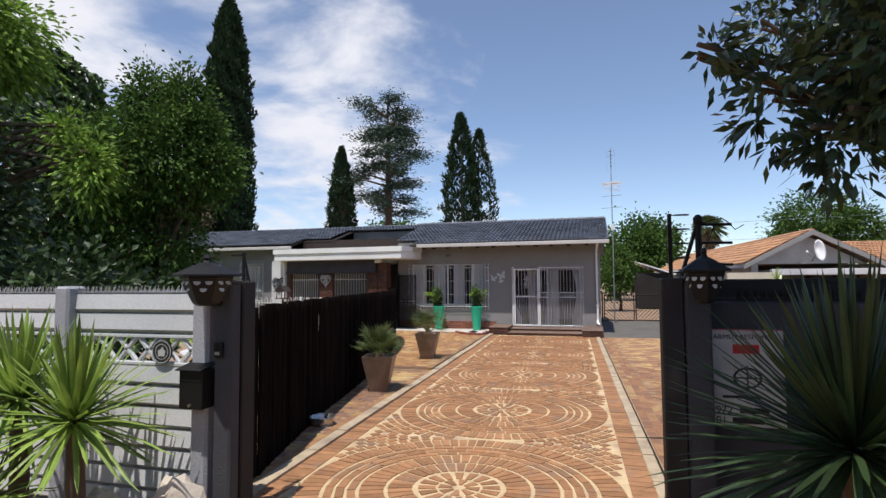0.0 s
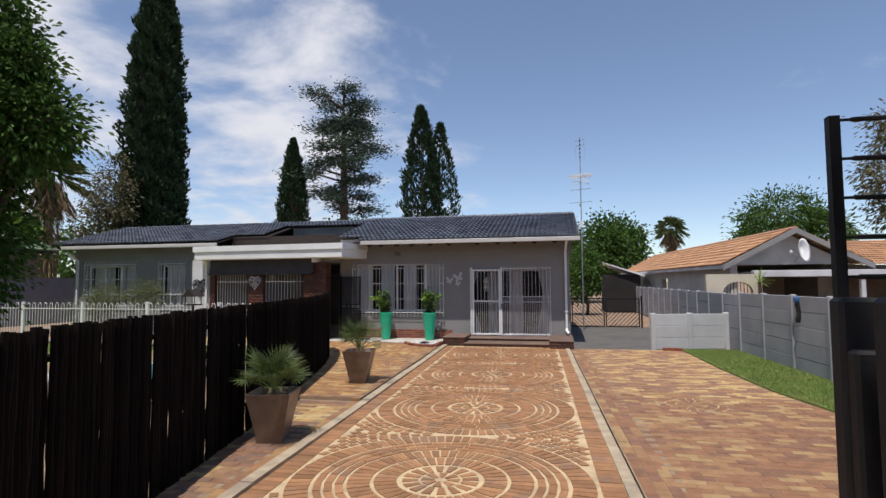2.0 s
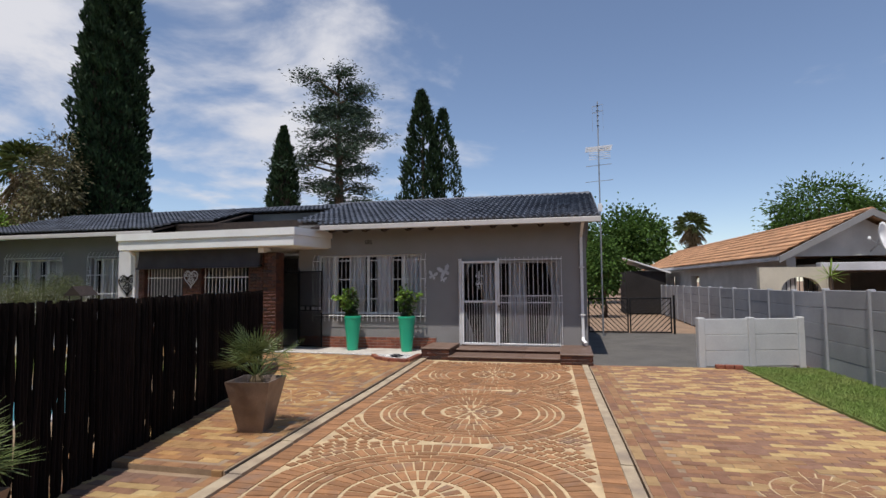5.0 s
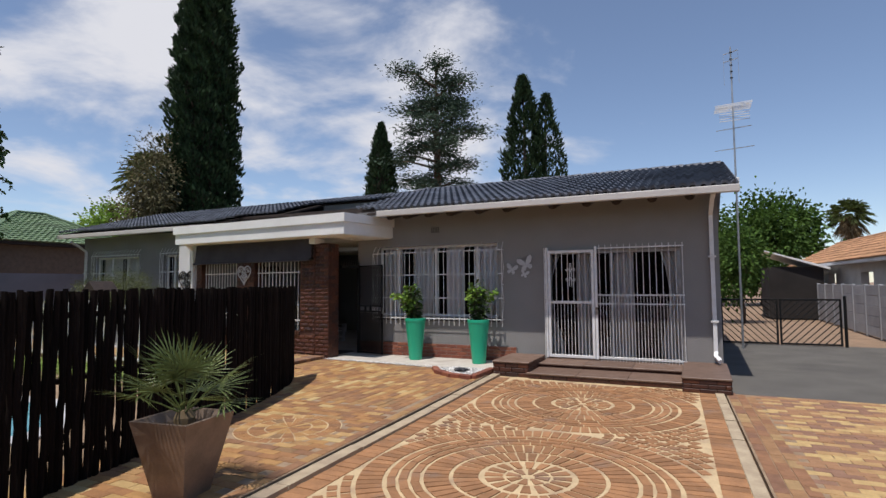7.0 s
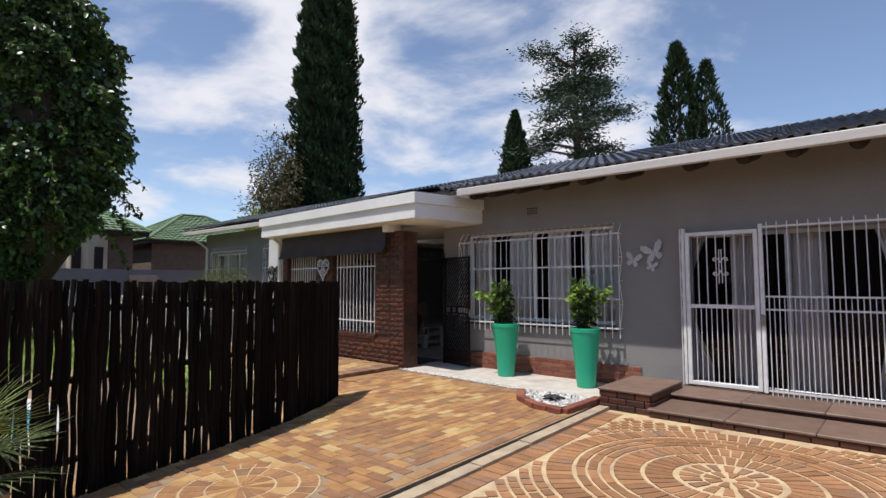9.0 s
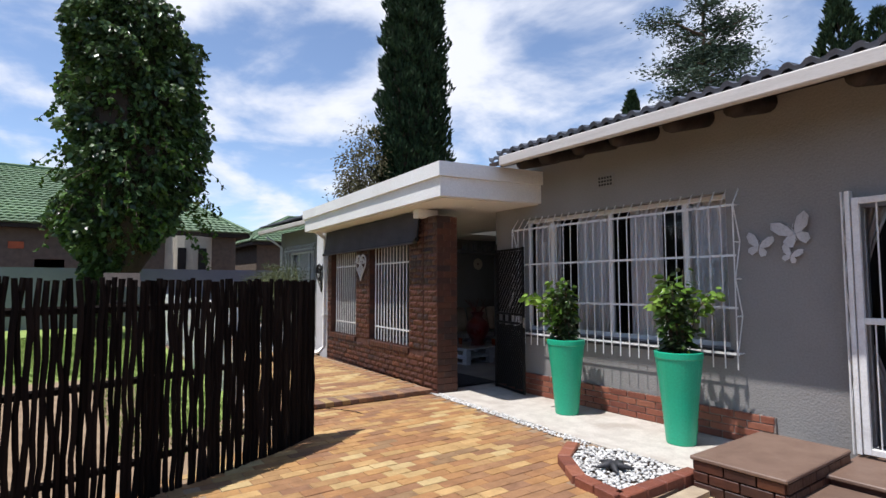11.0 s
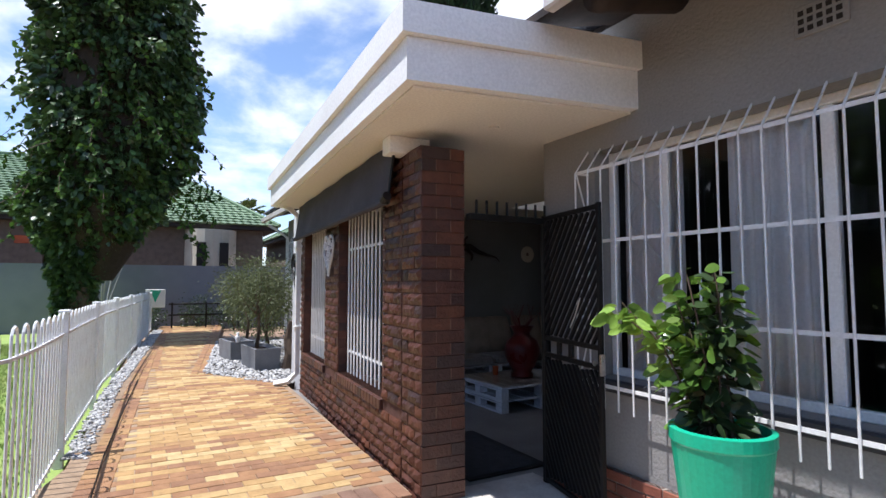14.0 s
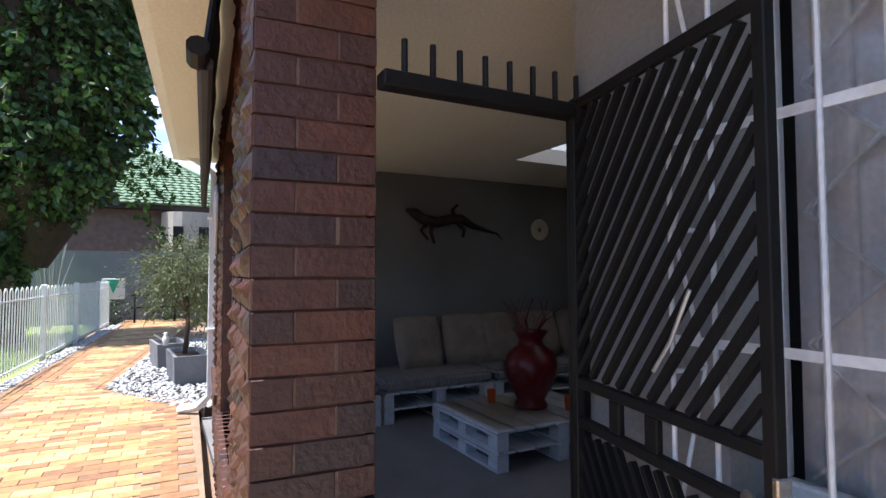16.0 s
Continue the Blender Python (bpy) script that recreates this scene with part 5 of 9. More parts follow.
# ---- lawns ----
def grass(name, poly, n, seed, h=0.05):
    g = np.random.default_rng(seed)
    xs, ys = [p[0] for p in poly], [p[1] for p in poly]
    pts = g.uniform((min(xs), min(ys)), (max(xs), max(ys)), (n, 2))
    inside = np.zeros(n, bool)
    j = len(poly) - 1
    for i in range(len(poly)):
        (x0, y0), (x1, y1) = poly[i], poly[j]
        hit = ((y0 > pts[:, 1]) != (y1 > pts[:, 1])) & (pts[:, 0] < (x1 - x0) * (pts[:, 1] - y0) / (y1 - y0 + 1e-12) + x0)
        inside ^= hit
        j = i
    pts = pts[inside]
    d = g.normal(0, 0.45, (len(pts), 3)); d[:, 2] = 1
    pos = np.column_stack([pts, np.full(len(pts), 0.025)])
    return tagged(leaves(name, pos, d, h, 0.011, M["grass"], seed=seed), "short green lawn grass", "grass", kind="stuff")
grass("grass", [(2.95, 17.6), (3.05, 14.5), (3.2, 12.4), (3.6, 10.4), (4.2, 8.8), (4.75, 8.0), (4.75, 12), (4.4, 17.6)], 60000, 3)
grass("grass", [(-20, 12), (-11.7, 13), (-11.7, 14.4), (-6.3, 14.4), (-6.6, 15.7), (-9.0, 15.75), (-22, 16.15)], 60000, 4, 0.06)

# ---- front window ----
def curtain(name, m, width, height, label, mat, pleat=0.09, depth=0.035, seed=1, gather=0.0):
    """A pleated hanging curtain; gather pulls its lower middle aside."""
    r = random.Random(seed)
    n = max(8, int(width / pleat) * 6)
    rows = 10
    mb = Mesh()
    ph = [r.uniform(-0.5, 0.5) for _ in range(n + 1)]
    for k in range(rows + 1):
        t = k / rows
        pull = gather * math.sin(math.pi * min(1, t * 1.15)) if gather else 0
        for i in range(n + 1):
            u = i / n
            x = width * u * (1 - pull)
            y = depth * math.sin(2 * math.pi * i / 6 + ph[i] * (0.4 + t)) * (0.7 + 0.5 * t)
            mb.v.append((x, y, height * (1 - t)))
    for k in range(rows):
        for i in range(n):
            a = k * (n + 1) + i
            mb.f.append((a, a + 1, a + n + 2, a + n + 1))
    top = thing(name, m, label, "curtain")
    mb.part("cloth", mat, top, smooth=True)
    Mesh().tube([(-0.05, 0, height + 0.02), (width + 0.05, 0, height + 0.02)], 0.012, 6).part("rail", M["white"], top)
    return top


def steel_window(name, x0, x1, z0, z1, y, cuts, label, transoms=()):
    top = structure(thing(name, pose(0, 0, 0), label, "window"), "", "")
    fr = Mesh()
    w = 0.05
    fr.box((x0, y, z0), (x1, y + 0.05, z0 + w), 0.006)
    fr.box((x0, y, z1 - w), (x1, y + 0.05, z1), 0.006)
    fr.box((x0, y, z0 + w), (x0 + w, y + 0.05, z1 - w), 0.006)
    fr.box((x1 - w, y, z0 + w), (x1, y + 0.05, z1 - w), 0.006)
    frame_ob = fr.part("window_frame", M["white"], top)
    xs = [x0 + w] + [c for c in cuts] + [x1 - w]
    for c in cuts:
        Mesh().box((c - 0.03, y + 0.003, z0 + w), (c + 0.03, y + 0.053, z1 - w), 0.006).part("mullion", M["white"], frame_ob)
    for a, b in zip(xs, xs[1:]):
        g = Mesh(); g.add([(a, y + 0.024, z0 + w), (b, y + 0.024, z0 + w), (b, y + 0.024, z1 - w), (a, y + 0.024, z1 - w)], [(0, 1, 2, 3)])
        o = g.part("pane", M["glass"], top)
        o.visible_shadow = False
    sill = Mesh(); sill.box((x0 - 0.03, y - 0.16, z0 - 0.085), (x1 + 0.03, y + 0.03, z0 - 0.004), 0.01)
    sill.part("window_sill", M["slate"], top)
    return top


steel_window("window_1", WIN[0], WIN[1], WIN[2], WIN[3], 19.28, (-6.17, -5.25, -4.29), "wide white steel window behind burglar bars")
for i, (x, w, mat_) in enumerate(((-6.58, 0.46, "curtain"), (-5.82, 0.46, "curtain"), (-5.05, 0.42, "curtain"), (-4.40, 0.54, "curtain"))):
    curtain("curtain", pose(x, 19.40, 0.75), w, 1.68, "pale pleated curtain hanging behind the window", M[mat_], 0.085, 0.03, i + 3)


def window_bars(name, x0, x1, z0, z1, y_wall, out, label, step=0.117, over=0.14):
    """Bowed white burglar bars: uprights that lean back to the wall at the head, flat cross bars."""
    top = thing(name, pose(0, 0, 0), label, "burglar bars")
    y = y_wall - out
    n = int(round((x1 - x0) / step))
    for i in range(n + 1):
        x = x0 + (x1 - x0) * i / n
        Mesh().tube([(x, y_wall + 0.01, z1 + 0.17), (x, y, z1), (x, y, z0 - over)], 0.0062, 6).part("bar", M["white_metal"], top)
    for z in (z1, z0 + (z1 - z0) * 0.658, z0 + (z1 - z0) * 0.306, z0):
        Mesh().box((x0 - 0.012, y + 0.008, z - 0.011), (x1 + 0.012, y + 0.014, z + 0.011)).part("cross_bar", M["white_metal"], top)
    for x in (x0, x1):
        for k in range(5):
            z = z0 + (z1 - z0) * k / 4
            Mesh().tube([(x, y + 0.01, z), (x, y_wall + 0.01, z)], 0.007, 5).part("bracket", M["white_metal"], top)
        for k in range(4):
            za, zb = z0 + (z1 - z0) * k / 4, z0 + (z1 - z0) * (k + 1) / 4
            if k % 2: za, zb = zb, za
            Mesh().tube([(x, y + 0.01, za), (x, y_wall, zb)], 0.006, 5).part("brace", M["white_metal"], top)
    return top


window_bars("burglar_bars", -6.68, -3.68, 0.87, 2.26, 19.15, 0.12, "white steel burglar bars bowed out over the front window")
# diamond trellis inside the end panes
for xa, xb in ((-6.54, -6.20), (-4.15, -3.88)):
    tr = thing("trellis_guard", pose(0, 0, 0), "white expanding trellis guard inside the window", "trellis guard")
    for s in (1, -1):
        for k in range(4):
            z0 = 0.95 + k * 0.33
            p, q = (xa, xb) if s > 0 else (xb, xa)
            Mesh().tube([(p, 19.355, z0), (q, 19.355, z0 + 0.33)], 0.006, 5).part("strut", M["white_metal"], tr)

# ---- sliding door with security gate ----
dr = structure(thing("door_1", pose(0, 0, 0), "glazed sliding door behind a white steel security gate", "door"), "", "")
fr = Mesh()
x0, x1, z0, z1 = DOOR
fr.box((x0, 19.27, z1 - 0.06), (x1, 19.34, z1), 0.006)
fr.box((x0, 19.27, z0), (x1, 19.34, z0 + 0.05), 0.006)
for x in (x0 + 0.03, -1.62, x1 - 0.03):
    fr.box((x - 0.03, 19.27, z0 + 0.05), (x + 0.03, 19.34, z1 - 0.06), 0.006)
fr.part("door_frame", M["galv"], dr, "grey aluminium frame")
for a, b in ((x0 + 0.06, -1.65), (-1.59, x1 - 0.06)):
    o = Mesh().add([(a, 19.30, z0 + 0.05), (b, 19.30, z0 + 0.05), (b, 19.30, z1 - 0.06), (a, 19.30, z1 - 0.06)], [(0, 1, 2, 3)]).part("pane", M["glass"], dr)
    o.visible_shadow = False
curtain("curtain", pose(-2.90, 19.44, 0.2), 0.34, 2.05, "pale sheer curtain tied back behind the glass door", M["sheer"], 0.08, 0.03, 21, 0.75)
curtain("curtain", pose(-2.30, 19.44, 0.2), 0.37, 2.05, "pale sheer curtain hanging behind the glass door", M["sheer"], 0.08, 0.03, 22)
curtain("curtain", pose(-1.65, 19.44, 0.2), 0.41, 2.05, "pale sheer curtain hanging behind the glass door", M["sheer"], 0.08, 0.03, 23)
curtain("curtain", pose(-0.36, 19.44, 0.2, 0, 0, 180), 0.44, 2.05, "pale sheer curtain drawn to the side of the glass door", M["sheer"], 0.08, 0.03, 24, 0.35)

gate = thing("security_gate", pose(0, 0, 0), "white steel security gate with scrollwork over the sliding door", "security gate")
yg = 19.06
lf = Mesh()
gx0, gx1, gz0, gz1 = -2.76, -1.90, 0.20, 2.20
for x in (gx0, gx1 - 0.05):
    lf.box((x, yg - 0.02, gz0), (x + 0.05, yg + 0.02, gz1), 0.004)
for z in (gz0, 1.20, gz1 - 0.05):
    lf.box((gx0 + 0.05, yg - 0.02, z), (gx1 - 0.05, yg + 0.02, z + 0.05), 0.004)
leaf_ob = lf.part("gate_leaf", M["white_metal"], gate)
for i in range(1, 7):
    x = gx0 + 0.05 + (gx1 - gx0 - 0.10) * i / 7
    Mesh().tube([(x, yg, 1.24), (x, yg, gz1 - 0.04)], 0.0065, 6).part("bar", M["white_metal"], leaf_ob)
for i in range(1, 12):
    x = gx0 + 0.05 + (gx1 - gx0 - 0.10) * i / 12
    Mesh().tube([(x, yg, gz0 + 0.04), (x, yg, 1.21)], 0.0055, 6).part("bar", M["white_metal"], leaf_ob)
for s in (1, -1):
    for u in (1, -1):
        pts = []
        for k in range(15):
            t = k / 14
            a = t * 5.0
            rr = 0.055 * (1 - 0.62 * t)
            pts.append((-2.33 + s * (0.055 - rr * math.cos(a) * 0.9), yg - 0.012, 1.74 + u * (0.05 + 0.10 * t * 0.6 + rr * math.sin(a) * 1.0)))
        Mesh().tube(pts, 0.0075, 5).part("scroll", M["white_metal"], leaf_ob)
    Mesh().tube([(-2.33 + s * 0.02, yg - 0.012, 1.52), (-2.33 + s * 0.012, yg - 0.012, 1.96)], 0.006, 5).part("scroll", M["white_metal"], leaf_ob)
Mesh().box((gx0 - 0.045, yg - 0.02, 0.19), (gx0 - 0.01, yg + 0.06, 2.26), 0.004).part("jamb", M["white_metal"], gate)
Mesh().box((gx1 + 0.01, yg - 0.02, 0.19), (gx1 + 0.055, yg + 0.02, 2.26), 0.004).part("jamb", M["white_metal"], gate)
for i in range(14):
    x = -1.80 + i * (1.40 / 13)
    Mesh().tube([(x, yg, 0.15), (x, yg, 2.28)], 0.0058, 6).part("bar", M["white_metal"], gate)
for i in range(13):
    x = -1.746 + i * (1.40 / 13)
    Mesh().tube([(x, yg, 0.15), (x, yg, 1.36)], 0.0048, 6).part("bar", M["white_metal"], gate)
for z in (0.22, 1.20, 1.36, 2.22):
    Mesh().box((-1.84, yg + 0.006, z - 0.011), (-0.38, yg + 0.013, z + 0.011)).part("cross_bar", M["white_metal"], gate)
# side return of the gate with braced flat bars
for y in (yg, 19.148):
    Mesh().tube([(-2.83, y, 0.18), (-2.83, y, 2.26)], 0.008, 6).part("bar", M["white_metal"], gate)
for k in range(8):
    za, zb = 0.25 + k * 0.25, 0.5 + k * 0.25
    Mesh().tube([(-2.83, yg, za if k % 2 else zb), (-2.83, 19.145, zb if k % 2 else za)], 0.006, 5).part("brace", M["white_metal"], gate)
Mesh().box((-1.885, yg - 0.035, 1.0), (-1.84, yg - 0.02, 1.14), 0.003).part("lock", M["silver"], gate, "steel lock plate")

# ---- steps ----
def brick_box(parent, x0, x1, y0, y1, z0, z1, mat, course, length, name="brick", faces=("s", "w", "e")):
    """Courses of face bricks round a low box; each brick is an object of its own."""
    n = max(1, round((z1 - z0) / course))
    h = (z1 - z0) / n
    cache = {}
    def put(a, b, face, z):
        w = round(b - a, 3)
        if w < 0.02: return
        key = (w, round(h, 4))
        if key not in cache:
            cache[key] = Mesh().box((0.005, -0.012, 0.005), (w - 0.005, 0.05, h - 0.005), 0.004).data(name, mat)
        o = new(name, cache[key])
        o.parent = parent
        o.matrix_local = {"s": pose(a, y0, z), "e": pose(x1, a, z, 0, 0, 90), "w": pose(x0, b, z, 0, 0, -90)}[face]
    for k in range(n):
        for face in faces:
            u0, u1 = (x0, x1) if face == "s" else (y0, y1)
            u = u0 - (length / 2 if k % 2 else 0)
            while u < u1:
                put(max(u, u0), min(u + length, u1), face, z0 + k * h)
                u += length


def step_block(x0, x1, y0, y1, z1, label):
    top = structure(thing("step", pose(0, 0, 0), label, "step"), "", "")
    Mesh().box((x0 + 0.015, y0 + 0.015, -0.05), (x1 - 0.015, y1, z1 - 0.02)).part("core", M["mortar"], top)
    n = max(1, round((x1 - x0) / 0.9))
    for i in range(n):
        a, b = x0 + (x1 - x0) * i / n, x0 + (x1 - x0) * (i + 1) / n
        Mesh().box((a - (0.02 if i == 0 else 0) + 0.0015, y0 - 0.025, z1 - 0.03), (b + (0.02 if i == n - 1 else 0) - 0.0015, y1, z1), 0.007).part("tread", M["step"], top)
    return top
s1 = step_block(-2.80, -0.42, 17.72, 18.42, 0.10, "brown tiled lower step before the sliding door")
brick_box(s1, -2.80, -0.42, 17.72, 18.42, 0.0, 0.07, M["brick"], 0.07, 0.22, faces=("s",))
s2 = step_block(-2.80, -0.42, 18.42, 19.26, 0.17, "brown tiled upper step before the sliding door")
s3 = step_block(-3.42, -2.80, 17.78, 18.86, 0.26, "brick plinth with a brown tiled top beside the steps")
brick_box(s3, -3.42, -2.80, 17.78, 18.86, 0.0, 0.23, M["brick"], 0.077, 0.22)
s4 = step_block(-0.42, 0.20, 17.50, 19.14, 0.22, "brick plinth with a brown tiled top beside the steps")
brick_box(s4, -0.42, 0.20, 17.50, 19.14, 0.0, 0.19, M["brick"], 0.063, 0.22, faces=("s", "e", "w"))

# brick plinth course along the wall
pl = structure(thing("plinth", pose(0, 0, 0), "red brick plinth with pale joints along the foot of the wall", "plinth"), "", "")
Mesh().box((-7.14, 19.115, 0.0), (-3.42, 19.149, 0.335)).part("bedding", M["plinth_mortar"], pl)
brick_box(pl, -7.14, -3.42, 19.115, 19.15, 0.06, 0.34, M["plinth"], 0.0775, 0.232, faces=("s",))

# downpipe at the corner, vent, butterflies
def downpipe(name, pts, label, square=0.035):
    top = thing(name, pose(0, 0, 0), label, "downpipe")
    Mesh().tube(pts, square * 1.25, 4).part("pipe", M["white_metal"], top)
    for z in (0.9, 2.0):
        p = pts[2]
        Mesh().box((p[0] - 0.06, p[1] - 0.05, z), (p[0] + 0.06, p[1] + 0.06, z + 0.03), 0.003).part("strap", M["white_metal"], top)
    return top
downpipe("downpipe", [(0.10, 18.42, 3.0), (0.08, 18.62, 2.93), (0.06, 19.08, 2.72), (0.06, 19.08, 0.42), (0.06, 19.02, 0.34), (0.12, 18.85, 0.28)], "white square downpipe at the corner of the house")
downpipe("downpipe", [(-18.0, 19.2, 3.0), (-17.98, 19.4, 2.9), (-17.98, 19.68, 2.7), (-17.98, 19.68, 0.1)], "white downpipe at the west corner of the house")
downpipe("downpipe", [(-11.52, 18.12, 2.62), (-11.52, 18.25, 2.55), (-11.53, 18.37, 2.45), (-11.53, 18.37, 0.28), (-11.55, 18.26, 0.18), (-11.66, 18.10, 0.14)], "white downpipe at the end of the porch")
vt = thing("air_brick", pose(-5.30, 19.146, 2.66), "grey painted air vent with small square holes", "vent")
Mesh().box((0, -0.012, 0), (0.23, 0.0, 0.15), 0.004).part("frame", M["wall"], vt)
# near-black squares set on the frame stand for the shade in its holes
for i in range(5):
    for k in range(3):
        Mesh().box((0.02 + i * 0.04, -0.0145, 0.02 + k * 0.04), (0.045 + i * 0.04, -0.0125, 0.045 + k * 0.04)).part("hole", M["dark"], vt)


def butterfly(m, s, tilt):
    top = thing("butterfly_ornament", m @ pose(0, 0, 0, 0, tilt, 0) @ pose(0, 0, 0, 90, 0, 0), "pale fretwork metal butterfly on the house wall", "wall ornament", "butterflies on the wall")
    mb = Mesh(); mb.tube([(0, -0.35 * s, 0.02), (0, 0.1 * s, 0.03), (0, 0.3 * s, 0.02)], [0.02 * s, 0.05 * s, 0.03 * s], 6); mb.part("body", M["wall_light"], top)
    for sx in (1, -1):
        up = [(0.03, 0.05), (0.18, 0.45), (0.45, 0.82), (0.85, 0.95), (0.95, 0.65), (0.70, 0.22), (0.30, 0.02)]
        lo = [(0.03, -0.02), (0.38, -0.03), (0.62, -0.2), (0.60, -0.48), (0.32, -0.62), (0.12, -0.38)]
        for poly in (up, lo):
            wing = Mesh()
            pts = [(sx * x * s, y * s, 0.012 + 0.12 * x * s) for x, y in poly]
            wing.tube(pts + [pts[0]], 0.030 * s, 5)
            c = Vector((sum(p[0] for p in pts) / len(pts), sum(p[1] for p in pts) / len(pts), 0.02))
            for p in pts[1:]:
                wing.tube([p, c.lerp(Vector(p), 0.35)], 0.020 * s, 4)
            ring = [c + Vector((math.cos(a), math.sin(a), 0)) * 0.11 * s for a in np.linspace(0, 6.283, 9)]
            wing.tube(ring, 0.018 * s, 4)
            wing.prism([(q[0], q[1]) for q in (pts if sx > 0 else pts[::-1])], 0.012, 0.018)
            wing.part("wing", M["wall_light"], top)
        Mesh().tube([(0, 0.28 * s, 0.02), (sx * 0.10 * s, 0.5 * s, 0.02), (sx * 0.16 * s, 0.56 * s, 0.02)], 0.012 * s, 4).part("feeler", M["wall_light"], top)
butterfly(pose(-3.20, 19.13, 1.95), 0.165, -18)
butterfly(pose(-3.50, 19.13, 1.85), 0.125, 14)
butterfly(pose(-3.24, 19.13, 1.76), 0.09, 20)

# ---- turquoise pots with ficus ----
def tall_pot(m):
    top = thing("tall_pot", m, "tall tapered turquoise pot on the pale slab", "pot", "turquoise pots by the window")
    mb = Mesh()
    mb.lathe([(0.0, 0.0), (0.125, 0.0), (0.13, 0.01), (0.165, 0.42), (0.205, 0.77), (0.213, 0.78), (0.213, 0.83), (0.19, 0.835), (0.185, 0.76), (0.0, 0.755)], 36)
    mb.part("pot", M["teal"], top, smooth=False)
    mb = Mesh(); mb.lathe([(0.0, 0.752), (0.186, 0.752), (0.184, 0.772), (0.06, 0.785), (0.0, 0.785)], 20); mb.part("soil", M["soil"], top)
    return top


def ficus(m, seed, n, label, wide, high, shoot, lean):
    """A bushy pot plant: many leafy stems, a crown that leans, one long shoot to the side."""
    top = thing("ficus_plant", m, label, "plant", "ficus in the turquoise pots")
    r = random.Random(seed)
    pos, out = [], []
    stems = 13
    for k in range(stems):
        a = k * 2.4 + r.uniform(-0.4, 0.4)
        h = high * r.uniform(0.5, 0.97)
        rad = wide * r.uniform(0.35, 1.0)
        e = Vector((lean[0] * h + rad * math.cos(a), lean[1] * h + rad * math.sin(a), h))
        if k >= stems - 2:
            e = Vector((shoot[0] * r.uniform(0.85, 1.0), shoot[1] * r.uniform(0.85, 1.1), shoot[2] * r.uniform(0.88, 1.0)))
        q = Vector((0.05 * math.cos(a), 0.05 * math.sin(a), 0))
        p = [q, q.lerp(e, 0.5) + Vector((0, 0, 0.12 * high)), e]
        Mesh().tube(p, [0.007, 0.005, 0.003], 5).part("stem", M["bark"], top)
        for j in range(n // stems):
            t = r.uniform(0.05, 1.0)
            c = p[0].lerp(p[1], t * 2) if t < 0.5 else p[1].lerp(p[2], t * 2 - 1)
            b = r.uniform(0, 6.28)
            o = Vector((math.cos(b), math.sin(b), r.uniform(-0.35, 0.5)))
            pos.append(c + o * r.uniform(0.01, 0.085)); out.append(o)
    pos, out = np.array([tuple(p) for p in pos]), np.array([tuple(o) for o in out])
    # reach puts shade into inner leaf colours and sunlight into the outer ones
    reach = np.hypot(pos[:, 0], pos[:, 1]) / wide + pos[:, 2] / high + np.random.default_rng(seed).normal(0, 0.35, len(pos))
    for k, (mat_, lo_, hi_, lab) in enumerate((("leaf_dark", 0, 46, "glossy inner leaves, coloured darker as in shade"), ("ficus", 46, 87, "glossy leaves"), ("leaf_lit", 87, 100.1, "outer yellow-green leaves, coloured as if sunlit"))):
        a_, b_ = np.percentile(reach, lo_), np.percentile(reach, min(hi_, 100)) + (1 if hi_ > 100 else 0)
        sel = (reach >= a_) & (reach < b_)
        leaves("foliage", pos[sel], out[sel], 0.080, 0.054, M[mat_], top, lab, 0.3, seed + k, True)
    return top
tall_pot(pose(-5.43, 18.68, 0.06))
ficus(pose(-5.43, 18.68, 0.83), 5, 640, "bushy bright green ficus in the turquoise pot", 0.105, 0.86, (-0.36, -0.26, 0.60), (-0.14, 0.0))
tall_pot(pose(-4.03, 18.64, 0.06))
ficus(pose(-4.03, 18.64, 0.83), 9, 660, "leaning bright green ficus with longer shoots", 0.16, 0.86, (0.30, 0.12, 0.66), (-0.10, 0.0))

# ---- pebble bed at the corner of the drive ----
bed = structure(thing("pebble_bed", pose(0, 0, 0), "small brick-edged bed of white pebbles", "flower bed"), "", "")
edge = [(-4.52, 17.72), (-4.30, 17.36), (-3.92, 17.10), (-3.52, 17.04), (-3.50, 17.92)]
for (a, b), (c, d) in zip(edge, edge[1:]):
    L = math.hypot(c - a, d - b)
    k = max(1, round(L / 0.23))
    ang = math.degrees(math.atan2(d - b, c - a))
    for i in range(k):
        mb = Mesh(); mb.box((0.004, -0.055, -0.02), (L / k - 0.004, 0.055, 0.115), 0.008)
        o = mb.part("brick", M["plinth"], bed)
        o.matrix_local = pose(a + (c - a) * i / k, b + (d - b) * i / k, 0.0, 0, 0, ang)
Mesh().prism([(-4.47, 17.76), (-4.27, 17.41), (-3.9, 17.16), (-3.56, 17.10), (-3.54, 17.95), (-4.2, 17.98)], -0.02, 0.075).part("fill", M["soil"], bed)


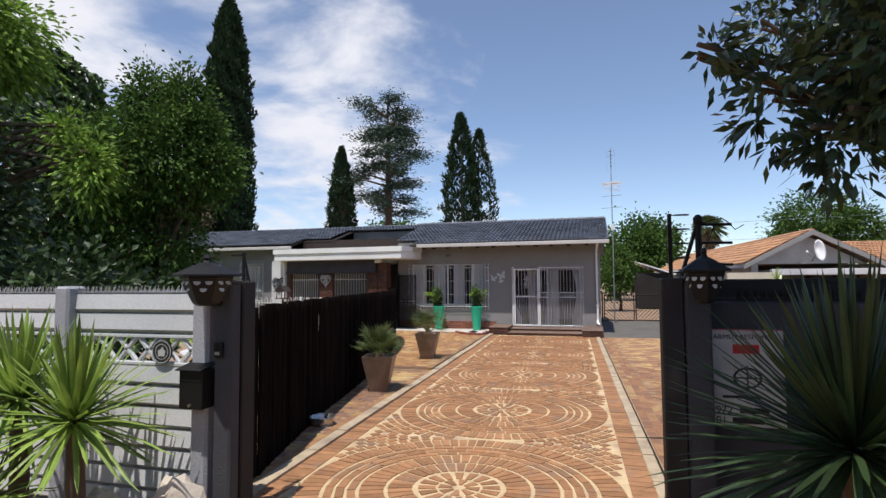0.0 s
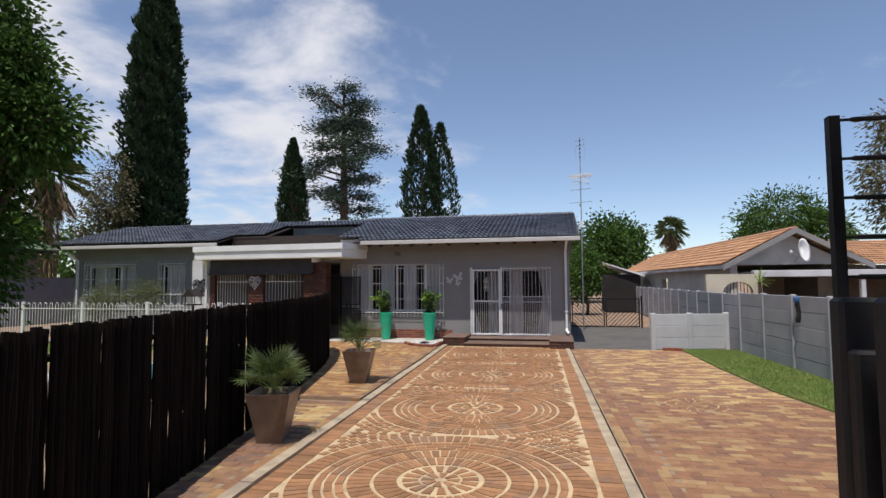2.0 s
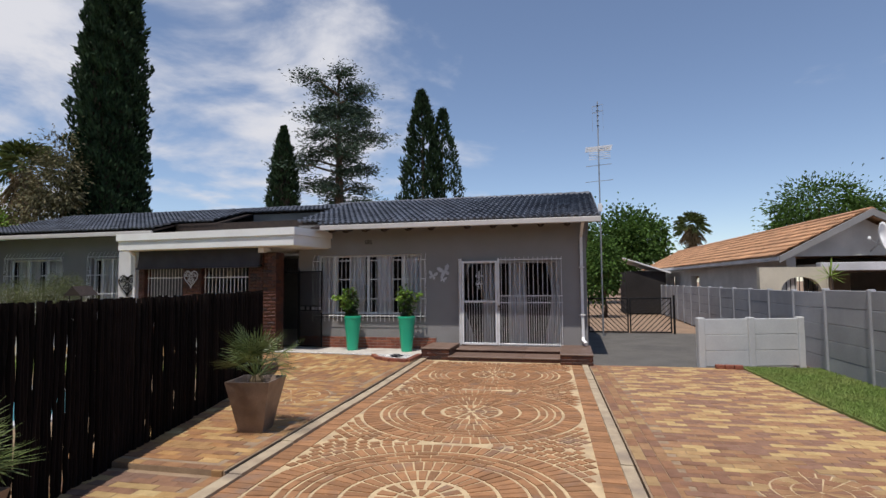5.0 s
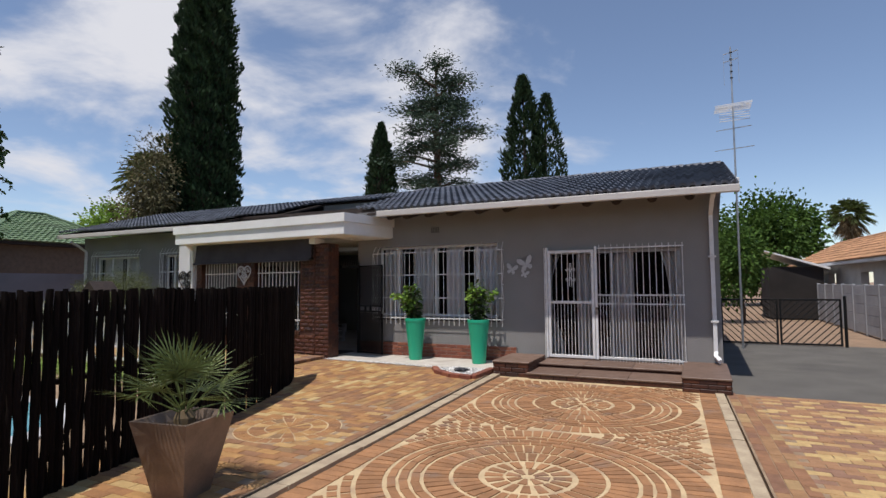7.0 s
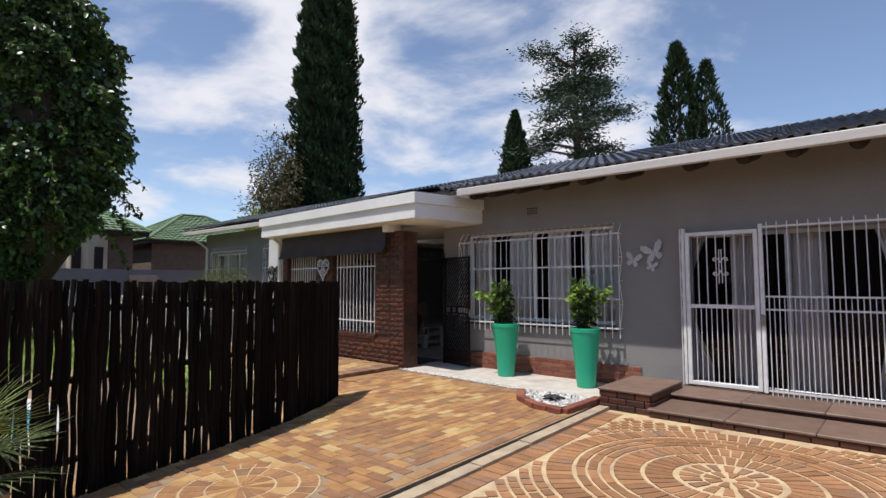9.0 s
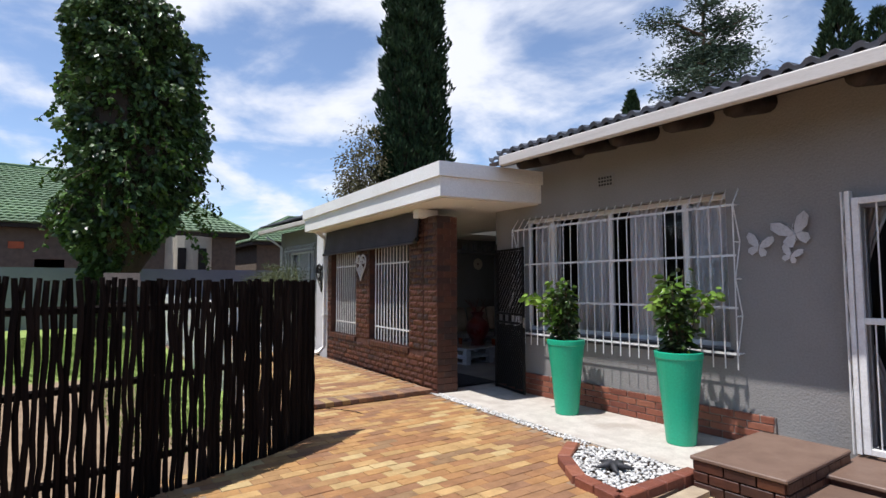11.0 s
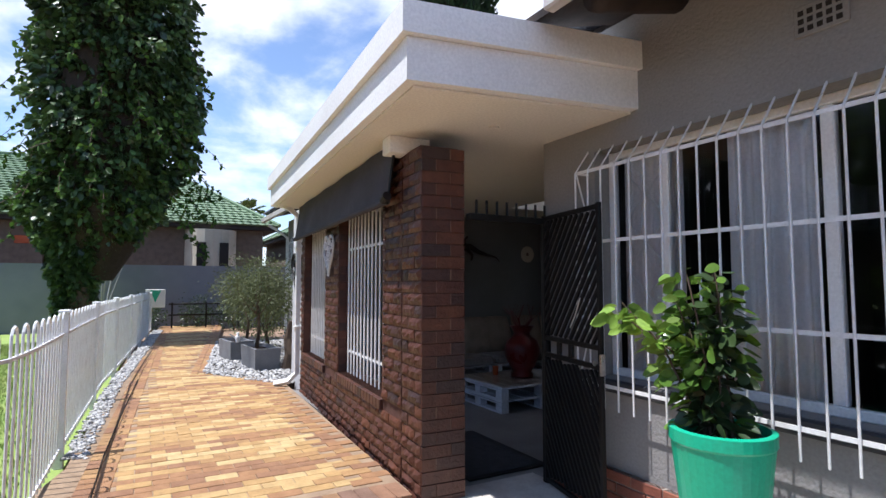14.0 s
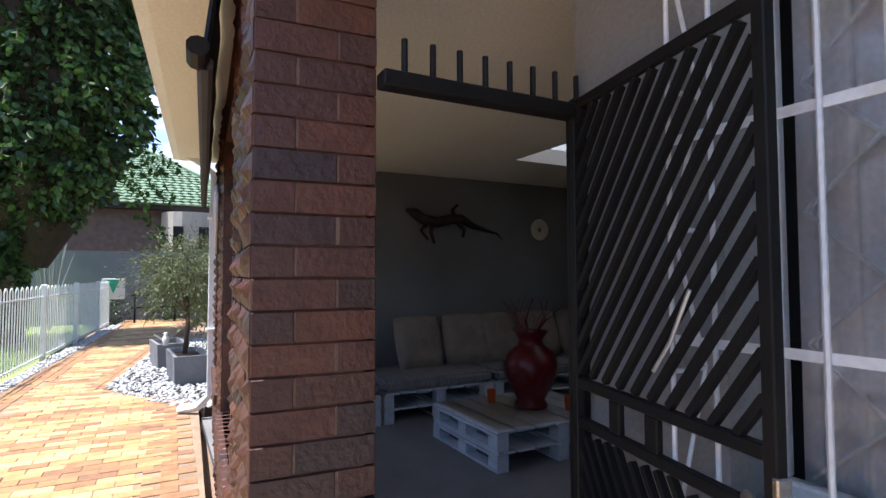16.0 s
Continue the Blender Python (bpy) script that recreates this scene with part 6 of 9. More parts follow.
def pebbles(name, poly, z, n, size, seed, label, mat):
    g = random.Random(seed)
    xs, ys = [p[0] for p in poly], [p[1] for p in poly]
    mb = Mesh()
    made = 0
    tries = 0
    while made < n and tries < n * 8:
        tries += 1
        x, y = g.uniform(min(xs), max(xs)), g.uniform(min(ys), max(ys))
        inside, j = False, len(poly) - 1
        for i in range(len(poly)):
            if (poly[i][1] > y) != (poly[j][1] > y) and x < (poly[j][0] - poly[i][0]) * (y - poly[i][1]) / (poly[j][1] - poly[i][1]) + poly[i][0]:
                inside = not inside
            j = i
        if not inside:
            continue
        s = size * g.uniform(0.6, 1.3)
        m = pose(x, y, z + s * 0.3, g.uniform(-20, 20), g.uniform(-20, 20), g.uniform(0, 360))
        a, b, c = s, s * g.uniform(0.6, 0.9), s * g.uniform(0.4, 0.65)
        mb.add([(a, 0, 0), (0.4 * a, b, 0.1 * c), (-a, 0.2 * b, 0), (-0.3 * a, -b, 0), (0.1 * a, 0, c), (0, 0, -c), (-0.45 * a, 0.5 * b, 0.75 * c), (0.5 * a, -0.5 * b, 0.7 * c)],
               [(0, 1, 4), (1, 6, 4), (1, 2, 6), (2, 3, 6), (3, 4, 6), (3, 7, 4), (0, 4, 7), (0, 7, 3), (1, 0, 5), (2, 1, 5), (3, 2, 5), (0, 3, 5)], m)
        made += 1
    return tagged(mb.part(name, mat, smooth=True), label, "pebbles", kind="stuff")
pebbles("pebbles", [(-4.47, 17.76), (-4.27, 17.41), (-3.9, 17.16), (-3.58, 17.12), (-3.56, 17.92), (-4.2, 17.96)], 0.075, 900, 0.020, 3, "white rounded pebbles in the bed", M["pebble"])
pebbles("pebbles", [(-7.3, 18.06), (-4.5, 17.86), (-4.5, 17.97), (-7.3, 18.2)], 0.055, 700, 0.016, 4, "white pebbles along the edge of the slab", M["pebble"])

sf = thing("starfish_ornament", pose(-3.90, 17.48, 0.10, 0, 0, 20), "dark metal starfish lying on the white pebbles", "ornament")
mb = Mesh()
for k in range(5):
    a = 2 * math.pi * k / 5
    mb.tube([(0, 0, 0.02), (0.06 * math.cos(a), 0.06 * math.sin(a), 0.022), (0.15 * math.cos(a + 0.15), 0.15 * math.sin(a + 0.15), 0.008)], [0.035, 0.028, 0.008], 6)
mb.part("body", M["slate"], sf, smooth=True)

# windows of the west part
for i, (a, b, c, d) in enumerate(LWINS):
    steel_window("window_%d" % (i + 2), a, b, c, d, 19.86, (a + (b - a) * 0.33, a + (b - a) * 0.67), "white steel window behind burglar bars")
    curtain("curtain", pose(a + 0.05, 20.05, 0.9), (b - a) * 0.42, 1.6, "pale curtain hanging behind the west window", M["curtain"], 0.09, 0.03, 40 + i)
    curtain("curtain", pose(a + (b - a) * 0.56, 20.05, 0.9), (b - a) * 0.40, 1.6, "pale curtain hanging behind the west window", M["curtain"], 0.09, 0.03, 50 + i)
    window_bars("burglar_bars", a - 0.05, b + 0.05, c - 0.05, d + 0.05, 19.75, 0.10, "white steel burglar bars over the west window", 0.14, 0.1)

# ---- porch brick wall with barred openings ----
YW0, YW1 = 18.12, 18.34
PW = [(-11.25, -9.98, 0.60, 2.30), (-9.42, -7.98, 0.60, 2.30)]
bw_ = structure(thing("porch_wall", ASKEW, "dark red rough face-brick porch wall with two openings", "wall"), "", "")
core = wall_mesh("x", YW0 + 0.007, YW1 - 0.007, -11.44, -7.57, 0.0, 2.60, PW)
core.part("mortar_core", M["mortar"], bw_)
Mesh().box((-7.555, YW0 + 0.007, 0.0), (-7.203, 18.42, 2.46)).part("mortar_pillar", M["mortar"], bw_)
BR = {}
near_bricks = [0]
CH = 0.0845
rb = random.Random(2)
far_bricks = Mesh()
def rock_face(w, d, h):
    """A brick with a split, lumpy front face."""
    nx, nz = max(2, int(w / 0.035)), 3
    off = Vector((rb.uniform(0, 90), 0, rb.uniform(0, 90)))
    v, f = [], []
    for k in range(nz + 1):
        for i in range(nx + 1):
            x, z = 0.003 + (w - 0.006) * i / nx, 0.003 + (h - 0.006) * k / nz
            edge = i in (0, nx) or k in (0, nz)
            y = 0.004 if edge else -0.002 - 0.032 * abs(noise.noise(Vector((x * 22, 0, z * 22)) + off))
            v.append((x, y, z))
    for k in range(nz):
        for i in range(nx):
            a = k * (nx + 1) + i
            f.append((a, a + 1, a + nx + 2, a + nx + 1))
    c = len(v)
    v += [(0.003, d, 0.003), (w - 0.003, d, 0.003), (w - 0.003, d, h - 0.003), (0.003, d, h - 0.003)]
    n0, n1, n2, n3 = 0, nx, (nz + 1) * (nx + 1) - 1, nz * (nx + 1)
    f += [tuple([c, c + 1] + [i for i in range(nx, -1, -1)]), tuple([n3 + i for i in range(nx + 1)] + [c + 2, c + 3]),
          tuple([c] + [k * (nx + 1) for k in range(nz + 1)] + [c + 3])[::-1], tuple([c + 1, c + 2] + [k * (nx + 1) + nx for k in range(nz, -1, -1)])[::-1]]
    return v, f


def brick_at(m, w, d, h, near, rough=False):
    w = round(w, 3)
    key = (w, d)
    if key not in BR:
        one = Mesh().box((0.0025, 0.0, 0.0025), (w - 0.0025, d, h - 0.0025), 0.002)
        BR[key] = (one, one.data("brick", M["brick"]))
    if rough:
        vs_, fs_ = rock_face(w, d, h)
        mb_ = Mesh(); mb_.v, mb_.f = vs_, fs_
        if near and near_bricks[0] < 300:
            o = new("brick", mb_.data("brick", M["brick"])); o.parent = bw_; o.matrix_local = m
            near_bricks[0] += 1
        else:
            far_bricks.add(vs_, fs_, m)
        return
    if near and near_bricks[0] < 300:
        o = new("brick", BR[key][1]); o.parent = bw_; o.matrix_local = m
        near_bricks[0] += 1
    else:
        far_bricks.add(BR[key][0].v, BR[key][0].f, m)
# pillar: four faces, one and a half bricks wide
for k in range(29):
    z = 0.01 + k * CH
    alt = k % 2
    j = lambda: rb.uniform(-0.003, 0.003)
    for face, L in (("s", 0.36), ("e", 0.33)):
        cut = (0.24 if alt else 0.12) if face == "s" else (0.11 if alt else 0.22)
        for a, b in ((0, cut), (cut, L)):
            m = pose(-7.56 + a, YW0 - 0.004 + j(), z) if face == "s" else pose(-7.196 + j(), YW0 + a, z, 0, 0, 90)
            brick_at(m, b - a, 0.06, CH, True, face == "s")
    cut = 0.11 if alt else 0.22
    Mesh().box((-7.215, YW0 + cut - 0.006, z + 0.005), (-7.1985, YW0 + cut + 0.006, z + CH - 0.006)).part("perpend_joint", M["perpend"], bw_)
    brick_at(pose(-7.564, YW0 + 0.33, z, 0, 0, -90), 0.24, 0.05, CH, False)
    for a, b in ((0, 0.12), (0.12, 0.36)):
        brick_at(pose(-7.20 - a, 18.426, z, 0, 0, 180), b - a, 0.05, CH, False)
# wall courses, cut at the openings
def course(x0, x1, z, y, off, near):
    u = x0 - off
    while u < x1 - 1e-6:
        a, b = max(u, x0), min(u + 0.232, x1)
        if b - a > 0.03:
            brick_at(pose(a, y - 0.004 + rb.uniform(-0.003, 0.004), z), b - a, 0.05, CH, near and a > -9.0, True)
        u += 0.232
for k in range(30):
    z = 0.01 + k * CH
    off = 0.116 if k % 2 else 0.0
    if z + CH <= 0.56:
        course(-11.44, -7.57, z, YW0, off, True)
    elif z > 0.52:
        for a, b in ((-11.44, -11.25), (-9.98, -9.42), (-7.98, -7.57)):
            if z < 2.5:
                course(a, b, z, YW0, off, True)
                if b < -7.9:
                    brick_at(pose(b + 0.002, YW0 + 0.01, z, 0, 0, 90), 0.22, 0.05, CH, False)
                if a > -11.4:
                    brick_at(pose(a - 0.002, YW1 - 0.01, z, 0, 0, -90), 0.22, 0.05, CH, False)
if far_bricks.v:
    tagged(far_bricks.part("bricks", M["brick"], bw_), kind="stuff")
for a, b, c, d in PW:
    x = a
    while x < b - 0.03:
        Mesh().box((x + 0.004, YW0 - 0.03, c - 0.085), (min(x + 0.085, b) - 0.004, YW1 - 0.02, c), 0.006).part("sill_brick", M["brick"], bw_)
        x += 0.085
    pb = thing("burglar_bars", ASKEW, "white upright steel bars in the porch opening", "burglar bars", "bars in the porch openings")
    n = 13
    for i in range(n):
        xx = a + 0.05 + (b - a - 0.10) * i / (n - 1)
        Mesh().tube([(xx, YW0 + 0.10, c), (xx, YW0 + 0.10, d)], 0.0095, 6).part("bar", M["white_metal"], pb)
    for z in (c + 0.22, c + 1.27):
        Mesh().box((a, YW0 + 0.107, z - 0.012), (b, YW0 + 0.115, z + 0.012)).part("cross_bar", M["white_metal"], pb)
# white block on top of the pillar
Mesh().box((-7.62, 17.98, 2.46), (-7.46, 18.30, 2.585), 0.006).part("bearing_block", M["white"], bw_, "white painted bearing block")
Mesh().box((-7.56, 18.12, 2.455), (-7.22, 18.41, 2.47), 0.004).part("pillar_top", M["mortar"], bw_)

# roll-down blind
aw = thing("roll_down_blind", ASKEW, "dark charcoal canvas blind hanging under the porch fascia", "blind")
mb = Mesh()
n = 30
for k in range(5):
    t = k / 4
    for i in range(n + 1):
        x = -11.38 + (11.38 - 7.60) * i / n
        mb.v.append((x, 18.06 - 0.05 * t + 0.008 * math.sin(i * 0.9 + k), 2.57 - 0.44 * t))
for k in range(4):
    for i in range(n):
        a = k * (n + 1) + i
        mb.f.append((a, a + n + 1, a + n + 2, a + 1))
mb.part("canvas", M["dark_curtain"], aw)
Mesh().tube([(-11.40, 18.005, 2.12), (-7.58, 18.005, 2.12)], 0.026, 8).part("bottom_bar", M["dark_curtain"], aw)
Mesh().tube([(-7.585, 18.0, 2.10), (-7.56, 18.01, 2.18), (-7.555, 18.03, 2.35), (-7.56, 18.06, 2.56)], 0.012, 6).part("strap", M["black"], aw)
Mesh().tube([(-7.60, 17.985, 2.13), (-7.52, 17.985, 2.15)], 0.035, 10).part("end_cap", M["black"], aw)


def heart(m, s, mat, label):
    """A fretwork heart of bent wire with scrolls inside."""
    top = thing("heart_ornament", m, label, "wall ornament")
    outline = [(16 * math.sin(t) ** 3 / 16, (13 * math.cos(t) - 5 * math.cos(2 * t) - 2 * math.cos(3 * t) - math.cos(4 * t)) / 16) for t in np.linspace(0, 2 * math.pi, 33)]
    mb = Mesh(); mb.tube([(x * s, 0, y * s * 1.15) for x, y in outline], s * 0.06, 6); mb.part("rim", mat, top)
    for i, (cx, cz, rr) in enumerate(((-0.45, 0.35, 0.34), (0.45, 0.35, 0.34), (0.0, 0.05, 0.28), (-0.28, -0.2, 0.22), (0.28, -0.2, 0.22), (0.0, -0.5, 0.24), (0, 0.45, 0.18), (-0.7, 0.25, 0.16), (0.7, 0.25, 0.16), (0.0, -0.82, 0.13))):
        pts = [((cx + rr * (1 - k / 20) * math.cos(k * 0.55 + i)) * s, 0, (cz + rr * (1 - k / 20) * math.sin(k * 0.55 + i)) * s * 1.15) for k in range(17)]
        mb = Mesh(); mb.tube(pts, s * 0.045, 5); mb.part("scroll", mat, top)
    return top
heart(ASKEW @ pose(-9.70, 18.08, 1.86), 0.21, M["wall_light"], "pale wire fretwork heart hung on the porch wall")
heart(pose(-11.80, 18.41, 1.72), 0.27, M["black"], "dark wire fretwork heart on the pale pier")

# ---- porch gate ----
pg = thing("porch_gate", pose(0, 0, 0), "black steel porch gate standing open, with diagonal bars", "gate")
Mesh().box((-7.13, 18.43, 1.955), (-7.07, 19.15, 2.00), 0.004).part("head_rail", M["black"], pg)
for i in range(8):
    y = 18.50 + i * 0.087
    Mesh().tube([(-7.10, y, 1.99), (-7.10, y, 2.10)], 0.009, 6).part("spike", M["black"], pg)
Mesh().box((-7.145, 19.10, 0.05), (-7.09, 19.147, 2.0), 0.004).part("gate_post", M["black"], pg)
hinge, free = Vector((-7.11, 19.10, 0)), Vector((-6.37, 18.94, 0))
LW = (free - hinge).length
leaf = Mesh()
z0, z1, zm = 0.08, 2.02, 0.98
for a, b in ((0, 0.032), (LW - 0.032, LW)):
    leaf.box((a, -0.014, z0), (b, 0.014, z1), 0.003)
for z in (z0, z1 - 0.04, zm, zm + 0.12):
    leaf.box((0.032, -0.012, z), (LW - 0.032, 0.012, z + 0.032), 0.003)
for x in (0.20, 0.36):
    leaf.box((x, -0.010, zm + 0.032), (x + 0.05, 0.010, zm + 0.12), 0.003)
lo = leaf.part("gate_leaf", M["black"], pg)
lo.matrix_local = Matrix.Translation(hinge) @ pose(0, 0, 0, 0, 0, math.degrees(math.atan2(free.y - hinge.y, free.x - hinge.x)))
def slanted(z_lo, z_hi, slope_, step, rad):
    """Parallel slanted flats clipped to the panel between the stiles."""
    a0, a1 = 0.032, LW - 0.032
    c = z_lo - abs(slope_) * (a1 - a0)
    while c < z_hi + abs(slope_) * (a1 - a0):
        f = (lambda x: c + slope_ * (x - a0)) if slope_ > 0 else (lambda x: c + slope_ * (x - a1))
        xs = [a0 + (a1 - a0) * i / 40 for i in range(41)]
        ins = [x for x in xs if z_lo <= f(x) <= z_hi]
        if len(ins) > 2:
            Mesh().tube([(ins[0], 0, f(ins[0])), (ins[-1], 0, f(ins[-1]))], rad, 4).part("bar", M["black"], lo)
        c += step
slanted(zm + 0.152, z1 - 0.032, 1.25, 0.088, 0.0135)
slanted(z0 + 0.032, zm, -1.6, 0.090, 0.013)
Mesh().tube([(0.43, -0.03, 1.22), (0.50, -0.035, 1.30), (0.56, -0.03, 1.42)], 0.005, 6).part("handle", M["galv"], lo, "bright steel pull handle")
Mesh().box((LW - 0.010, -0.018, 0.95), (LW + 0.005, 0.018, 1.08), 0.003).part("lock_plate", M["silver"], lo, "worn steel lock plate")
mb = Mesh(); mb.lathe([(0.0, 0), (0.018, 0), (0.017, 0.006), (0.0, 0.008)], 14, pose(LW - 0.06, -0.018, 1.02, 90, 0, 0)); mb.part("keyhole", M["silver"], lo)

# ---- porch room ----
def pallet(m, w, l, label, cat="pallet", layers=2):
    top = thing("pallet", m, label, cat)
    for q in range(layers):
        z = q * 0.145
        n = 7
        for i in range(n):
            y = l * i / n
            Mesh().box((0, y + 0.008, z + 0.122), (w, y + l / n - 0.008, z + 0.142), 0.004).part("deck_board", M["pallet"], top)
        for y in (0, l / 2 - 0.05, l - 0.10):
            Mesh().box((0, y, z), (w, y + 0.10, z + 0.02), 0.003).part("base_board", M["pallet"], top)
            for x in (0, w / 2 - 0.06, w - 0.12):
                Mesh().box((x, y, z + 0.02), (x + 0.12, y + 0.10, z + 0.10), 0.004).part("block", M["pallet"], top)
            Mesh().box((0, y, z + 0.10), (w, y + 0.10, z + 0.121), 0.003).part("stringer", M["pallet"], top)
    return top
pallet(pose(-9.99, 20.03, 0.055), 1.0, 1.2, "white painted stacked-pallet coffee table on the porch floor", "coffee table")
sheet = thing("table_glass", pose(-9.96, 20.06, 0.342), "clear glass sheet on the pallet table", "glass top")
o = Mesh().add([(0, 0, 0.008), (0.95, 0, 0.008), (0.95, 1.14, 0.008), (0, 1.14, 0.008)], [(0, 1, 2, 3)]).part("sheet", M["glass"], sheet)
for i, y in enumerate((18.55, 19.78, 21.01, 22.24)):
    pallet(pose(-11.36, y, 0.055), 0.86, 1.2, "white painted stacked-pallet bench against the porch wall", "bench")
    mt = thing("seat_mattress", pose(-11.34, y + 0.01, 0.345), "striped seat mattress on the pallet bench", "cushion")
    bm = bmesh.new(); bmesh.ops.create_cube(bm, size=1.0)
    bmesh.ops.scale(bm, vec=(0.84, 1.18, 0.11), verts=bm.verts); bmesh.ops.translate(bm, vec=(0.42, 0.59, 0.055), verts=bm.verts)
    bmesh.ops.bevel(bm, geom=bm.edges[:], offset=0.03, segments=3, affect="EDGES")
    me = bpy.data.meshes.new("pad"); bm.to_mesh(me); bm.free(); me.materials.append(M["mattress"])
    ob = new("pad", me); ob.parent = mt
def pillow(m, label):
    top = thing("back_cushion", m, label, "cushion", "cushions on the pallet bench")
    bm = bmesh.new(); bmesh.ops.create_grid(bm, x_segments=10, y_segments=10, size=0.29)
    vs = list(bm.verts)
    mb = Mesh()
    for s in (1, -1):
        k = len(mb.v)
        for v in vs:
            u, w = v.co.x / 0.29, v.co.y / 0.29
            th = 0.085 * ((1 - u ** 4) * (1 - w ** 4)) ** 0.5 - 0.02 * math.exp(-8 * (u * u + w * w))
            mb.v.append((s * max(th, 0), v.co.x * (1 - 0.06 * w * w), v.co.y * (1 - 0.06 * u * u)))
        for f in bm.faces:
            q = [x.index + k for x in f.verts]
            mb.f.append(tuple(q if s > 0 else q[::-1]))
    bm.free()
    mb.part("pad", M["cushion"], top, smooth=True)
    Mesh().lathe([(0, 0), (0.018, 0), (0.012, 0.01), (0, 0.012)], 8, pose(0.062, 0, 0, 0, 90, 0)).part("button", M["cushion"], top)
    return top
for y, t in ((20.42, 6), (21.02, -4), (21.45, 5), (22.05, 0), (22.66, -6), (19.5, 3)):
    pillow(pose(-11.12, y, 0.72, 0, -18, t), "beige buttoned back cushion leaning on the wall")
vs_ = thing("vase", pose(-9.46, 20.68, 0.352) @ Matrix.Diagonal((1.32, 1.32, 1.08, 1)), "tall oxblood red ribbed vase on the pallet table", "vase")
mb = Mesh(); mb.lathe([(0.0, 0), (0.10, 0), (0.105, 0.02), (0.085, 0.06), (0.12, 0.13), (0.165, 0.25), (0.17, 0.33), (0.14, 0.42), (0.085, 0.47), (0.075, 0.51), (0.11, 0.575), (0.12, 0.585), (0.10, 0.58), (0.06, 0.51), (0.0, 0.5)], 28)
mb.part("body", M["red"], vs_, smooth=True)
rr = random.Random(4)
for k in range(26):
    a, e = rr.uniform(0, 6.28), rr.uniform(0.9, 1.5)
    Mesh().tube([(0, 0, 0.5), (0.12 * math.cos(a) * math.cos(e), 0.12 * math.sin(a), 0.66), (0.34 * math.cos(a) * math.cos(e) * 1.5, 0.3 * math.sin(a) * math.cos(e) * 1.6, 0.5 + 0.34 * math.sin(e))], [0.003, 0.002, 0.0015], 4).part("reed", M["red"], vs_, "dark red dried reed")
for x, y in ((-9.73, 20.46), (-9.22, 20.88)):
    gl = thing("tumbler", pose(x, y, 0.352), "small orange glass tumbler on the table", "glass", "tumblers on the table")
    mb = Mesh(); mb.lathe([(0, 0), (0.032, 0), (0.04, 0.11), (0.036, 0.11), (0.029, 0.01), (0, 0.01)], 14); mb.part("cup", M["orange"], gl)
# lizard on the wall
lz = thing("lizard_ornament", pose(-11.355, 20.98, 2.05, 0, 0, 0), "dark brown metal lizard hung on the grey wall", "wall ornament")
mb = Mesh()
mb.tube([(0.03, -0.62, 0.13), (0.04, -0.52, 0.10), (0.05, -0.42, 0.03), (0.06, -0.25, 0.0), (0.06, -0.08, 0.04), (0.05, 0.08, 0.06), (0.04, 0.25, -0.02), (0.03, 0.45, -0.07), (0.03, 0.60, -0.10), (0.02, 0.68, -0.17)],
        [0.02, 0.055, 0.06, 0.065, 0.06, 0.05, 0.035, 0.022, 0.013, 0.005], 8)
for y0, dy, dz in ((-0.35, -0.10, -0.20), (-0.30, 0.02, 0.0), (-0.30, -0.02, -0.24), (0.02, -0.06, 0.22), (0.04, 0.08, -0.16)):
    mb.tube([(0.05, y0, 0.0), (0.06, y0 + dy, dz * 0.6 + 0.02), (0.04, y0 + dy * 0.4 + 0.04, dz)], [0.03, 0.022, 0.018], 6)
mb.part("body", M["rafter"], lz, smooth=True)
ck = thing("wall_plate", pose(-11.36, 22.25, 2.02, 0, 90, 0), "round pale wall plate with a small dark centre", "wall plate")
Mesh().lathe([(0, 0), (0.13, 0), (0.14, 0.012), (0.12, 0.018), (0.05, 0.012), (0, 0.012)], 26).part("rim", M["cream_wall"], ck)
Mesh().lathe([(0, 0.012), (0.03, 0.012), (0.02, 0.02), (0, 0.021)], 12).part("centre", M["rust"], ck)
dm = thing("door_mat", pose(-8.55, 18.62, 0.056), "dark rubber-edged door mat inside the porch", "mat")
Mesh().box((0, 0, 0), (1.15, 0.75, 0.012), 0.004).part("border", M["black"], dm)
Mesh().box((0.05, 0.05, 0.0125), (1.10, 0.70, 0.017), 0.002).part("mat_surface", M["mat"], dm)
dl = thing("ceiling_light", pose(-6.95, 18.55, 2.575), "small round downlight in the porch ceiling", "lamp")
Mesh().lathe([(0.0, 0.0), (0.035, 0.0), (0.035, 0.012), (0.0, 0.012)], 18).part("rim", M["soffit"], dl)
sk = structure(thing("skylight", pose(0, 0, 2.77), "translucent white roof sheet over the porch opening", "skylight"), "", "")
MT = bpy.data.materials.new("translucent_roof_sheet")
MT.use_nodes = True
_n, _l = MT.node_tree.nodes, MT.node_tree.links
_t = _n.new("ShaderNodeBsdfTranslucent"); _t.inputs[0].default_value = (0.42, 0.43, 0.44, 1)
_l.new(_t.outputs[0], _n["Material Output"].inputs["Surface"])
Mesh().box((-10.35, 20.95, 0.0), (-7.15, 22.4, 0.004)).part("sheet", MT, sk)

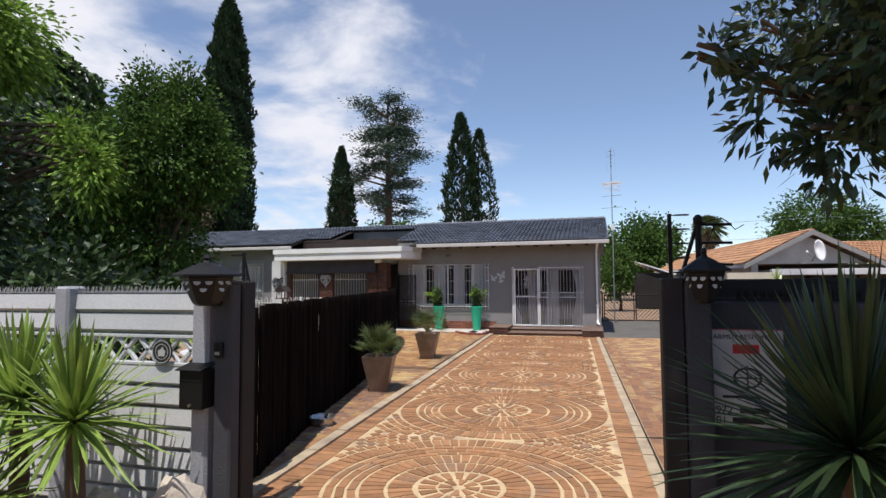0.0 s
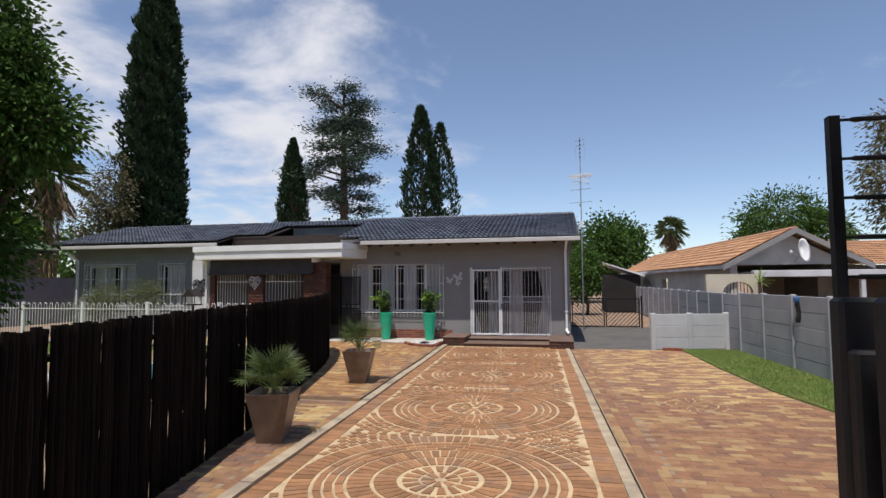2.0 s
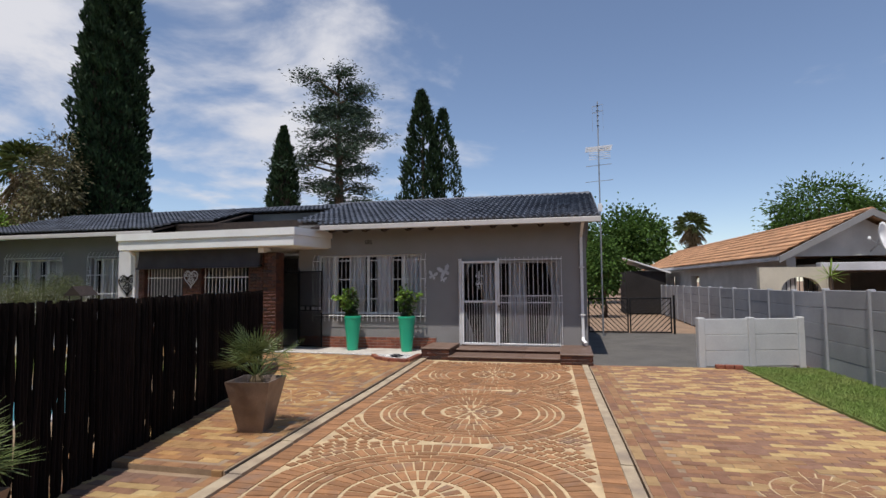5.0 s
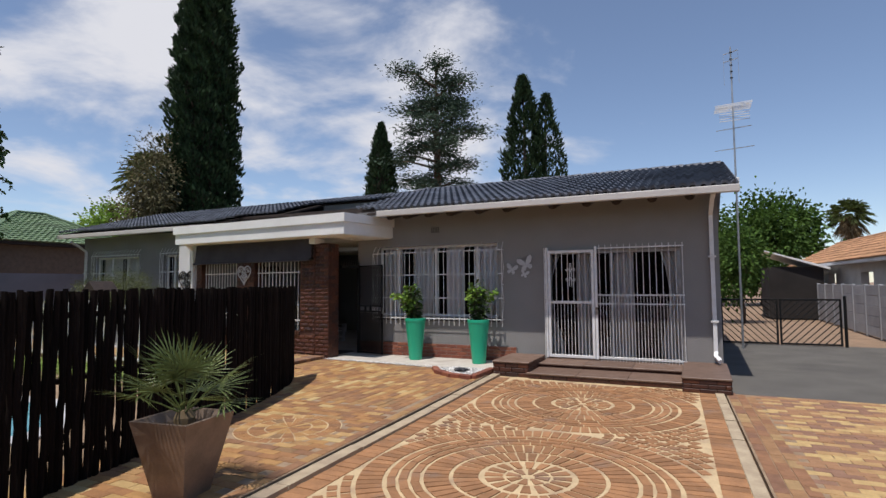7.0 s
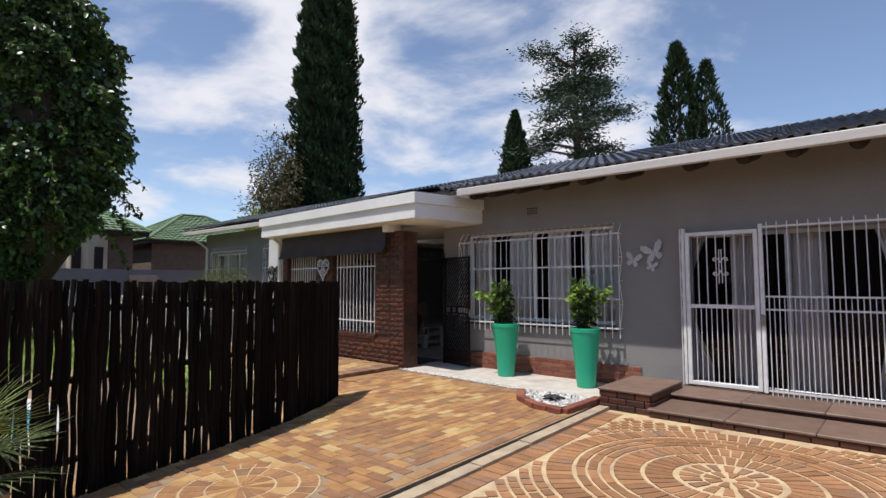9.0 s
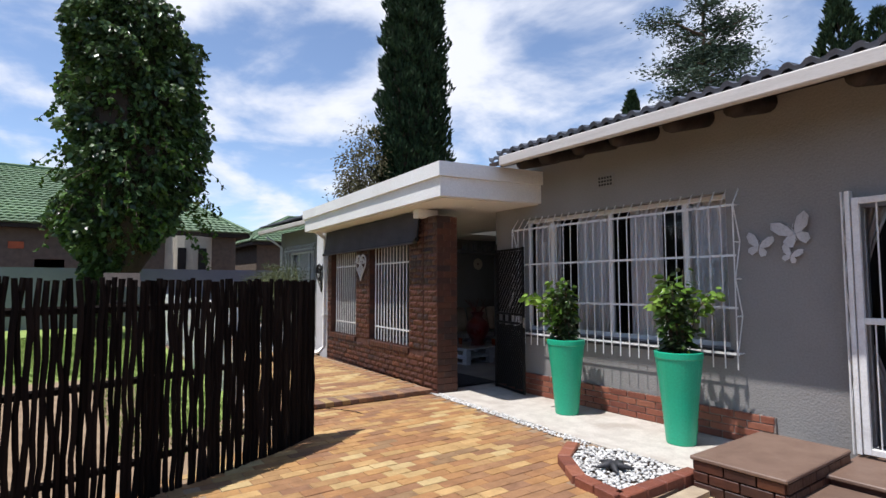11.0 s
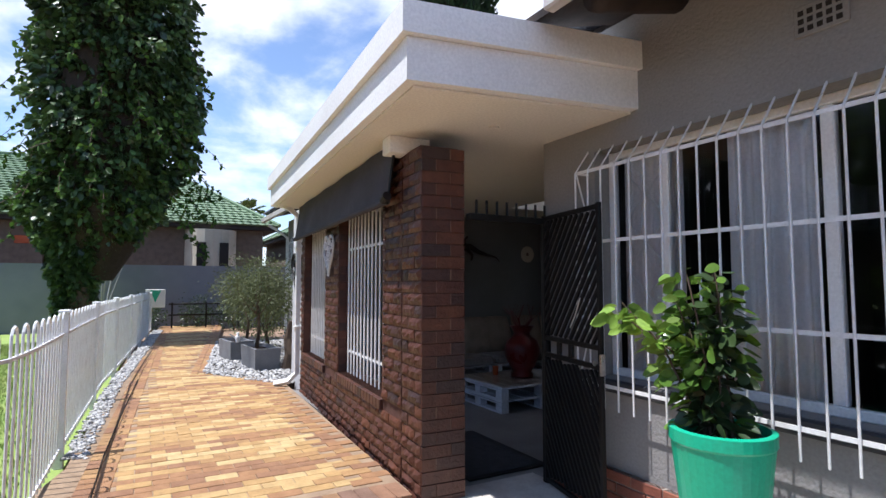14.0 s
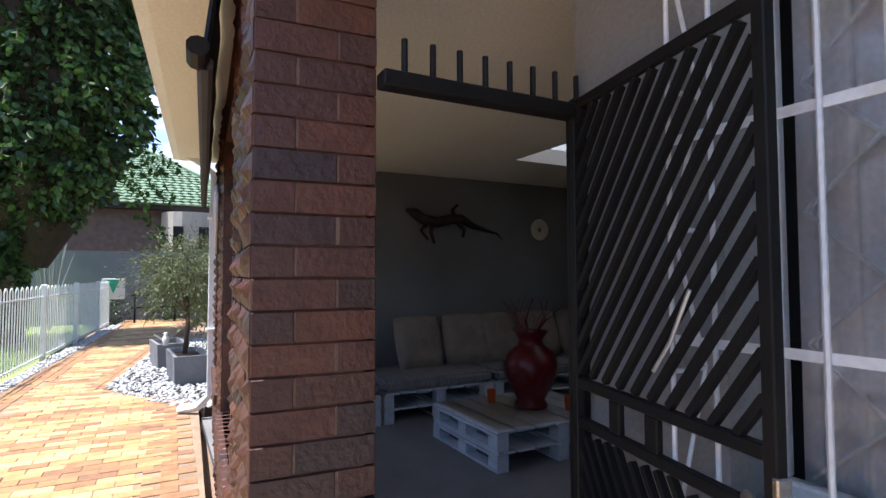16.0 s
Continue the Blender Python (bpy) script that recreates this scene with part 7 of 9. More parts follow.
# ---- garden path side ----
wf = thing("white_fence", pose(0, 0, 0.0), "white steel hooped pool fence along the garden path", "fence")
line = [(-7.16, 15.52), (-7.30, 15.74), (-7.62, 15.86), (-8.2, 15.90), (-9.4, 15.92), (-12.8, 16.02), (-17.5, 16.35), (-22.7, 16.72)]
spots = along(line, 0.115)
for i, (x, y, a) in enumerate(spots):
    if i % 2 == 0:
        c, s = math.cos(a) * 0.0575, math.sin(a) * 0.0575
        pts = [(x - c, y - s, 0.12), (x - c, y - s, 1.20)] + [(x - c * math.cos(t), y - s * math.cos(t), 1.20 + 0.075 * math.sin(t)) for t in np.linspace(0.4, 2.74, 5)] + [(x + c, y + s, 1.20), (x + c, y + s, 0.12)]
        Mesh().tube(pts, 0.0085, 5).part("hoop", M["white_metal"], wf)
for z in (0.17, 1.10):
    Mesh().tube([(x, y, z) for x, y, a in along(line, 0.3)], 0.014, 4).part("rail", M["white_metal"], wf)
for x, y, a in along(line, 2.35):
    Mesh().box((x - 0.035, y - 0.035, 0.0), (x + 0.035, y + 0.035, 1.27), 0.004).part("post", M["white_metal"], wf)
    Mesh().box((x - 0.042, y - 0.042, 1.27), (x + 0.042, y + 0.042, 1.30), 0.008).part("post_cap", M["white_metal"], wf)
pebbles("pebbles", [(-9.2, 15.95), (-12.8, 16.08), (-22.6, 16.78), (-22.6, 17.05), (-12.8, 16.26), (-9.2, 16.12)], 0.10, 3000, 0.028, 8, "grey-white stones along the foot of the fence", M["gravel"])
pebbles("pebbles", [(-11.75, 18.2), (-13.3, 17.35), (-18.4, 18.1), (-18.0, 19.6), (-12.2, 19.6)], 0.10, 5200, 0.035, 9, "grey-white stones round the planters", M["gravel"])
Mesh().prism([(-11.9, 18.35), (-13.2, 17.4), (-18.6, 18.1), (-18.2, 19.74), (-12.13, 19.74)], -0.05, 0.098).part("stone_bed", M["soil"]).parent = path_far


def trough(m, l, w, h, label):
    top = thing("planter_box", m, label, "planter", "grey planters on the stones")
    mb = Mesh()
    q = lambda a, b, z: [(-a, -b, z), (a, -b, z), (a, b, z), (-a, b, z)]
    mb.v = q(l * 0.46, w * 0.46, 0) + q(l / 2, w / 2, h) + q(l / 2 - 0.04, w / 2 - 0.04, h) + q(l / 2 - 0.05, w / 2 - 0.05, h - 0.06)
    mb.f = [(3, 2, 1, 0)] + [(i + k, (i + 1) % 4 + k, (i + 1) % 4 + k + 4, i + k + 4) for k in (0, 4, 8) for i in range(4)]
    mb.part("box", M["planter_grey"], top)
    mb = Mesh(); mb.box((-l / 2 + 0.05, -w / 2 + 0.05, h - 0.09), (l / 2 - 0.05, w / 2 - 0.05, h - 0.055)); mb.part("soil", M["soil"], top)
    return top


def crown_points(g, centres, n, hollow=0.55, clump=0.22, per=14):
    """Leaf places: clumps near the skin of ellipsoids. centres: (x, y, z, rx, ry, rz, share)."""
    pos, out = [], []
    tot = sum(c[6] for c in centres)
    for cx, cy, cz, rx, ry, rz, share in centres:
        k = max(1, int(n * share / tot / per))
        d = g.normal(size=(k, 3)); d /= np.linalg.norm(d, axis=1, keepdims=True)
        rad = hollow + (1.06 - hollow) * g.random((k, 1)) ** 0.6
        bump = 1 + 0.16 * np.sin(d[:, :1] * 7 + cx) * np.sin(d[:, 1:2] * 6 + cy) + 0.12 * np.sin(d[:, 2:] * 9 + cz)
        c = d * rad * bump * np.array([rx, ry, rz]) + np.array([cx, cy, cz])
        for q in range(per):
            o = g.normal(size=(k, 3))
            pos.append(c + o * clump * g.random((k, 1)))
            out.append(o * 0.8 + d + np.array([0, 0, -0.25]))
    return np.concatenate(pos), np.concatenate(out)


def broad_tree(m, label, centres, n, leaf, mat, trunk, limbs, seed, clump=0.3, per=14, hollow=0.5, name="tree", droop=0.2):
    """Tapered trunk, limbs into the crown, a crown of leaf clumps with gaps."""
    top = thing(name, m, label, "tree")
    g = np.random.default_rng(seed)
    r = random.Random(seed)
    h, r0 = trunk
    Mesh().tube([(0, 0, -0.1), (0.05, 0.03, h * 0.4), (r.uniform(-0.1, 0.1), r.uniform(-0.1, 0.1), h)], [r0 * 1.25, r0, r0 * 0.7], 10).part("trunk", M["bark"], top, smooth=True)
    for k in range(limbs):
        c = centres[k % len(centres)]
        d = g.normal(size=3); d /= np.linalg.norm(d)
        e = Vector((c[0] + d[0] * c[3] * 0.75, c[1] + d[1] * c[4] * 0.75, c[2] + abs(d[2]) * c[5] * 0.5))
        s = Vector((0, 0, h * r.uniform(0.65, 1.0)))
        mid = s.lerp(e, 0.5) + Vector((r.uniform(-0.2, 0.2), r.uniform(-0.2, 0.2), 0.15 * c[5]))
        Mesh().tube([s, mid, e], [r0 * 0.45, r0 * 0.25, r0 * 0.08], 6).part("limb", M["bark"], top)
    p, o = crown_points(g, centres, n, hollow, clump, per)
    leaves("crown", p, o, leaf[0], leaf[1], M[mat], top, "", droop, seed)
    return top


# clipped olive trees in the planters
trough(pose(-13.55, 18.25, 0.10, 0, 0, 5), 0.95, 0.42, 0.36, "long grey concrete planter on the stones")
broad_tree(pose(-13.75, 18.22, 0.44), "small clipped olive standard with grey-green leaves", [(0, 0, 0.95, 0.74, 0.66, 0.50, 1), (0.1, 0.0, 1.18, 0.5, 0.5, 0.40, 0.4)], 7500, (0.055, 0.016), "olive", (0.7, 0.028), 8, 21, 0.10, 12, 0.25, "olive_tree")
trough(pose(-14.9, 18.05, 0.10, 0, 0, 8), 0.8, 0.42, 0.36, "long grey concrete planter on the stones")
broad_tree(pose(-15.3, 18.3, 0.44), "small clipped olive standard with grey-green leaves", [(0, 0, 0.95, 0.55, 0.55, 0.45, 1)], 3600, (0.055, 0.016), "olive", (0.7, 0.026), 7, 22, 0.10, 12, 0.25, "olive_tree")
bd = thing("dove_ornament", pose(-14.35, 18.0, 0.46), "small white bird ornament on the planter rim", "ornament")
mb = Mesh(); mb.lathe([(0.0, 0.0), (0.035, 0.0), (0.03, 0.02), (0.05, 0.07), (0.035, 0.12), (0.02, 0.14), (0.03, 0.17), (0.0, 0.19)], 10); mb.part("body", M["white"], bd, smooth=True)
mb = Mesh(); mb.add([(0.0, -0.01, 0.08), (0.03, -0.14, 0.17), (-0.03, -0.15, 0.15), (0, -0.02, 0.05)], [(0, 1, 2), (0, 2, 3), (0, 3, 1)]); mb.part("tail", M["white"], bd)
st = thing("driftwood_stump", pose(-13.1, 18.62, 0.10), "weathered upright driftwood stump among the stones", "stump")
Mesh().tube([(0, 0, 0), (0.03, 0.02, 0.25), (-0.02, 0, 0.5), (0.03, 0.02, 0.8)], [0.12, 0.09, 0.075, 0.03], 7).part("wood", M["bark"], st)
cb = thing("cable", pose(0, 0, 0), "thin dark cable lying along the edge of the path", "cable")
Mesh().tube([(-13.0, 16.45, 0.125), (-11.0, 16.33, 0.122), (-9.2, 16.24, 0.122), (-8.2, 16.22, 0.122), (-7.75, 16.30, 0.122), (-7.40, 16.42, 0.128), (-7.26, 16.52, 0.075), (-7.0, 16.75, 0.060), (-6.8, 16.8, 0.060)], 0.0045, 5).part("lead", M["black"], cb)
# low dark bench and shrubs at the end of the path
be = thing("garden_bench", pose(-23.2, 17.3, 0.08), "low black steel railing bench at the end of the path", "bench")
for y in (0.0, 1.0, 2.0):
    Mesh().tube([(0, y, 0), (0, y, 0.85)], 0.03, 6).part("leg", M["black"], be)
for z in (0.45, 0.80):
    Mesh().tube([(0, -0.1, z), (0, 2.1, z)], 0.028, 6).part("rail", M["black"], be)
for k, (x, y, s) in enumerate(((-23.6, 16.6, 0.55), (-23.7, 18.1, 0.5), (-23.6, 19.2, 0.6), (-23.6, 20.3, 0.7))):
    broad_tree(pose(x, y, 0.0), "low dark shrub along the wall", [(0, 0, 0.5, 0.45, s, 0.55, 1)], 1300, (0.07, 0.04), "leaf_dark", (0.3, 0.03), 4, 60 + k, 0.12, 10, 0.3, "shrub")
bs = thing("bare_shrub", pose(-22.9, 15.4, 0.0), "leafless grey-stemmed shrub by the wall", "shrub")
rr = random.Random(9)
for k in range(12):
    a = rr.uniform(0, 6.28)
    Mesh().tube([(0, 0, 0), (0.15 * math.cos(a), 0.2 * math.sin(a), 1.0), (0.35 * math.cos(a), 0.5 * math.sin(a), rr.uniform(1.9, 2.9))], [0.03, 0.02, 0.008], 5).part("stem", M["precast"], bs)
tw = thing("towel", pose(-22.65, 16.66, 1.05), "white and turquoise towel hung on the fence post", "towel")
mb = Mesh(); mb.box((-0.02, -0.12, -0.25), (0.02, 0.42, 0.30), 0.012); mb.part("cloth", M["white"], tw)
mb = Mesh(); mb.add([(0.023, 0.0, 0.28), (0.023, 0.3, 0.28), (0.023, 0.15, -0.1)], [(0, 1, 2)]); mb.part("print", M["teal"], tw)

# ---- west wall and the green-roofed house ----
ww = structure(wall_mesh("y", -24.6, -24.4, 3.0, 40.0, -0.05, 2.15).part("wall_west", M["blue_wall"]), "tall blue-grey plastered boundary wall", "wall")


def hip_roof(parent, mat, x0, x1, y0, y1, ze, zr, inset, name="roof", tile=0.33):
    """A hipped roof with tile rolls as real ridged courses on its slopes."""
    xc = (x0 + x1) / 2
    a, b = Vector((xc, y0 + inset, zr)), Vector((xc, y1 - inset, zr))
    P = [Vector((x0, y0, ze)), Vector((x1, y0, ze)), Vector((x1, y1, ze)), Vector((x0, y1, ze))]
    mb = Mesh()
    def slope_(p, q, r_, s):
        """Eave p-q, ridge s-r_ (may be one point)."""
        d = q - p
        courses = max(6, int((r_ - q).length / tile))
        nrm = d.cross(s - p).normalized()
        for k in range(courses):
            t0, t1 = k / courses, (k + 1) / courses
            l0, r0_ = p.lerp(s, t0), q.lerp(r_, t0)
            l1, r1_ = p.lerp(s, t1), q.lerp(r_, t1)
            n = max(4, int((r0_ - l0).length / 0.15))
            base = len(mb.v)
            for i in range(n + 1):
                u = i / n
                w = 0.035 * (i % 2)
                mb.v += [tuple(l0.lerp(r0_, u) + nrm * (0.055 + w)), tuple(l1.lerp(r1_, u) + nrm * (0.01 + w)), tuple(l0.lerp(r0_, u) + nrm * 0.0)]
            for i in range(n):
                q_ = base + 3 * i
                mb.f += [(q_, q_ + 3, q_ + 4, q_ + 1), (q_ + 2, q_ + 5, q_ + 3, q_)]
    slope_(P[1], P[2], b, a); slope_(P[3], P[0], a, b); slope_(P[0], P[1], a, a); slope_(P[2], P[3], b, b)
    o = mb.part(name, mat, parent)
    rd = Mesh()
    for p, q in ((P[0], a), (P[1], a), (P[2], b), (P[3], b), (a, b)):
        if (q - p).length > 0.1: rd.tube([p + Vector((0, 0, 0.05)), q + Vector((0, 0, 0.07))], 0.10, 6)
    rd.part("ridge", mat, o)
    Mesh().box((x0 + 0.05, y0 + 0.05, ze - 0.18), (x1 - 0.05, y1 - 0.05, ze - 0.02)).part("fascia", M["rafter"], o)
    return o


gh = thing("neighbour_house", pose(0, 0, 0), "neighbour's brown brick house with a green tiled hipped roof", "house")
wall_mesh("y", -28.7, -28.4, 4.0, 21.0, 0.0, 3.9, [(9.5, 11.0, 1.2, 2.6), (13.2, 14.2, 1.2, 2.6)]).part("wall", M["brown_wall"], gh)
wall_mesh("x", 20.7, 21.0, -38.0, -28.7, 0.0, 3.9).part("wall", M["brown_wall"], gh)
wall_mesh("x", 4.0, 4.3, -38.0, -28.7, 0.0, 3.9).part("wall", M["brown_wall"], gh)
wall_mesh("y", -38.0, -37.7, 4.3, 20.7, 0.0, 3.9).part("wall", M["brown_wall"], gh)
hip_roof(gh, M["tile_green"], -38.6, -27.9, 3.4, 21.6, 4.0, 7.1, 4.6)
bay = Mesh()
bay_poly = [(-28.45, 17.9)] + [(-28.45 + 1.0 * math.sin(t), 18.9 - 1.0 * math.cos(t)) for t in np.linspace(0.25, math.pi - 0.25, 9)] + [(-28.45, 19.9)]
bay.prism(bay_poly, 0.0, 3.75)
b_ = bay.part("bay", M["cream_wall"], gh, "cream rounded bay")
for y in (18.45, 19.3):
    Mesh().box((-27.52, y - 0.16, 1.9), (-27.42, y + 0.18, 3.2), 0.01).part("window", M["dark"], b_)
g2 = thing("neighbour_house", pose(0, 0, 0), "further wing with a green tiled hipped roof", "house")
wall_mesh("y", -31.3, -31.0, 23.0, 29.5, 0.0, 3.75).part("wall", M["brown_wall"], g2)
wall_mesh("x", 22.8, 23.0, -37.0, -31.0, 0.0, 3.75).part("wall", M["brown_wall"], g2)
hip_roof(g2, M["tile_green"], -37.5, -30.5, 22.4, 30.2, 3.9, 5.7, 3.2)
sgn = thing("small_sign", pose(-28.385, 12.35, 3.0), "small orange sign on the brown wall", "sign")
Mesh().box((0, 0, 0), (0.02, 0.5, 0.28), 0.004).part("board", M["orange"], sgn)
bh = thing("bird_house", pose(-9.2, 14.6, 0.0), "small dark wooden bird table with a pitched roof", "bird table")
Mesh().tube([(0, 0, -0.05), (0, 0, 1.3)], 0.03, 8).part("post", M["rafter"], bh)
mb = Mesh(); mb.add([(-0.2, -0.2, 1.50), (0.2, -0.2, 1.50), (0.2, 0.2, 1.50), (-0.2, 0.2, 1.50), (0, -0.2, 1.68), (0, 0.2, 1.68)], [(0, 1, 4), (3, 5, 2), (0, 4, 5, 3), (1, 2, 5, 4), (0, 3, 2, 1)]); mb.part("roof", M["rafter"], bh)
Mesh().box((-0.16, -0.16, 1.28), (0.16, 0.16, 1.31), 0.005).part("tray", M["rafter"], bh)
for x in (-0.13, 0.13):
    for y in (-0.13, 0.13):
        Mesh().tube([(x, y, 1.30), (x, y, 1.51)], 0.012, 5).part("upright", M["rafter"], bh)
# pool behind the pole fence
pool = structure(thing("pool", pose(0, 0, 0), "pool with a pale coping behind the pole fence", "pool"), "", "")
Mesh().prism([(-8.3 + 2.0 * math.cos(t), 12.0 + 1.4 * math.sin(t)) for t in np.linspace(0, 2 * math.pi, 28)[:-1]], 0.0, 0.06).part("coping", M["wall_light"], pool)
Mesh().prism([(-8.3 + 1.7 * math.cos(t), 12.0 + 1.1 * math.sin(t)) for t in np.linspace(0, 2 * math.pi, 28)[:-1]], 0.02, 0.066).part("water", M["water"], pool)

# ---- trees ----
# ivy-covered tree
iv = thing("ivy_tree", pose(-19.8, 15.55, 0.0), "tall tree trunk wholly overgrown with dark glossy ivy", "tree")
Mesh().tube([(0, -0.5, -0.1), (0, -0.5, 1.6), (0.1, 0, 4), (0, 0.2, 9)], [0.42, 0.36, 0.3, 0.12], 10).part("trunk", M["bark"], iv, smooth=True)
g = np.random.default_rng(31)
n = 33000
z = 0.3 + 10.3 * g.random(n) ** 0.9
prof = np.interp(z, [0.3, 1.4, 2.2, 3.2, 5.0, 7.0, 8.8, 9.8, 10.6], [0.28, 0.32, 0.6, 1.35, 1.55, 1.62, 1.56, 1.3, 0.45])
a = g.random(n) * 2 * np.pi
wob = 1 + 0.12 * np.sin(3 * a + z * 1.9) + 0.11 * np.sin(5 * a - z * 2.7) + 0.09 * np.sin(11 * a + z * 5) + 0.08 * np.sin(z * 9 + 2 * a) + 0.10 * g.random(n) ** 6
rad = prof * wob * (1 - 0.22 * g.random(n) ** 2)
cy = np.interp(z, [1.6, 3.2, 6, 10.6], [-0.55, -0.15, 0.35, -0.2])
pos = np.column_stack([rad * np.cos(a) * 0.9, cy + rad * np.sin(a), z])
out = np.column_stack([np.cos(a), np.sin(a), g.normal(-0.5, 0.5, n)]) + g.normal(0, 0.55, (n, 3))
leaves("ivy", pos, out, 0.17, 0.13, M["ivy"], iv, "dark glossy ivy leaves", 0.2, 32, True)
# a solid dark core stands for the shade deep in the ivy
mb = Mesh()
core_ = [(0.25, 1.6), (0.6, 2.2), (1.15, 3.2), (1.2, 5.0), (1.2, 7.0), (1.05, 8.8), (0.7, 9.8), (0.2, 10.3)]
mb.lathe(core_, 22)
mb.part("inner_growth", M["soil"], iv, "dark solid core standing for the shade within")
tendril_pts = []
for k in range(90):
    a0, z0 = g.random() * 6.28, g.uniform(3.0, 9.5)
    pr = float(np.interp(z0, [1.6, 3.2, 7, 10.6], [0.5, 1.7, 1.75, 0.6]))
    pts = [np.array([pr * math.cos(a0) * 0.9, pr * math.sin(a0) + 0.2, z0])]
    for j in range(5):
        pts.append(pts[-1] + np.array([math.cos(a0) * 0.13 + g.normal(0, 0.06), math.sin(a0) * 0.13 + g.normal(0, 0.06), -0.16 + g.normal(0, 0.06)]))
    Mesh().tube([tuple(p) for p in pts], 0.008, 4).part("tendril", M["bark"], iv)
    pp = np.repeat(np.array(pts), 4, axis=0)
    tendril_pts.append(pp)

pp = np.concatenate(tendril_pts)
tagged(leaves("loose_sprays", pp, g.normal(size=pp.shape), 0.13, 0.10, M["leaf"], iv, "", 0.2, 100, True), kind="stuff")


def spire(m, label, h, prof_z, prof_r, n, mat, seed, leaf=(0.26, 0.09), lean=0.0, name="conifer", trunk_r=0.25, gap=0.0):
    """A columnar conifer: upright sprays round a trunk, in flame-like tufts."""
    top = thing(name, m, label, "tree")
    Mesh().tube([(0, 0, -0.1), (0, 0, h * 0.5), (lean, 0, h * 0.97)], [trunk_r, trunk_r * 0.6, 0.03], 8).part("trunk", M["bark"], top)
    g = np.random.default_rng(seed)
    z = h * g.random(n)
    a = g.random(n) * 2 * np.pi
    R = np.interp(z, prof_z, prof_r)
    tuft = 0.10 * np.sin(7 * a + z * 1.3) + 0.10 * np.sin(13 * a + 2.1 * z) + 0.10 * np.sin(z * 4.3 + 3 * a) + 0.07 * np.sin(z * 8 + 5 * a)
    rad = R * (0.93 + tuft) * (1 - 0.3 * g.random(n) ** 1.6)
    if gap:
        keep = (np.sin(z * 3.1 + 2 * a) + np.sin(z * 1.7 - 3 * a + 1)) > -2 + 2 * gap * 1.2
        z, a, rad = z[keep], a[keep], rad[keep]
    pos = np.column_stack([rad * np.cos(a) + lean * z / h, rad * np.sin(a), z])
    up = np.column_stack([np.cos(a) * 0.45, np.sin(a) * 0.45, np.full(len(a), 1.0)]) + g.normal(0, 0.35, (len(a), 3))
    leaves("foliage", pos, up, leaf[0], leaf[1], M[mat], top, "", 0.0, seed)
    # dense conifers get a dark turned core in place of inner shade
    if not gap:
        mb = Mesh(); mb.lathe([(max(0.02, r_ * 0.62), z_) for z_, r_ in zip(prof_z, prof_r)], 14); mb.part("inner_growth", M["soil"], top, "dark core standing for the shade within the foliage")
    return top


spire(pose(-20.2, 26.0, 0), "tall dark green columnar cypress behind the house", 18.3, [0, 3, 6, 9, 12, 15, 17.2, 18.3], [1.7, 1.65, 1.5, 1.4, 1.25, 0.95, 0.5, 0.04], 42000, "conifer", 41, (0.28, 0.10), 0.1, "cypress", 0.35)
spire(pose(-21.6, 43.5, 0), "dark narrow conifer beside the cedar", 13.7, [0, 3, 6, 9, 12, 13.7], [1.4, 1.45, 1.35, 1.1, 0.6, 0.05], 10000, "conifer", 42, (0.36, 0.13))
spire(pose(-11.4, 47.2, 0), "dark bushy conifer with thin spots", 16.9, [0, 5, 9, 11.5, 14, 15.8, 16.9], [1.9, 1.9, 1.75, 1.45, 0.95, 0.5, 0.05], 14000, "conifer", 43, (0.42, 0.13), -0.1, gap=0.40)
spire(pose(-10.0, 47.6, 0), "second leader of the bushy conifer, half bare", 15.4, [0, 5, 9, 11.5, 13.5, 15.4], [1.7, 1.8, 1.6, 1.1, 0.7, 0.1], 7000, "conifer", 44, (0.40, 0.12), 0.1, gap=0.45, trunk_r=0.18)
broad_tree(pose(-20.6, 23.9, 0), "brownish bushy shrub against the cypress", [(0.1, 0, 6.0, 1.0, 0.9, 1.7, 1), (-0.7, 0.2, 4.6, 1.3, 1.0, 1.5, 0.8)], 7000, (0.15, 0.07), "dry_leaf", (2.5, 0.12), 6, 45, 0.3, 12, 0.3, "shrub_tree")
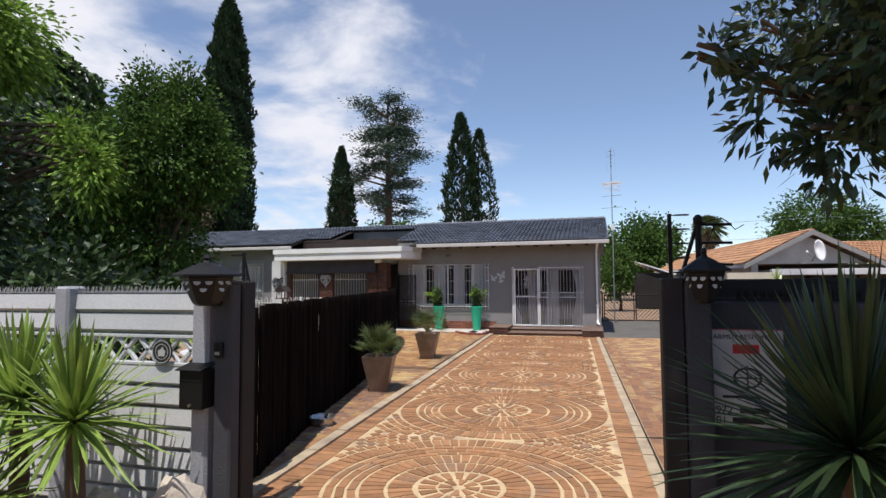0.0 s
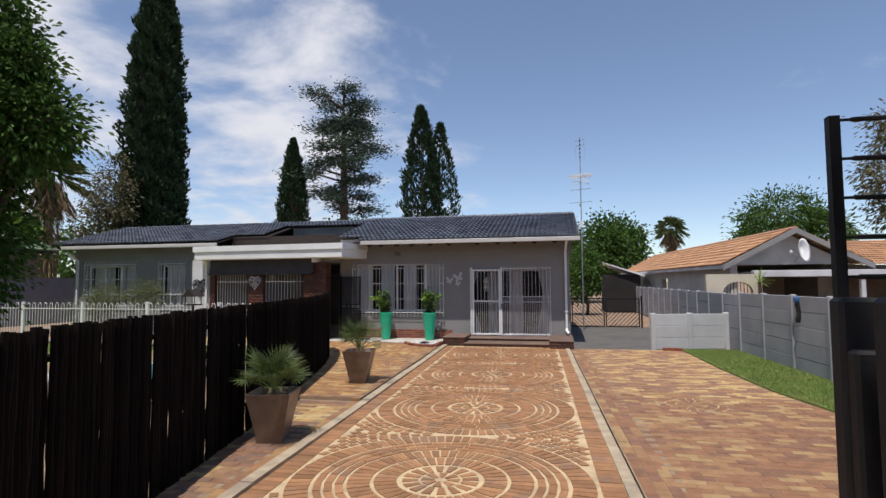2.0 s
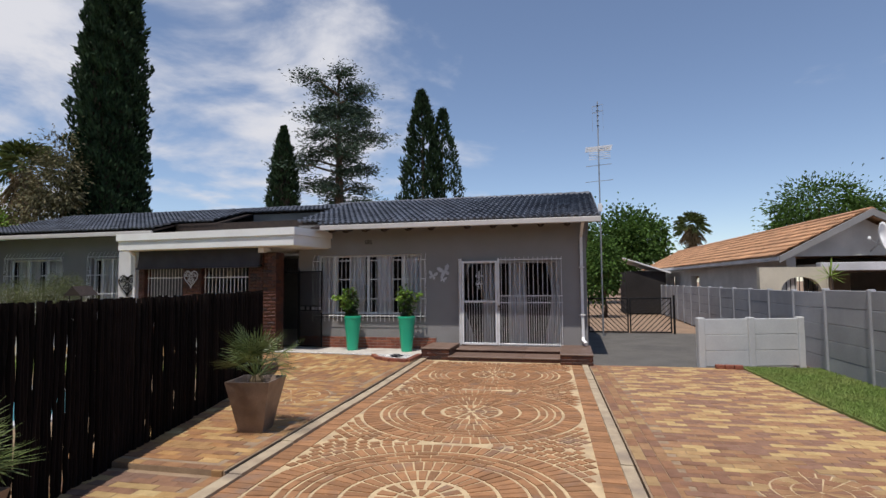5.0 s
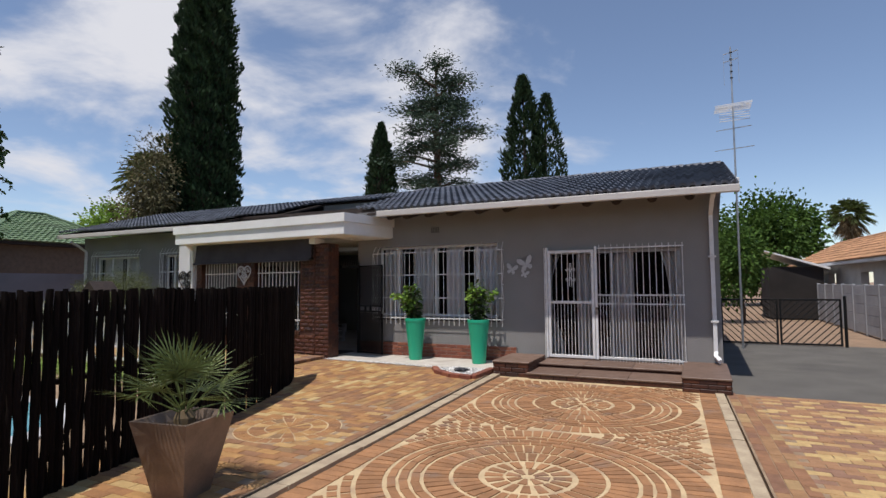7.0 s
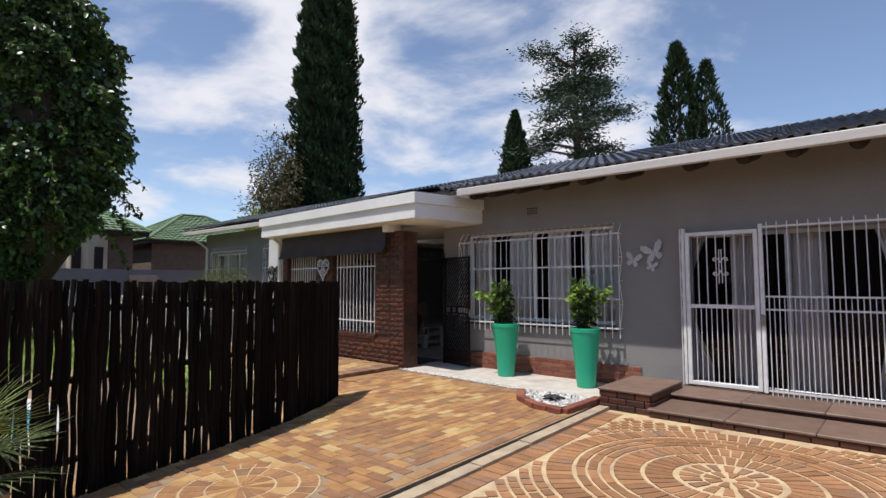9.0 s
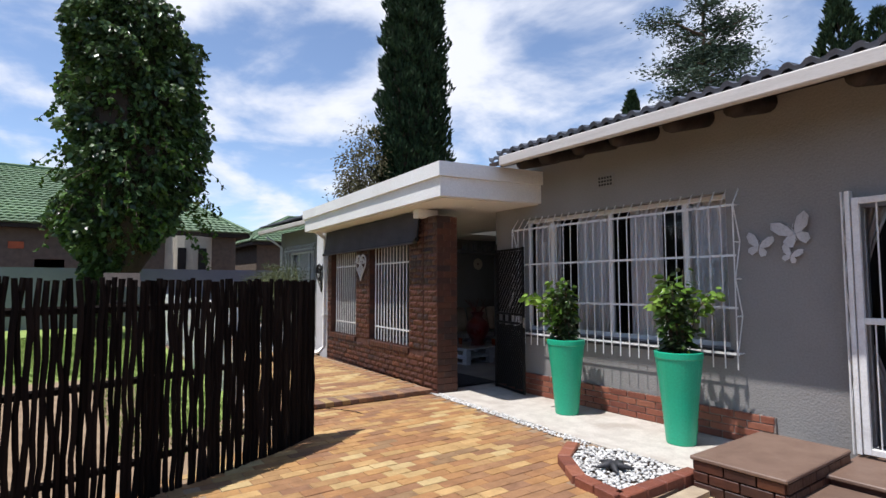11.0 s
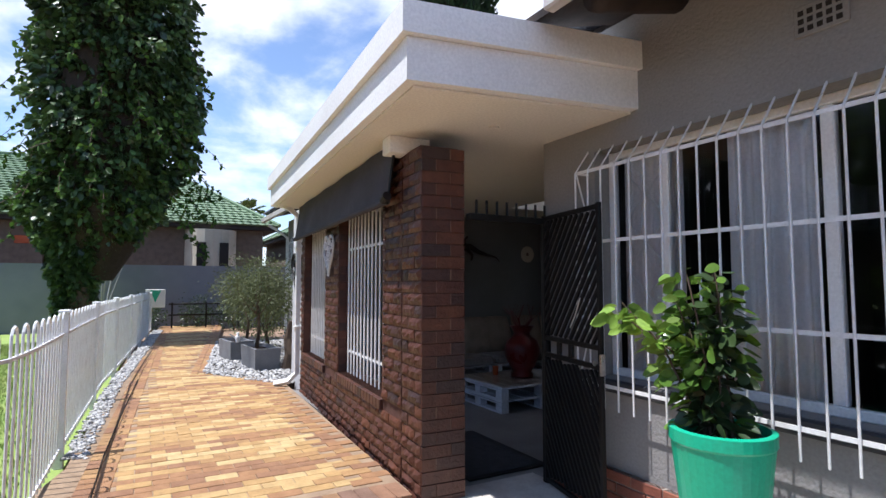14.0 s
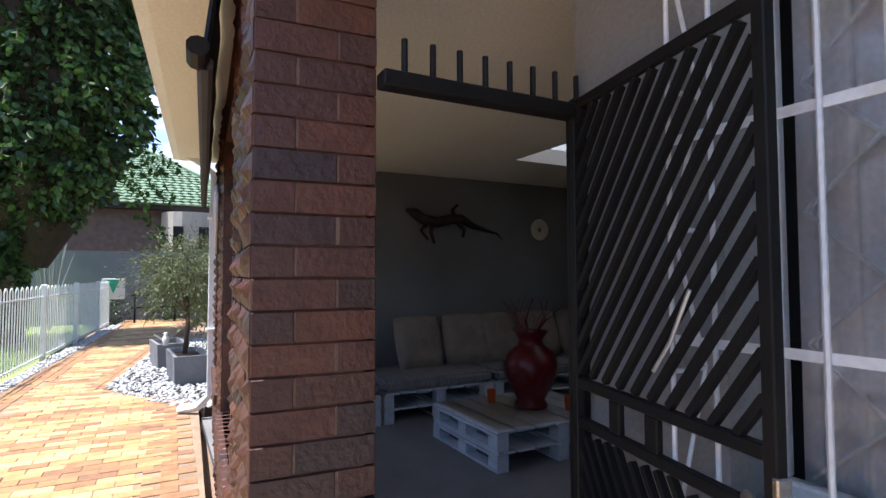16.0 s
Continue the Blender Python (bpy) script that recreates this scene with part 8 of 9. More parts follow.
# layered cedar
cd = thing("cedar", pose(-18.3, 46.3, 0) @ Matrix.Diagonal((1.13, 1.13, 1.13, 1)), "tall blue-green cedar with flat layered boughs", "tree")
Mesh().tube([(0, 0, -0.1), (0.1, 0, 8), (0.0, 0, 16.6)], [0.42, 0.28, 0.05], 10).part("trunk", M["bark"], cd)
g = np.random.default_rng(47)
P_, O_ = [], []
rr = random.Random(47)
for k in range(32):
    z = 7.2 + 8.7 * (k / 31) ** 0.9 + rr.uniform(-0.25, 0.25)
    reach = np.interp(z, [7, 9, 11.5, 14.5, 16.2, 17], [3.4, 3.7, 2.9, 3.2, 2.3, 1.2]) * rr.uniform(0.45, 1.15)
    a = k * 2.39996 + rr.uniform(-0.4, 0.4)
    e = Vector((math.cos(a) * reach, math.sin(a) * reach, z + reach * rr.uniform(-0.12, 0.14)))
    Mesh().tube([(0, 0, z - 0.3), tuple(Vector((0, 0, z)).lerp(e, 0.5) + Vector((0, 0, 0.15))), tuple(e)], [0.10, 0.06, 0.02], 5).part("bough", M["bark"], cd)
    m_ = 620
    knots = 0.35 + 0.65 * g.random(7) ** 0.6
    t = knots[g.integers(0, 7, m_)] + g.normal(0, 0.05, m_)
    c = np.outer(t, np.array(e) - np.array([0, 0, z])) + np.array([0, 0, z])
    side = np.clip(g.normal(0, 0.46, (m_, 3)), -0.78, 0.78) * np.array([1, 1, 0.46]) * (0.5 + 0.9 * t)[:, None]
    P_.append(c + side); O_.append(g.normal(size=(m_, 3)) * np.array([1, 1, 0.35]) + np.array([0, 0, 0.3]))
leaves("foliage", np.concatenate(P_), np.concatenate(O_), 0.30, 0.09, M["cedar"], cd, "", 0.1, 48)


def feather_palm(m, label, h, crown, seed, n=46, fl=0.0):
    top = thing("palm_tree", m, label, "tree")
    Mesh().tube([(0, 0, -0.1), (0.05, 0, h * 0.5), (0, 0, h)], [0.42, 0.36, 0.4], 10).part("trunk", M["dry"], top)
    r = random.Random(seed)
    g = np.random.default_rng(seed)
    for lab, mat_, cnt, e0, e1 in (("", "palm", n, -20, 85), ("dead brown fronds hanging", "dry", n // 2, -75, -40)):
        pos, out = [], []
        for k in range(cnt):
            a, e = r.uniform(0, 6.28), radians(r.uniform(e0, e1))
            d = np.array([math.cos(a) * math.cos(e), math.sin(a) * math.cos(e), math.sin(e)])
            s = np.array([-math.sin(a), math.cos(a), 0])
            for j in range(26):
                t = 0.35 + 0.65 * r.random()
                f = r.uniform(-1, 1)
                q = d * crown * t + np.array([0, 0, -0.28 * crown * t * t])
                pos.append(q * 0.75 + np.array([0, 0, h])); out.append(d + s * f * 1.1 + np.array([0, 0, -0.25]))
        leaves("fronds", np.array(pos), np.array(out), crown * 0.30, 0.07, M[mat_], top, lab, 0.3, seed)
    if fl:
        k = 900
        z = h * (0.25 + 0.75 * g.random(k))
        a = g.random(k) * 2 * np.pi
        rad = fl * (0.55 + 0.45 * z / h) * (0.6 + 0.4 * g.random(k))
        leaves("skirt", np.column_stack([rad * np.cos(a), rad * np.sin(a), z]), np.column_stack([np.cos(a) * 0.2, np.sin(a) * 0.2, np.full(k, -1.0)]) + g.normal(0, 0.15, (k, 3)), 0.9, 0.09, M["dry"], top, "dead brown fronds against the trunk", 0.0, seed + 1)
    return top


feather_palm(pose(-42.0, 39.8, 0), "shaggy palm with a skirt of dead fronds", 11.0, 3.3, 51, 64, 1.05)
feather_palm(pose(15.9, 85.0, 0), "far palm with a round crown", 9.3, 2.6, 52, 95, 0.8)
feather_palm(pose(-75.0, 28.0, 0), "far palm behind the green roof", 10.6, 2.6, 53)
broad_tree(pose(4.0, 52.0, 0), "round bright green tree beyond the drive", [(0, 0, 4.4, 3.1, 3.0, 2.9, 1), (-1.9, -0.6, 3.0, 2.0, 2.0, 2.0, 0.5), (1.4, 0.3, 5.2, 1.8, 1.8, 1.7, 0.4)], 15000, (0.30, 0.2), "leaf", (2.6, 0.25), 10, 54, 0.5)
broad_tree(pose(1.4, 33.5, 0), "dark shrub beside the house corner", [(0, 0, 2.7, 0.75, 0.8, 1.0, 1), (-0.3, 0, 1.6, 0.5, 0.8, 0.8, 0.4)], 3500, (0.16, 0.1), "leaf", (1.2, 0.08), 5, 55, 0.25, name="shrub_tree")
broad_tree(pose(17.5, 50.0, 0), "tall spreading gum tree beyond the neighbour", [(0, 0, 6.6, 3.0, 2.8, 1.9, 1), (2.2, 0, 5.6, 2.6, 2.2, 1.6, 0.8), (-1.6, 0, 5.0, 1.8, 1.8, 1.3, 0.4)], 11000, (0.34, 0.13), "leaf", (4.0, 0.3), 10, 56, 0.6)
broad_tree(pose(23.3, 43.0, 0), "tall yellowing pine-like tree beyond the neighbour", [(0, 0, 11.5, 2.6, 2.4, 2.0, 1), (-1.0, 0, 8.6, 2.8, 2.4, 1.5, 1), (0.6, 0, 6.3, 3.2, 2.6, 1.4, 1), (1.4, 0, 9.6, 2.2, 2, 1.5, 0.6)], 13000, (0.36, 0.12), "dry_leaf", (9.0, 0.3), 12, 57, 0.6)
broad_tree(pose(-24.5, 62.0, 0), "far rounded tree behind the roof", [(0, 0, 6.2, 4.5, 3, 2.6, 1)], 6000, (0.4, 0.25), "leaf", (4, 0.3), 6, 58, 0.6)
broad_tree(pose(-45.0, 38.6, 0), "yellow-green tree behind the west wing", [(0, 0, 6.2, 2.6, 2.6, 2.2, 1), (-1.6, 1, 5.0, 2.2, 2.0, 1.8, 0.6)], 8000, (0.35, 0.2), "leaf_lit", (2.5, 0.25), 6, 59, 0.5)
broad_tree(pose(-14.5, 60.0, 0), "dark low trees behind the cedar", [(0, 0, 5.0, 6.0, 3, 3.0, 1)], 5000, (0.45, 0.25), "leaf_dark", (4, 0.3), 6, 70, 0.6)
for k, (x, y, s) in enumerate(((38, 60, 4.5), (-50, 52, 5.0), (-60, 10, 4.5), (30, 75, 4.0), (-33, 66, 4.5), (48, 45, 5.0))):
    broad_tree(pose(x, y, 0), "distant rounded garden tree", [(0, 0, s * 0.9, s, s * 0.8, s * 0.75, 1)], 3500, (0.5, 0.3), "leaf", (s * 0.5, 0.3), 4, 80 + k, 0.7)
# garden trees west of the drive
broad_tree(pose(-7.1, 7.5, 0), "upright dark green small-leaved tree in the front garden", [(-0.4, 0, 2.4, 0.95, 1.0, 1.2, 1), (0.0, 0, 3.9, 0.95, 0.95, 1.0, 1), (-0.35, 0, 4.9, 0.38, 0.45, 0.6, 0.24), (0.40, 0.1, 4.85, 0.34, 0.4, 0.6, 0.22), (0.85, 0.2, 3.7, 0.45, 0.5, 0.55, 0.25), (-1.0, 0, 4.0, 0.6, 0.65, 0.85, 0.4), (0.75, 0.1, 4.4, 0.3, 0.35, 0.4, 0.12)], 46000, (0.085, 0.045), "leaf", (2.6, 0.13), 34, 61, 0.15, 12, 0.25)
broad_tree(pose(-9.0, 5.5, 0), "light green feathery tree in the front garden", [(-0.1, 0, 5.5, 1.15, 1.05, 1.0, 1), (-1.6, 0.3, 5.0, 1.3, 1.2, 1.2, 0.6), (1.80, 0.70, 3.5, 0.28, 0.3, 0.55, 0.07), (1.5, 0.6, 4.0, 0.22, 0.25, 0.3, 0.03)], 26000, (0.12, 0.05), "leaf_lit", (4.2, 0.16), 22, 62, 0.22, 14, 0.35)
broad_tree(pose(-15.0, 7.6, 0), "dark green broadleaf tree deeper in the garden", [(0, 0, 5.0, 3.0, 2.6, 3.0, 1), (0, 0, 2.4, 3.0, 2.6, 2.0, 0.7)], 22000, (0.22, 0.12), "leaf_dark", (3.0, 0.2), 8, 63, 0.35, 14, 0.4)
# leaf_dark here stands for the deep shade under the light green tree
broad_tree(pose(-9.0, 5.1, 0), "hedge-like shrub behind the street wall, coloured dark for shade", [(0, 0, 2.5, 1.5, 0.9, 2.1, 1), (-2.0, 0.4, 2.3, 1.6, 1.0, 2.0, 0.7), (2.2, 0.2, 1.15, 1.9, 0.7, 1.0, 0.6)], 24000, (0.13, 0.07), "leaf_dark", (1.0, 0.08), 8, 64, 0.25, 14, 0.35, "shrub_tree")
# tree that overhangs the gate; unseen clump at z 6.2 added to shade it
broad_tree(pose(3.5, 4.6, 0), "dark-leaved tree whose branches overhang the gate", [(0.0, -0.6, 4.6, 2.0, 2.4, 1.5, 1), (-1.35, 0.0, 3.8, 0.95, 0.9, 0.85, 0.40), (-1.3, -1.9, 4.7, 1.25, 1.2, 1.0, 0.5), (-0.9, 0.2, 2.95, 0.55, 0.5, 0.5, 0.10), (-2.15, -3.0, 6.2, 1.5, 1.1, 0.8, 4.2), (-1.70, -0.4, 3.20, 0.55, 0.4, 0.50, 0.04), (-2.30, -0.5, 3.45, 0.35, 0.28, 0.28, 0.02), (-1.5, -0.3, 3.8, 0.75, 0.5, 0.45, 0.05), (-2.74, -1.94, 2.60, 0.17, 0.22, 0.26, 0.030), (-2.50, -1.98, 2.40, 0.18, 0.22, 0.22, 0.040), (-2.34, -1.90, 2.74, 0.24, 0.26, 0.36, 0.080), (-2.95, -1.90, 2.83, 0.13, 0.15, 0.11, 0.010), (-2.32, -2.14, 2.70, 0.20, 0.22, 0.34, 0.075), (-2.46, -2.21, 3.00, 0.26, 0.22, 0.14, 0.045)], 54000, (0.088, 0.034), "leaf_dark", (3.0, 0.16), 44, 65, 0.05, 9, 0.2, droop=0.1)
# west shrubs before the house wall
broad_tree(pose(-16.4, 18.9, 0), "grey-green shrub before the west windows", [(0, 0, 1.0, 0.8, 0.6, 0.75, 1)], 2500, (0.07, 0.03), "olive", (0.5, 0.04), 5, 66, 0.15, 12, 0.2, "shrub")

# ---- east neighbour ----
nh = thing("neighbour_house", pose(5.62, 23.2, 0, 0, 0, 3.0), "neighbour's pale house with an ochre tiled gable roof", "house")
GW, GL, GE, GR = 4.65, 21.5, 2.36, 3.56
wall_mesh("y", 0.35, 0.6, 0.6, GL, 0.0, GE + 0.1, [(9.5, 10.8, 0.9, 1.9), (14.0, 15.2, 0.9, 1.9)]).part("wall", M["nb_wall"], nh)
mb = Mesh(); mb.add([(0.35, 0.6, GE), (GW - 0.35, 0.6, GE), (GW / 2, 0.6, GR - 0.1), (0.35, 0.75, GE), (GW - 0.35, 0.75, GE), (GW / 2, 0.75, GR - 0.1)], [(0, 1, 2), (3, 5, 4), (0, 2, 5, 3), (1, 4, 5, 2), (0, 3, 4, 1)]); mb.part("gable", M["nb_wall"], nh)
wall_mesh("x", 2.6, 2.8, 0.6, 12.0, 0.0, GE, [(1.0, 2.2, 0.1, 2.0), (3.0, 5.0, 0.6, 1.9)]).part("wall", M["brown_wall"], nh)
half = GW / 2
sl = Vector((half, 0, GR - GE)).normalized()
nb_roof = Mesh().box((0.1, 0.1, GE - 0.04), (0.12, GL, GE - 0.02)).part("roof", M["tile_orange"], nh)
tiled_slope(nb_roof, M["tile_orange"], (0.0, GL, GE), (0, -1, 0), (half, 0, GR - GE), int(GL / 0.30), 8, 0.30, math.hypot(half, GR - GE) / 7.9, wave=0.045)
tiled_slope(nb_roof, M["tile_orange"], (GW, 0.0, GE), (0, 1, 0), (-half, 0, GR - GE), int(GL / 0.30), 8, 0.30, math.hypot(half, GR - GE) / 7.9, wave=0.045)
for o_ in nb_roof.children: o_.matrix_parent_inverse = Matrix()
mb = Mesh()
for xa, xb in ((-0.08, half), (GW + 0.08, half)):
    za, zb = GE - 0.06, GR + 0.02
    mb.add([(xa, -0.05, za - 0.14), (xb, -0.05, zb - 0.14), (xb, -0.05, zb + 0.05), (xa, -0.05, za + 0.05), (xa, 0.02, za - 0.14), (xb, 0.02, zb - 0.14), (xb, 0.02, zb + 0.05), (xa, 0.02, za + 0.05)],
           [(0, 1, 2, 3), (4, 7, 6, 5), (3, 2, 6, 7), (0, 4, 5, 1), (0, 3, 7, 4), (1, 5, 6, 2)])
mb.part("bargeboard", M["wall"], nh, "grey bargeboards")
Mesh().box((-0.02, 0.0, GE - 0.13), (0.05, GL, GE - 0.01)).part("gutter", M["wall_light"], nh)
Mesh().tube([(half, 0.0, GR + 0.02), (half, GL, GR + 0.02)], 0.10, 6).part("ridge", M["tile_orange"], nh)
# flat carport beam and posts
Mesh().box((0.7, -0.6, 1.92), (12.0, -0.35, 2.14), 0.01).part("beam", M["wall_light"], nh, "pale carport beam")
Mesh().box((0.7, -0.35, 2.05), (12.0, 2.6, 2.10)).part("carport_roof", M["wall"], nh)
for x in (4.0, 8.5, 11.8):
    Mesh().box((x, -0.55, 0.0), (x + 0.14, -0.41, 1.92), 0.01).part("carport_post", M["wall_light"], nh)
# main wing behind, roof along x
wing = Mesh().box((4.4, 3.0, 0.0), (22.0, 9.0, 2.3)).part("wing", M["nb_wall"], nh)
tiled_slope(nb_roof, M["tile_orange"], (3.4, 2.2, 2.36), (1, 0, 0), (0, 4.2, 1.15), 62, 12, 0.30, 0.36, wave=0.045)
for o_ in nb_roof.children: o_.matrix_parent_inverse = Matrix()
# arched entrance wall
ar = thing("arched_wall", pose(5.0, 22.3, 0, 0, 0, 3), "cream garden wall with an arched grille opening", "wall")
mb = Mesh()
W, H = 1.5, 2.02
arc = [(0.75 + 0.48 * math.cos(t), 1.40 + 0.36 * math.sin(t)) for t in np.linspace(math.pi, 0, 13)]
front = [(0, 0), (0.27, 0), (0.27, 1.40)] + arc + [(1.23, 0), (W, 0), (W, H), (0, H)]
outer = Mesh()
prof = [(-0.25, 0.0), (0.27, 0.0)] + arc[0:] + [(1.23, 0.0), (W, 0.0), (W, H), (-0.25, H)]
nn = len(prof)
outer.v = [(x, 0, z) for x, z in prof] + [(x, 0.2, z) for x, z in prof]
outer.f = [tuple(range(nn))[::-1], tuple(range(nn, 2 * nn))] + [(i, (i + 1) % nn, nn + (i + 1) % nn, nn + i) for i in range(nn)]
outer.part("wall", M["cream_wall"], ar)
for i in range(9):
    x = 0.32 + i * 0.108
    zt = 1.40 + 0.36 * math.sqrt(max(0, 1 - ((x - 0.75) / 0.48) ** 2))
    Mesh().tube([(x, 0.1, 0.0), (x, 0.1, zt)], 0.012, 5).part("bar", M["black"], ar)
ds = thing("satellite_dish", pose(7.95, 23.55, 2.55), "white satellite dish on the neighbour's gable", "satellite dish")
Mesh().lathe([(0.0, 0.0), (0.18, 0.02), (0.33, 0.075), (0.40, 0.12), (0.405, 0.125), (0.33, 0.09), (0.18, 0.035), (0, 0.015)], 26, pose(0, -0.55, 0.25, 82, 0, 45)).part("dish", M["white"], ds, smooth=True)
Mesh().tube([(0, 0, -0.1), (0, -0.35, 0.05), (0, -0.5, 0.22)], 0.022, 6).part("arm", M["galv"], ds)
Mesh().tube([(0, -0.55, 0.02), (-0.45, -0.95, 0.2)], 0.012, 5).part("feed_arm", M["galv"], ds)
Mesh().lathe([(0.03, 0), (0.045, 0.04), (0.03, 0.1)], 8, pose(-0.45, -0.95, 0.16)).part("feed_horn", M["white"], ds)
sp = strap_plant("aloe", pose(6.3, 22.0, 1.75), 26, 0.5, 0.045, 1.0, "spiky aloe above the arched wall", M["blade"], 1.75, 77, 0.7)
shd = thing("shed", pose(3.4, 36.0, 0), "white-roofed shed beyond the drive", "shed")
Mesh().box((-0.8, 0, 0), (1.2, 3, 2.2)).part("wall", M["dark"], shd)
mb = Mesh(); mb.add([(-1.0, -0.2, 2.95), (1.4, -0.2, 2.15), (1.4, 3.2, 2.15), (-1.0, 3.2, 2.95), (-1.0, -0.2, 2.90), (1.4, -0.2, 2.05), (1.4, 3.2, 2.05), (-1.0, 3.2, 2.90)], [(0, 1, 2, 3), (4, 7, 6, 5), (0, 4, 5, 1), (1, 5, 6, 2), (3, 7, 4, 0)]); mb.part("roof", M["white"], shd)

# ---- aerial ----
an = thing("tv_aerial", pose(0.75, 23.6, 3.1), "tall galvanised television aerial mast at the gable end", "aerial")
Mesh().tube([(0, 0, -3.12), (0, 0, 4.25)], [0.026, 0.018], 6).part("mast", M["galv"], an)
for z, half, k in ((4.1, 0.16, 0), (3.9, 0.16, 0), (2.75, 0.34, 1), (2.2, 0.38, 1), (1.7, 0.42, 1)):
    Mesh().tube([(-half, 0.05, z), (half, -0.05, z + 0.03)], 0.012, 4).part("boom", M["galv"], an)
for i in range(7):
    Mesh().tube([(-0.40, -0.3 + i * 0.1, 2.72), (0.40, -0.3 + i * 0.1, 2.76)], 0.011, 4).part("element", M["white_metal"], an)
    Mesh().tube([(-0.30, -0.03, 2.40 + i * 0.06), (0.36, 0.03, 2.43 + i * 0.06)], 0.010, 4).part("element", M["white_metal"], an)
for i in range(5):
    Mesh().lathe([(0.0, 0), (0.035, 0.01), (0.035, 0.03), (0, 0.04)], 8, pose(0, 0, 3.45 + i * 0.16)).part("insulator", M["black"], an)
for s in (-1, 1):
    Mesh().tube([(s * 0.16, 0, 3.3), (s * 0.16, 0, 4.1)], 0.005, 4).part("element", M["galv"], an)
Mesh().box((-0.06, -0.05, 0.75), (0.07, 0.05, 1.0), 0.01).part("amplifier", M["white"], an)

# ---- setts of the drive: sunburst medallions ----
def sett(mb_or_parent, centre, pts, h, near, mat, gap_seed):
    mb = Mesh()
    n = len(pts)
    mb.v = [(x, y, -0.004) for x, y in pts] + [(x, y, h) for x, y in pts]
    mb.f = [tuple(range(n, 2 * n))] + [(i, (i + 1) % n, n + (i + 1) % n, n + i) for i in range(n)]
    return mb


MED_Y = [1.74 + 2.88 * i for i in range(6)]
rest_m = Mesh()
one_mesh = {}
rs = random.Random(17)
HALF_W = 1.415
near_count = [0]


def place_sett(cy, r0, r1, a0, a1, near):
    """One wedge between two radii and two angles about a medallion centre."""
    key = (round(r0, 3), round(r1, 3), round(a1 - a0, 4))
    if key not in one_mesh:
        w = (a1 - a0) / 2
        pts = [(r0 * math.cos(-w), r0 * math.sin(-w)), (r1 * math.cos(-w), r1 * math.sin(-w)), (r1 * math.cos(w), r1 * math.sin(w)), (r0 * math.cos(w), r0 * math.sin(w))]
        m_ = sett(None, None, pts, 0.008, False, None, 0)
        one_mesh[key] = (m_, m_.data("sett", M["paver_red"]))
    a = (a0 + a1) / 2 + math.atan(SKEW)
    rm = (r0 + r1) / 2
    u, v = rm * math.cos((a0 + a1) / 2), rm * math.sin((a0 + a1) / 2)
    if abs(u) > HALF_W - 0.035 or cy + v > 17.66 or cy + v < 0:
        return
    m = Matrix.Translation((drive_x(0, cy), cy, rs.uniform(-0.0025, 0.002))) @ pose(0, 0, 0, 0, 0, math.degrees(a))
    if near and near_count[0] < 300:
        o = new("sett", one_mesh[key][1]); o.parent = drive; o.matrix_local = m
        near_count[0] += 1
    else:
        rest_m.add(one_mesh[key][0].v, one_mesh[key][0].f, m)


def ring(cy, r0, r1, n, fill, near, phase=0.0, gap_r=0.010):
    for i in range(n):
        a = 2 * math.pi * (i + phase) / n
        w = math.pi / n * fill
        place_sett(cy, r0 + gap_r, r1 - gap_r, a - w, a + w, near)


for ci, cy in enumerate(MED_Y):
    nr = ci == 4
    ring(cy, 0.05, 0.19, 8, 0.58, nr)
    ring(cy, 0.195, 0.365, 16, 0.60, nr, 0.5)
    ring(cy, 0.395, 0.625, 36, 0.77, nr, 0.0, 0.011)
    ring(cy, 0.640, 0.865, 52, 0.82, nr, 0.0, 0.010)
    ring(cy, 0.880, 0.972, 27, 0.945, nr, 0.2, 0.011)
    ring(cy, 0.977, 1.070, 30, 0.945, nr, 0.6, 0.011)
    ring(cy, 1.075, 1.165, 33, 0.945, nr, 0.1, 0.011)
    ring(cy, 1.180, 1.405, 84, 0.82, nr, 0.3, 0.010)
    # arcs that fill the corners, kept to this medallion's own half
    for k in range(6):
        r0 = 1.42 + k * 0.103
        n = int(2 * math.pi * r0 / 0.125)
        for i in range(n):
            a = 2 * math.pi * (i + 0.5 * (k % 2)) / n
            rm = r0 + 0.05
            if abs(rm * math.sin(a)) < 1.44 - 0.015 and abs(rm * math.cos(a)) < HALF_W - 0.045:
                w = math.pi / n * 0.76 * rs.choice((0.90, 1.0, 1.06))
                place_sett(cy, r0 + 0.014, r0 + 0.090, a - w, a + w, False)
tagged(rest_m.part("setts", M["paver_red"], drive), kind="stuff")
# soldier courses either side of the medallions
mb = Mesh()
y = 0.0
while y < 17.6:
    for a in (-1.635, 1.43):
        z = rs.uniform(0.004, 0.009)
        x0, x1 = drive_x(a, y), drive_x(a + 0.205, y)
        mb.add([(x0, y + 0.004, -0.01), (x1, y + 0.004, -0.01), (x1, y + 0.102, -0.01), (x0, y + 0.102, -0.01), (x0, y + 0.004, z), (x1, y + 0.004, z), (x1, y + 0.102, z), (x0, y + 0.102, z)],
               [(4, 5, 6, 7), (0, 1, 5, 4), (1, 2, 6, 5), (2, 3, 7, 6), (3, 0, 4, 7)])
    y += 0.107
tagged(mb.part("border_setts", M["paver_red"], drive), kind="stuff")


# ---- clay brick paving ----
def in_poly(x, y, poly):
    inside, j = False, len(poly) - 1
    for i in range(len(poly)):
        if (poly[i][1] > y) != (poly[j][1] > y) and x < (poly[j][0] - poly[i][0]) * (y - poly[i][1]) / (poly[j][1] - poly[i][1]) + poly[i][0]:
            inside = not inside
        j = i
    return inside


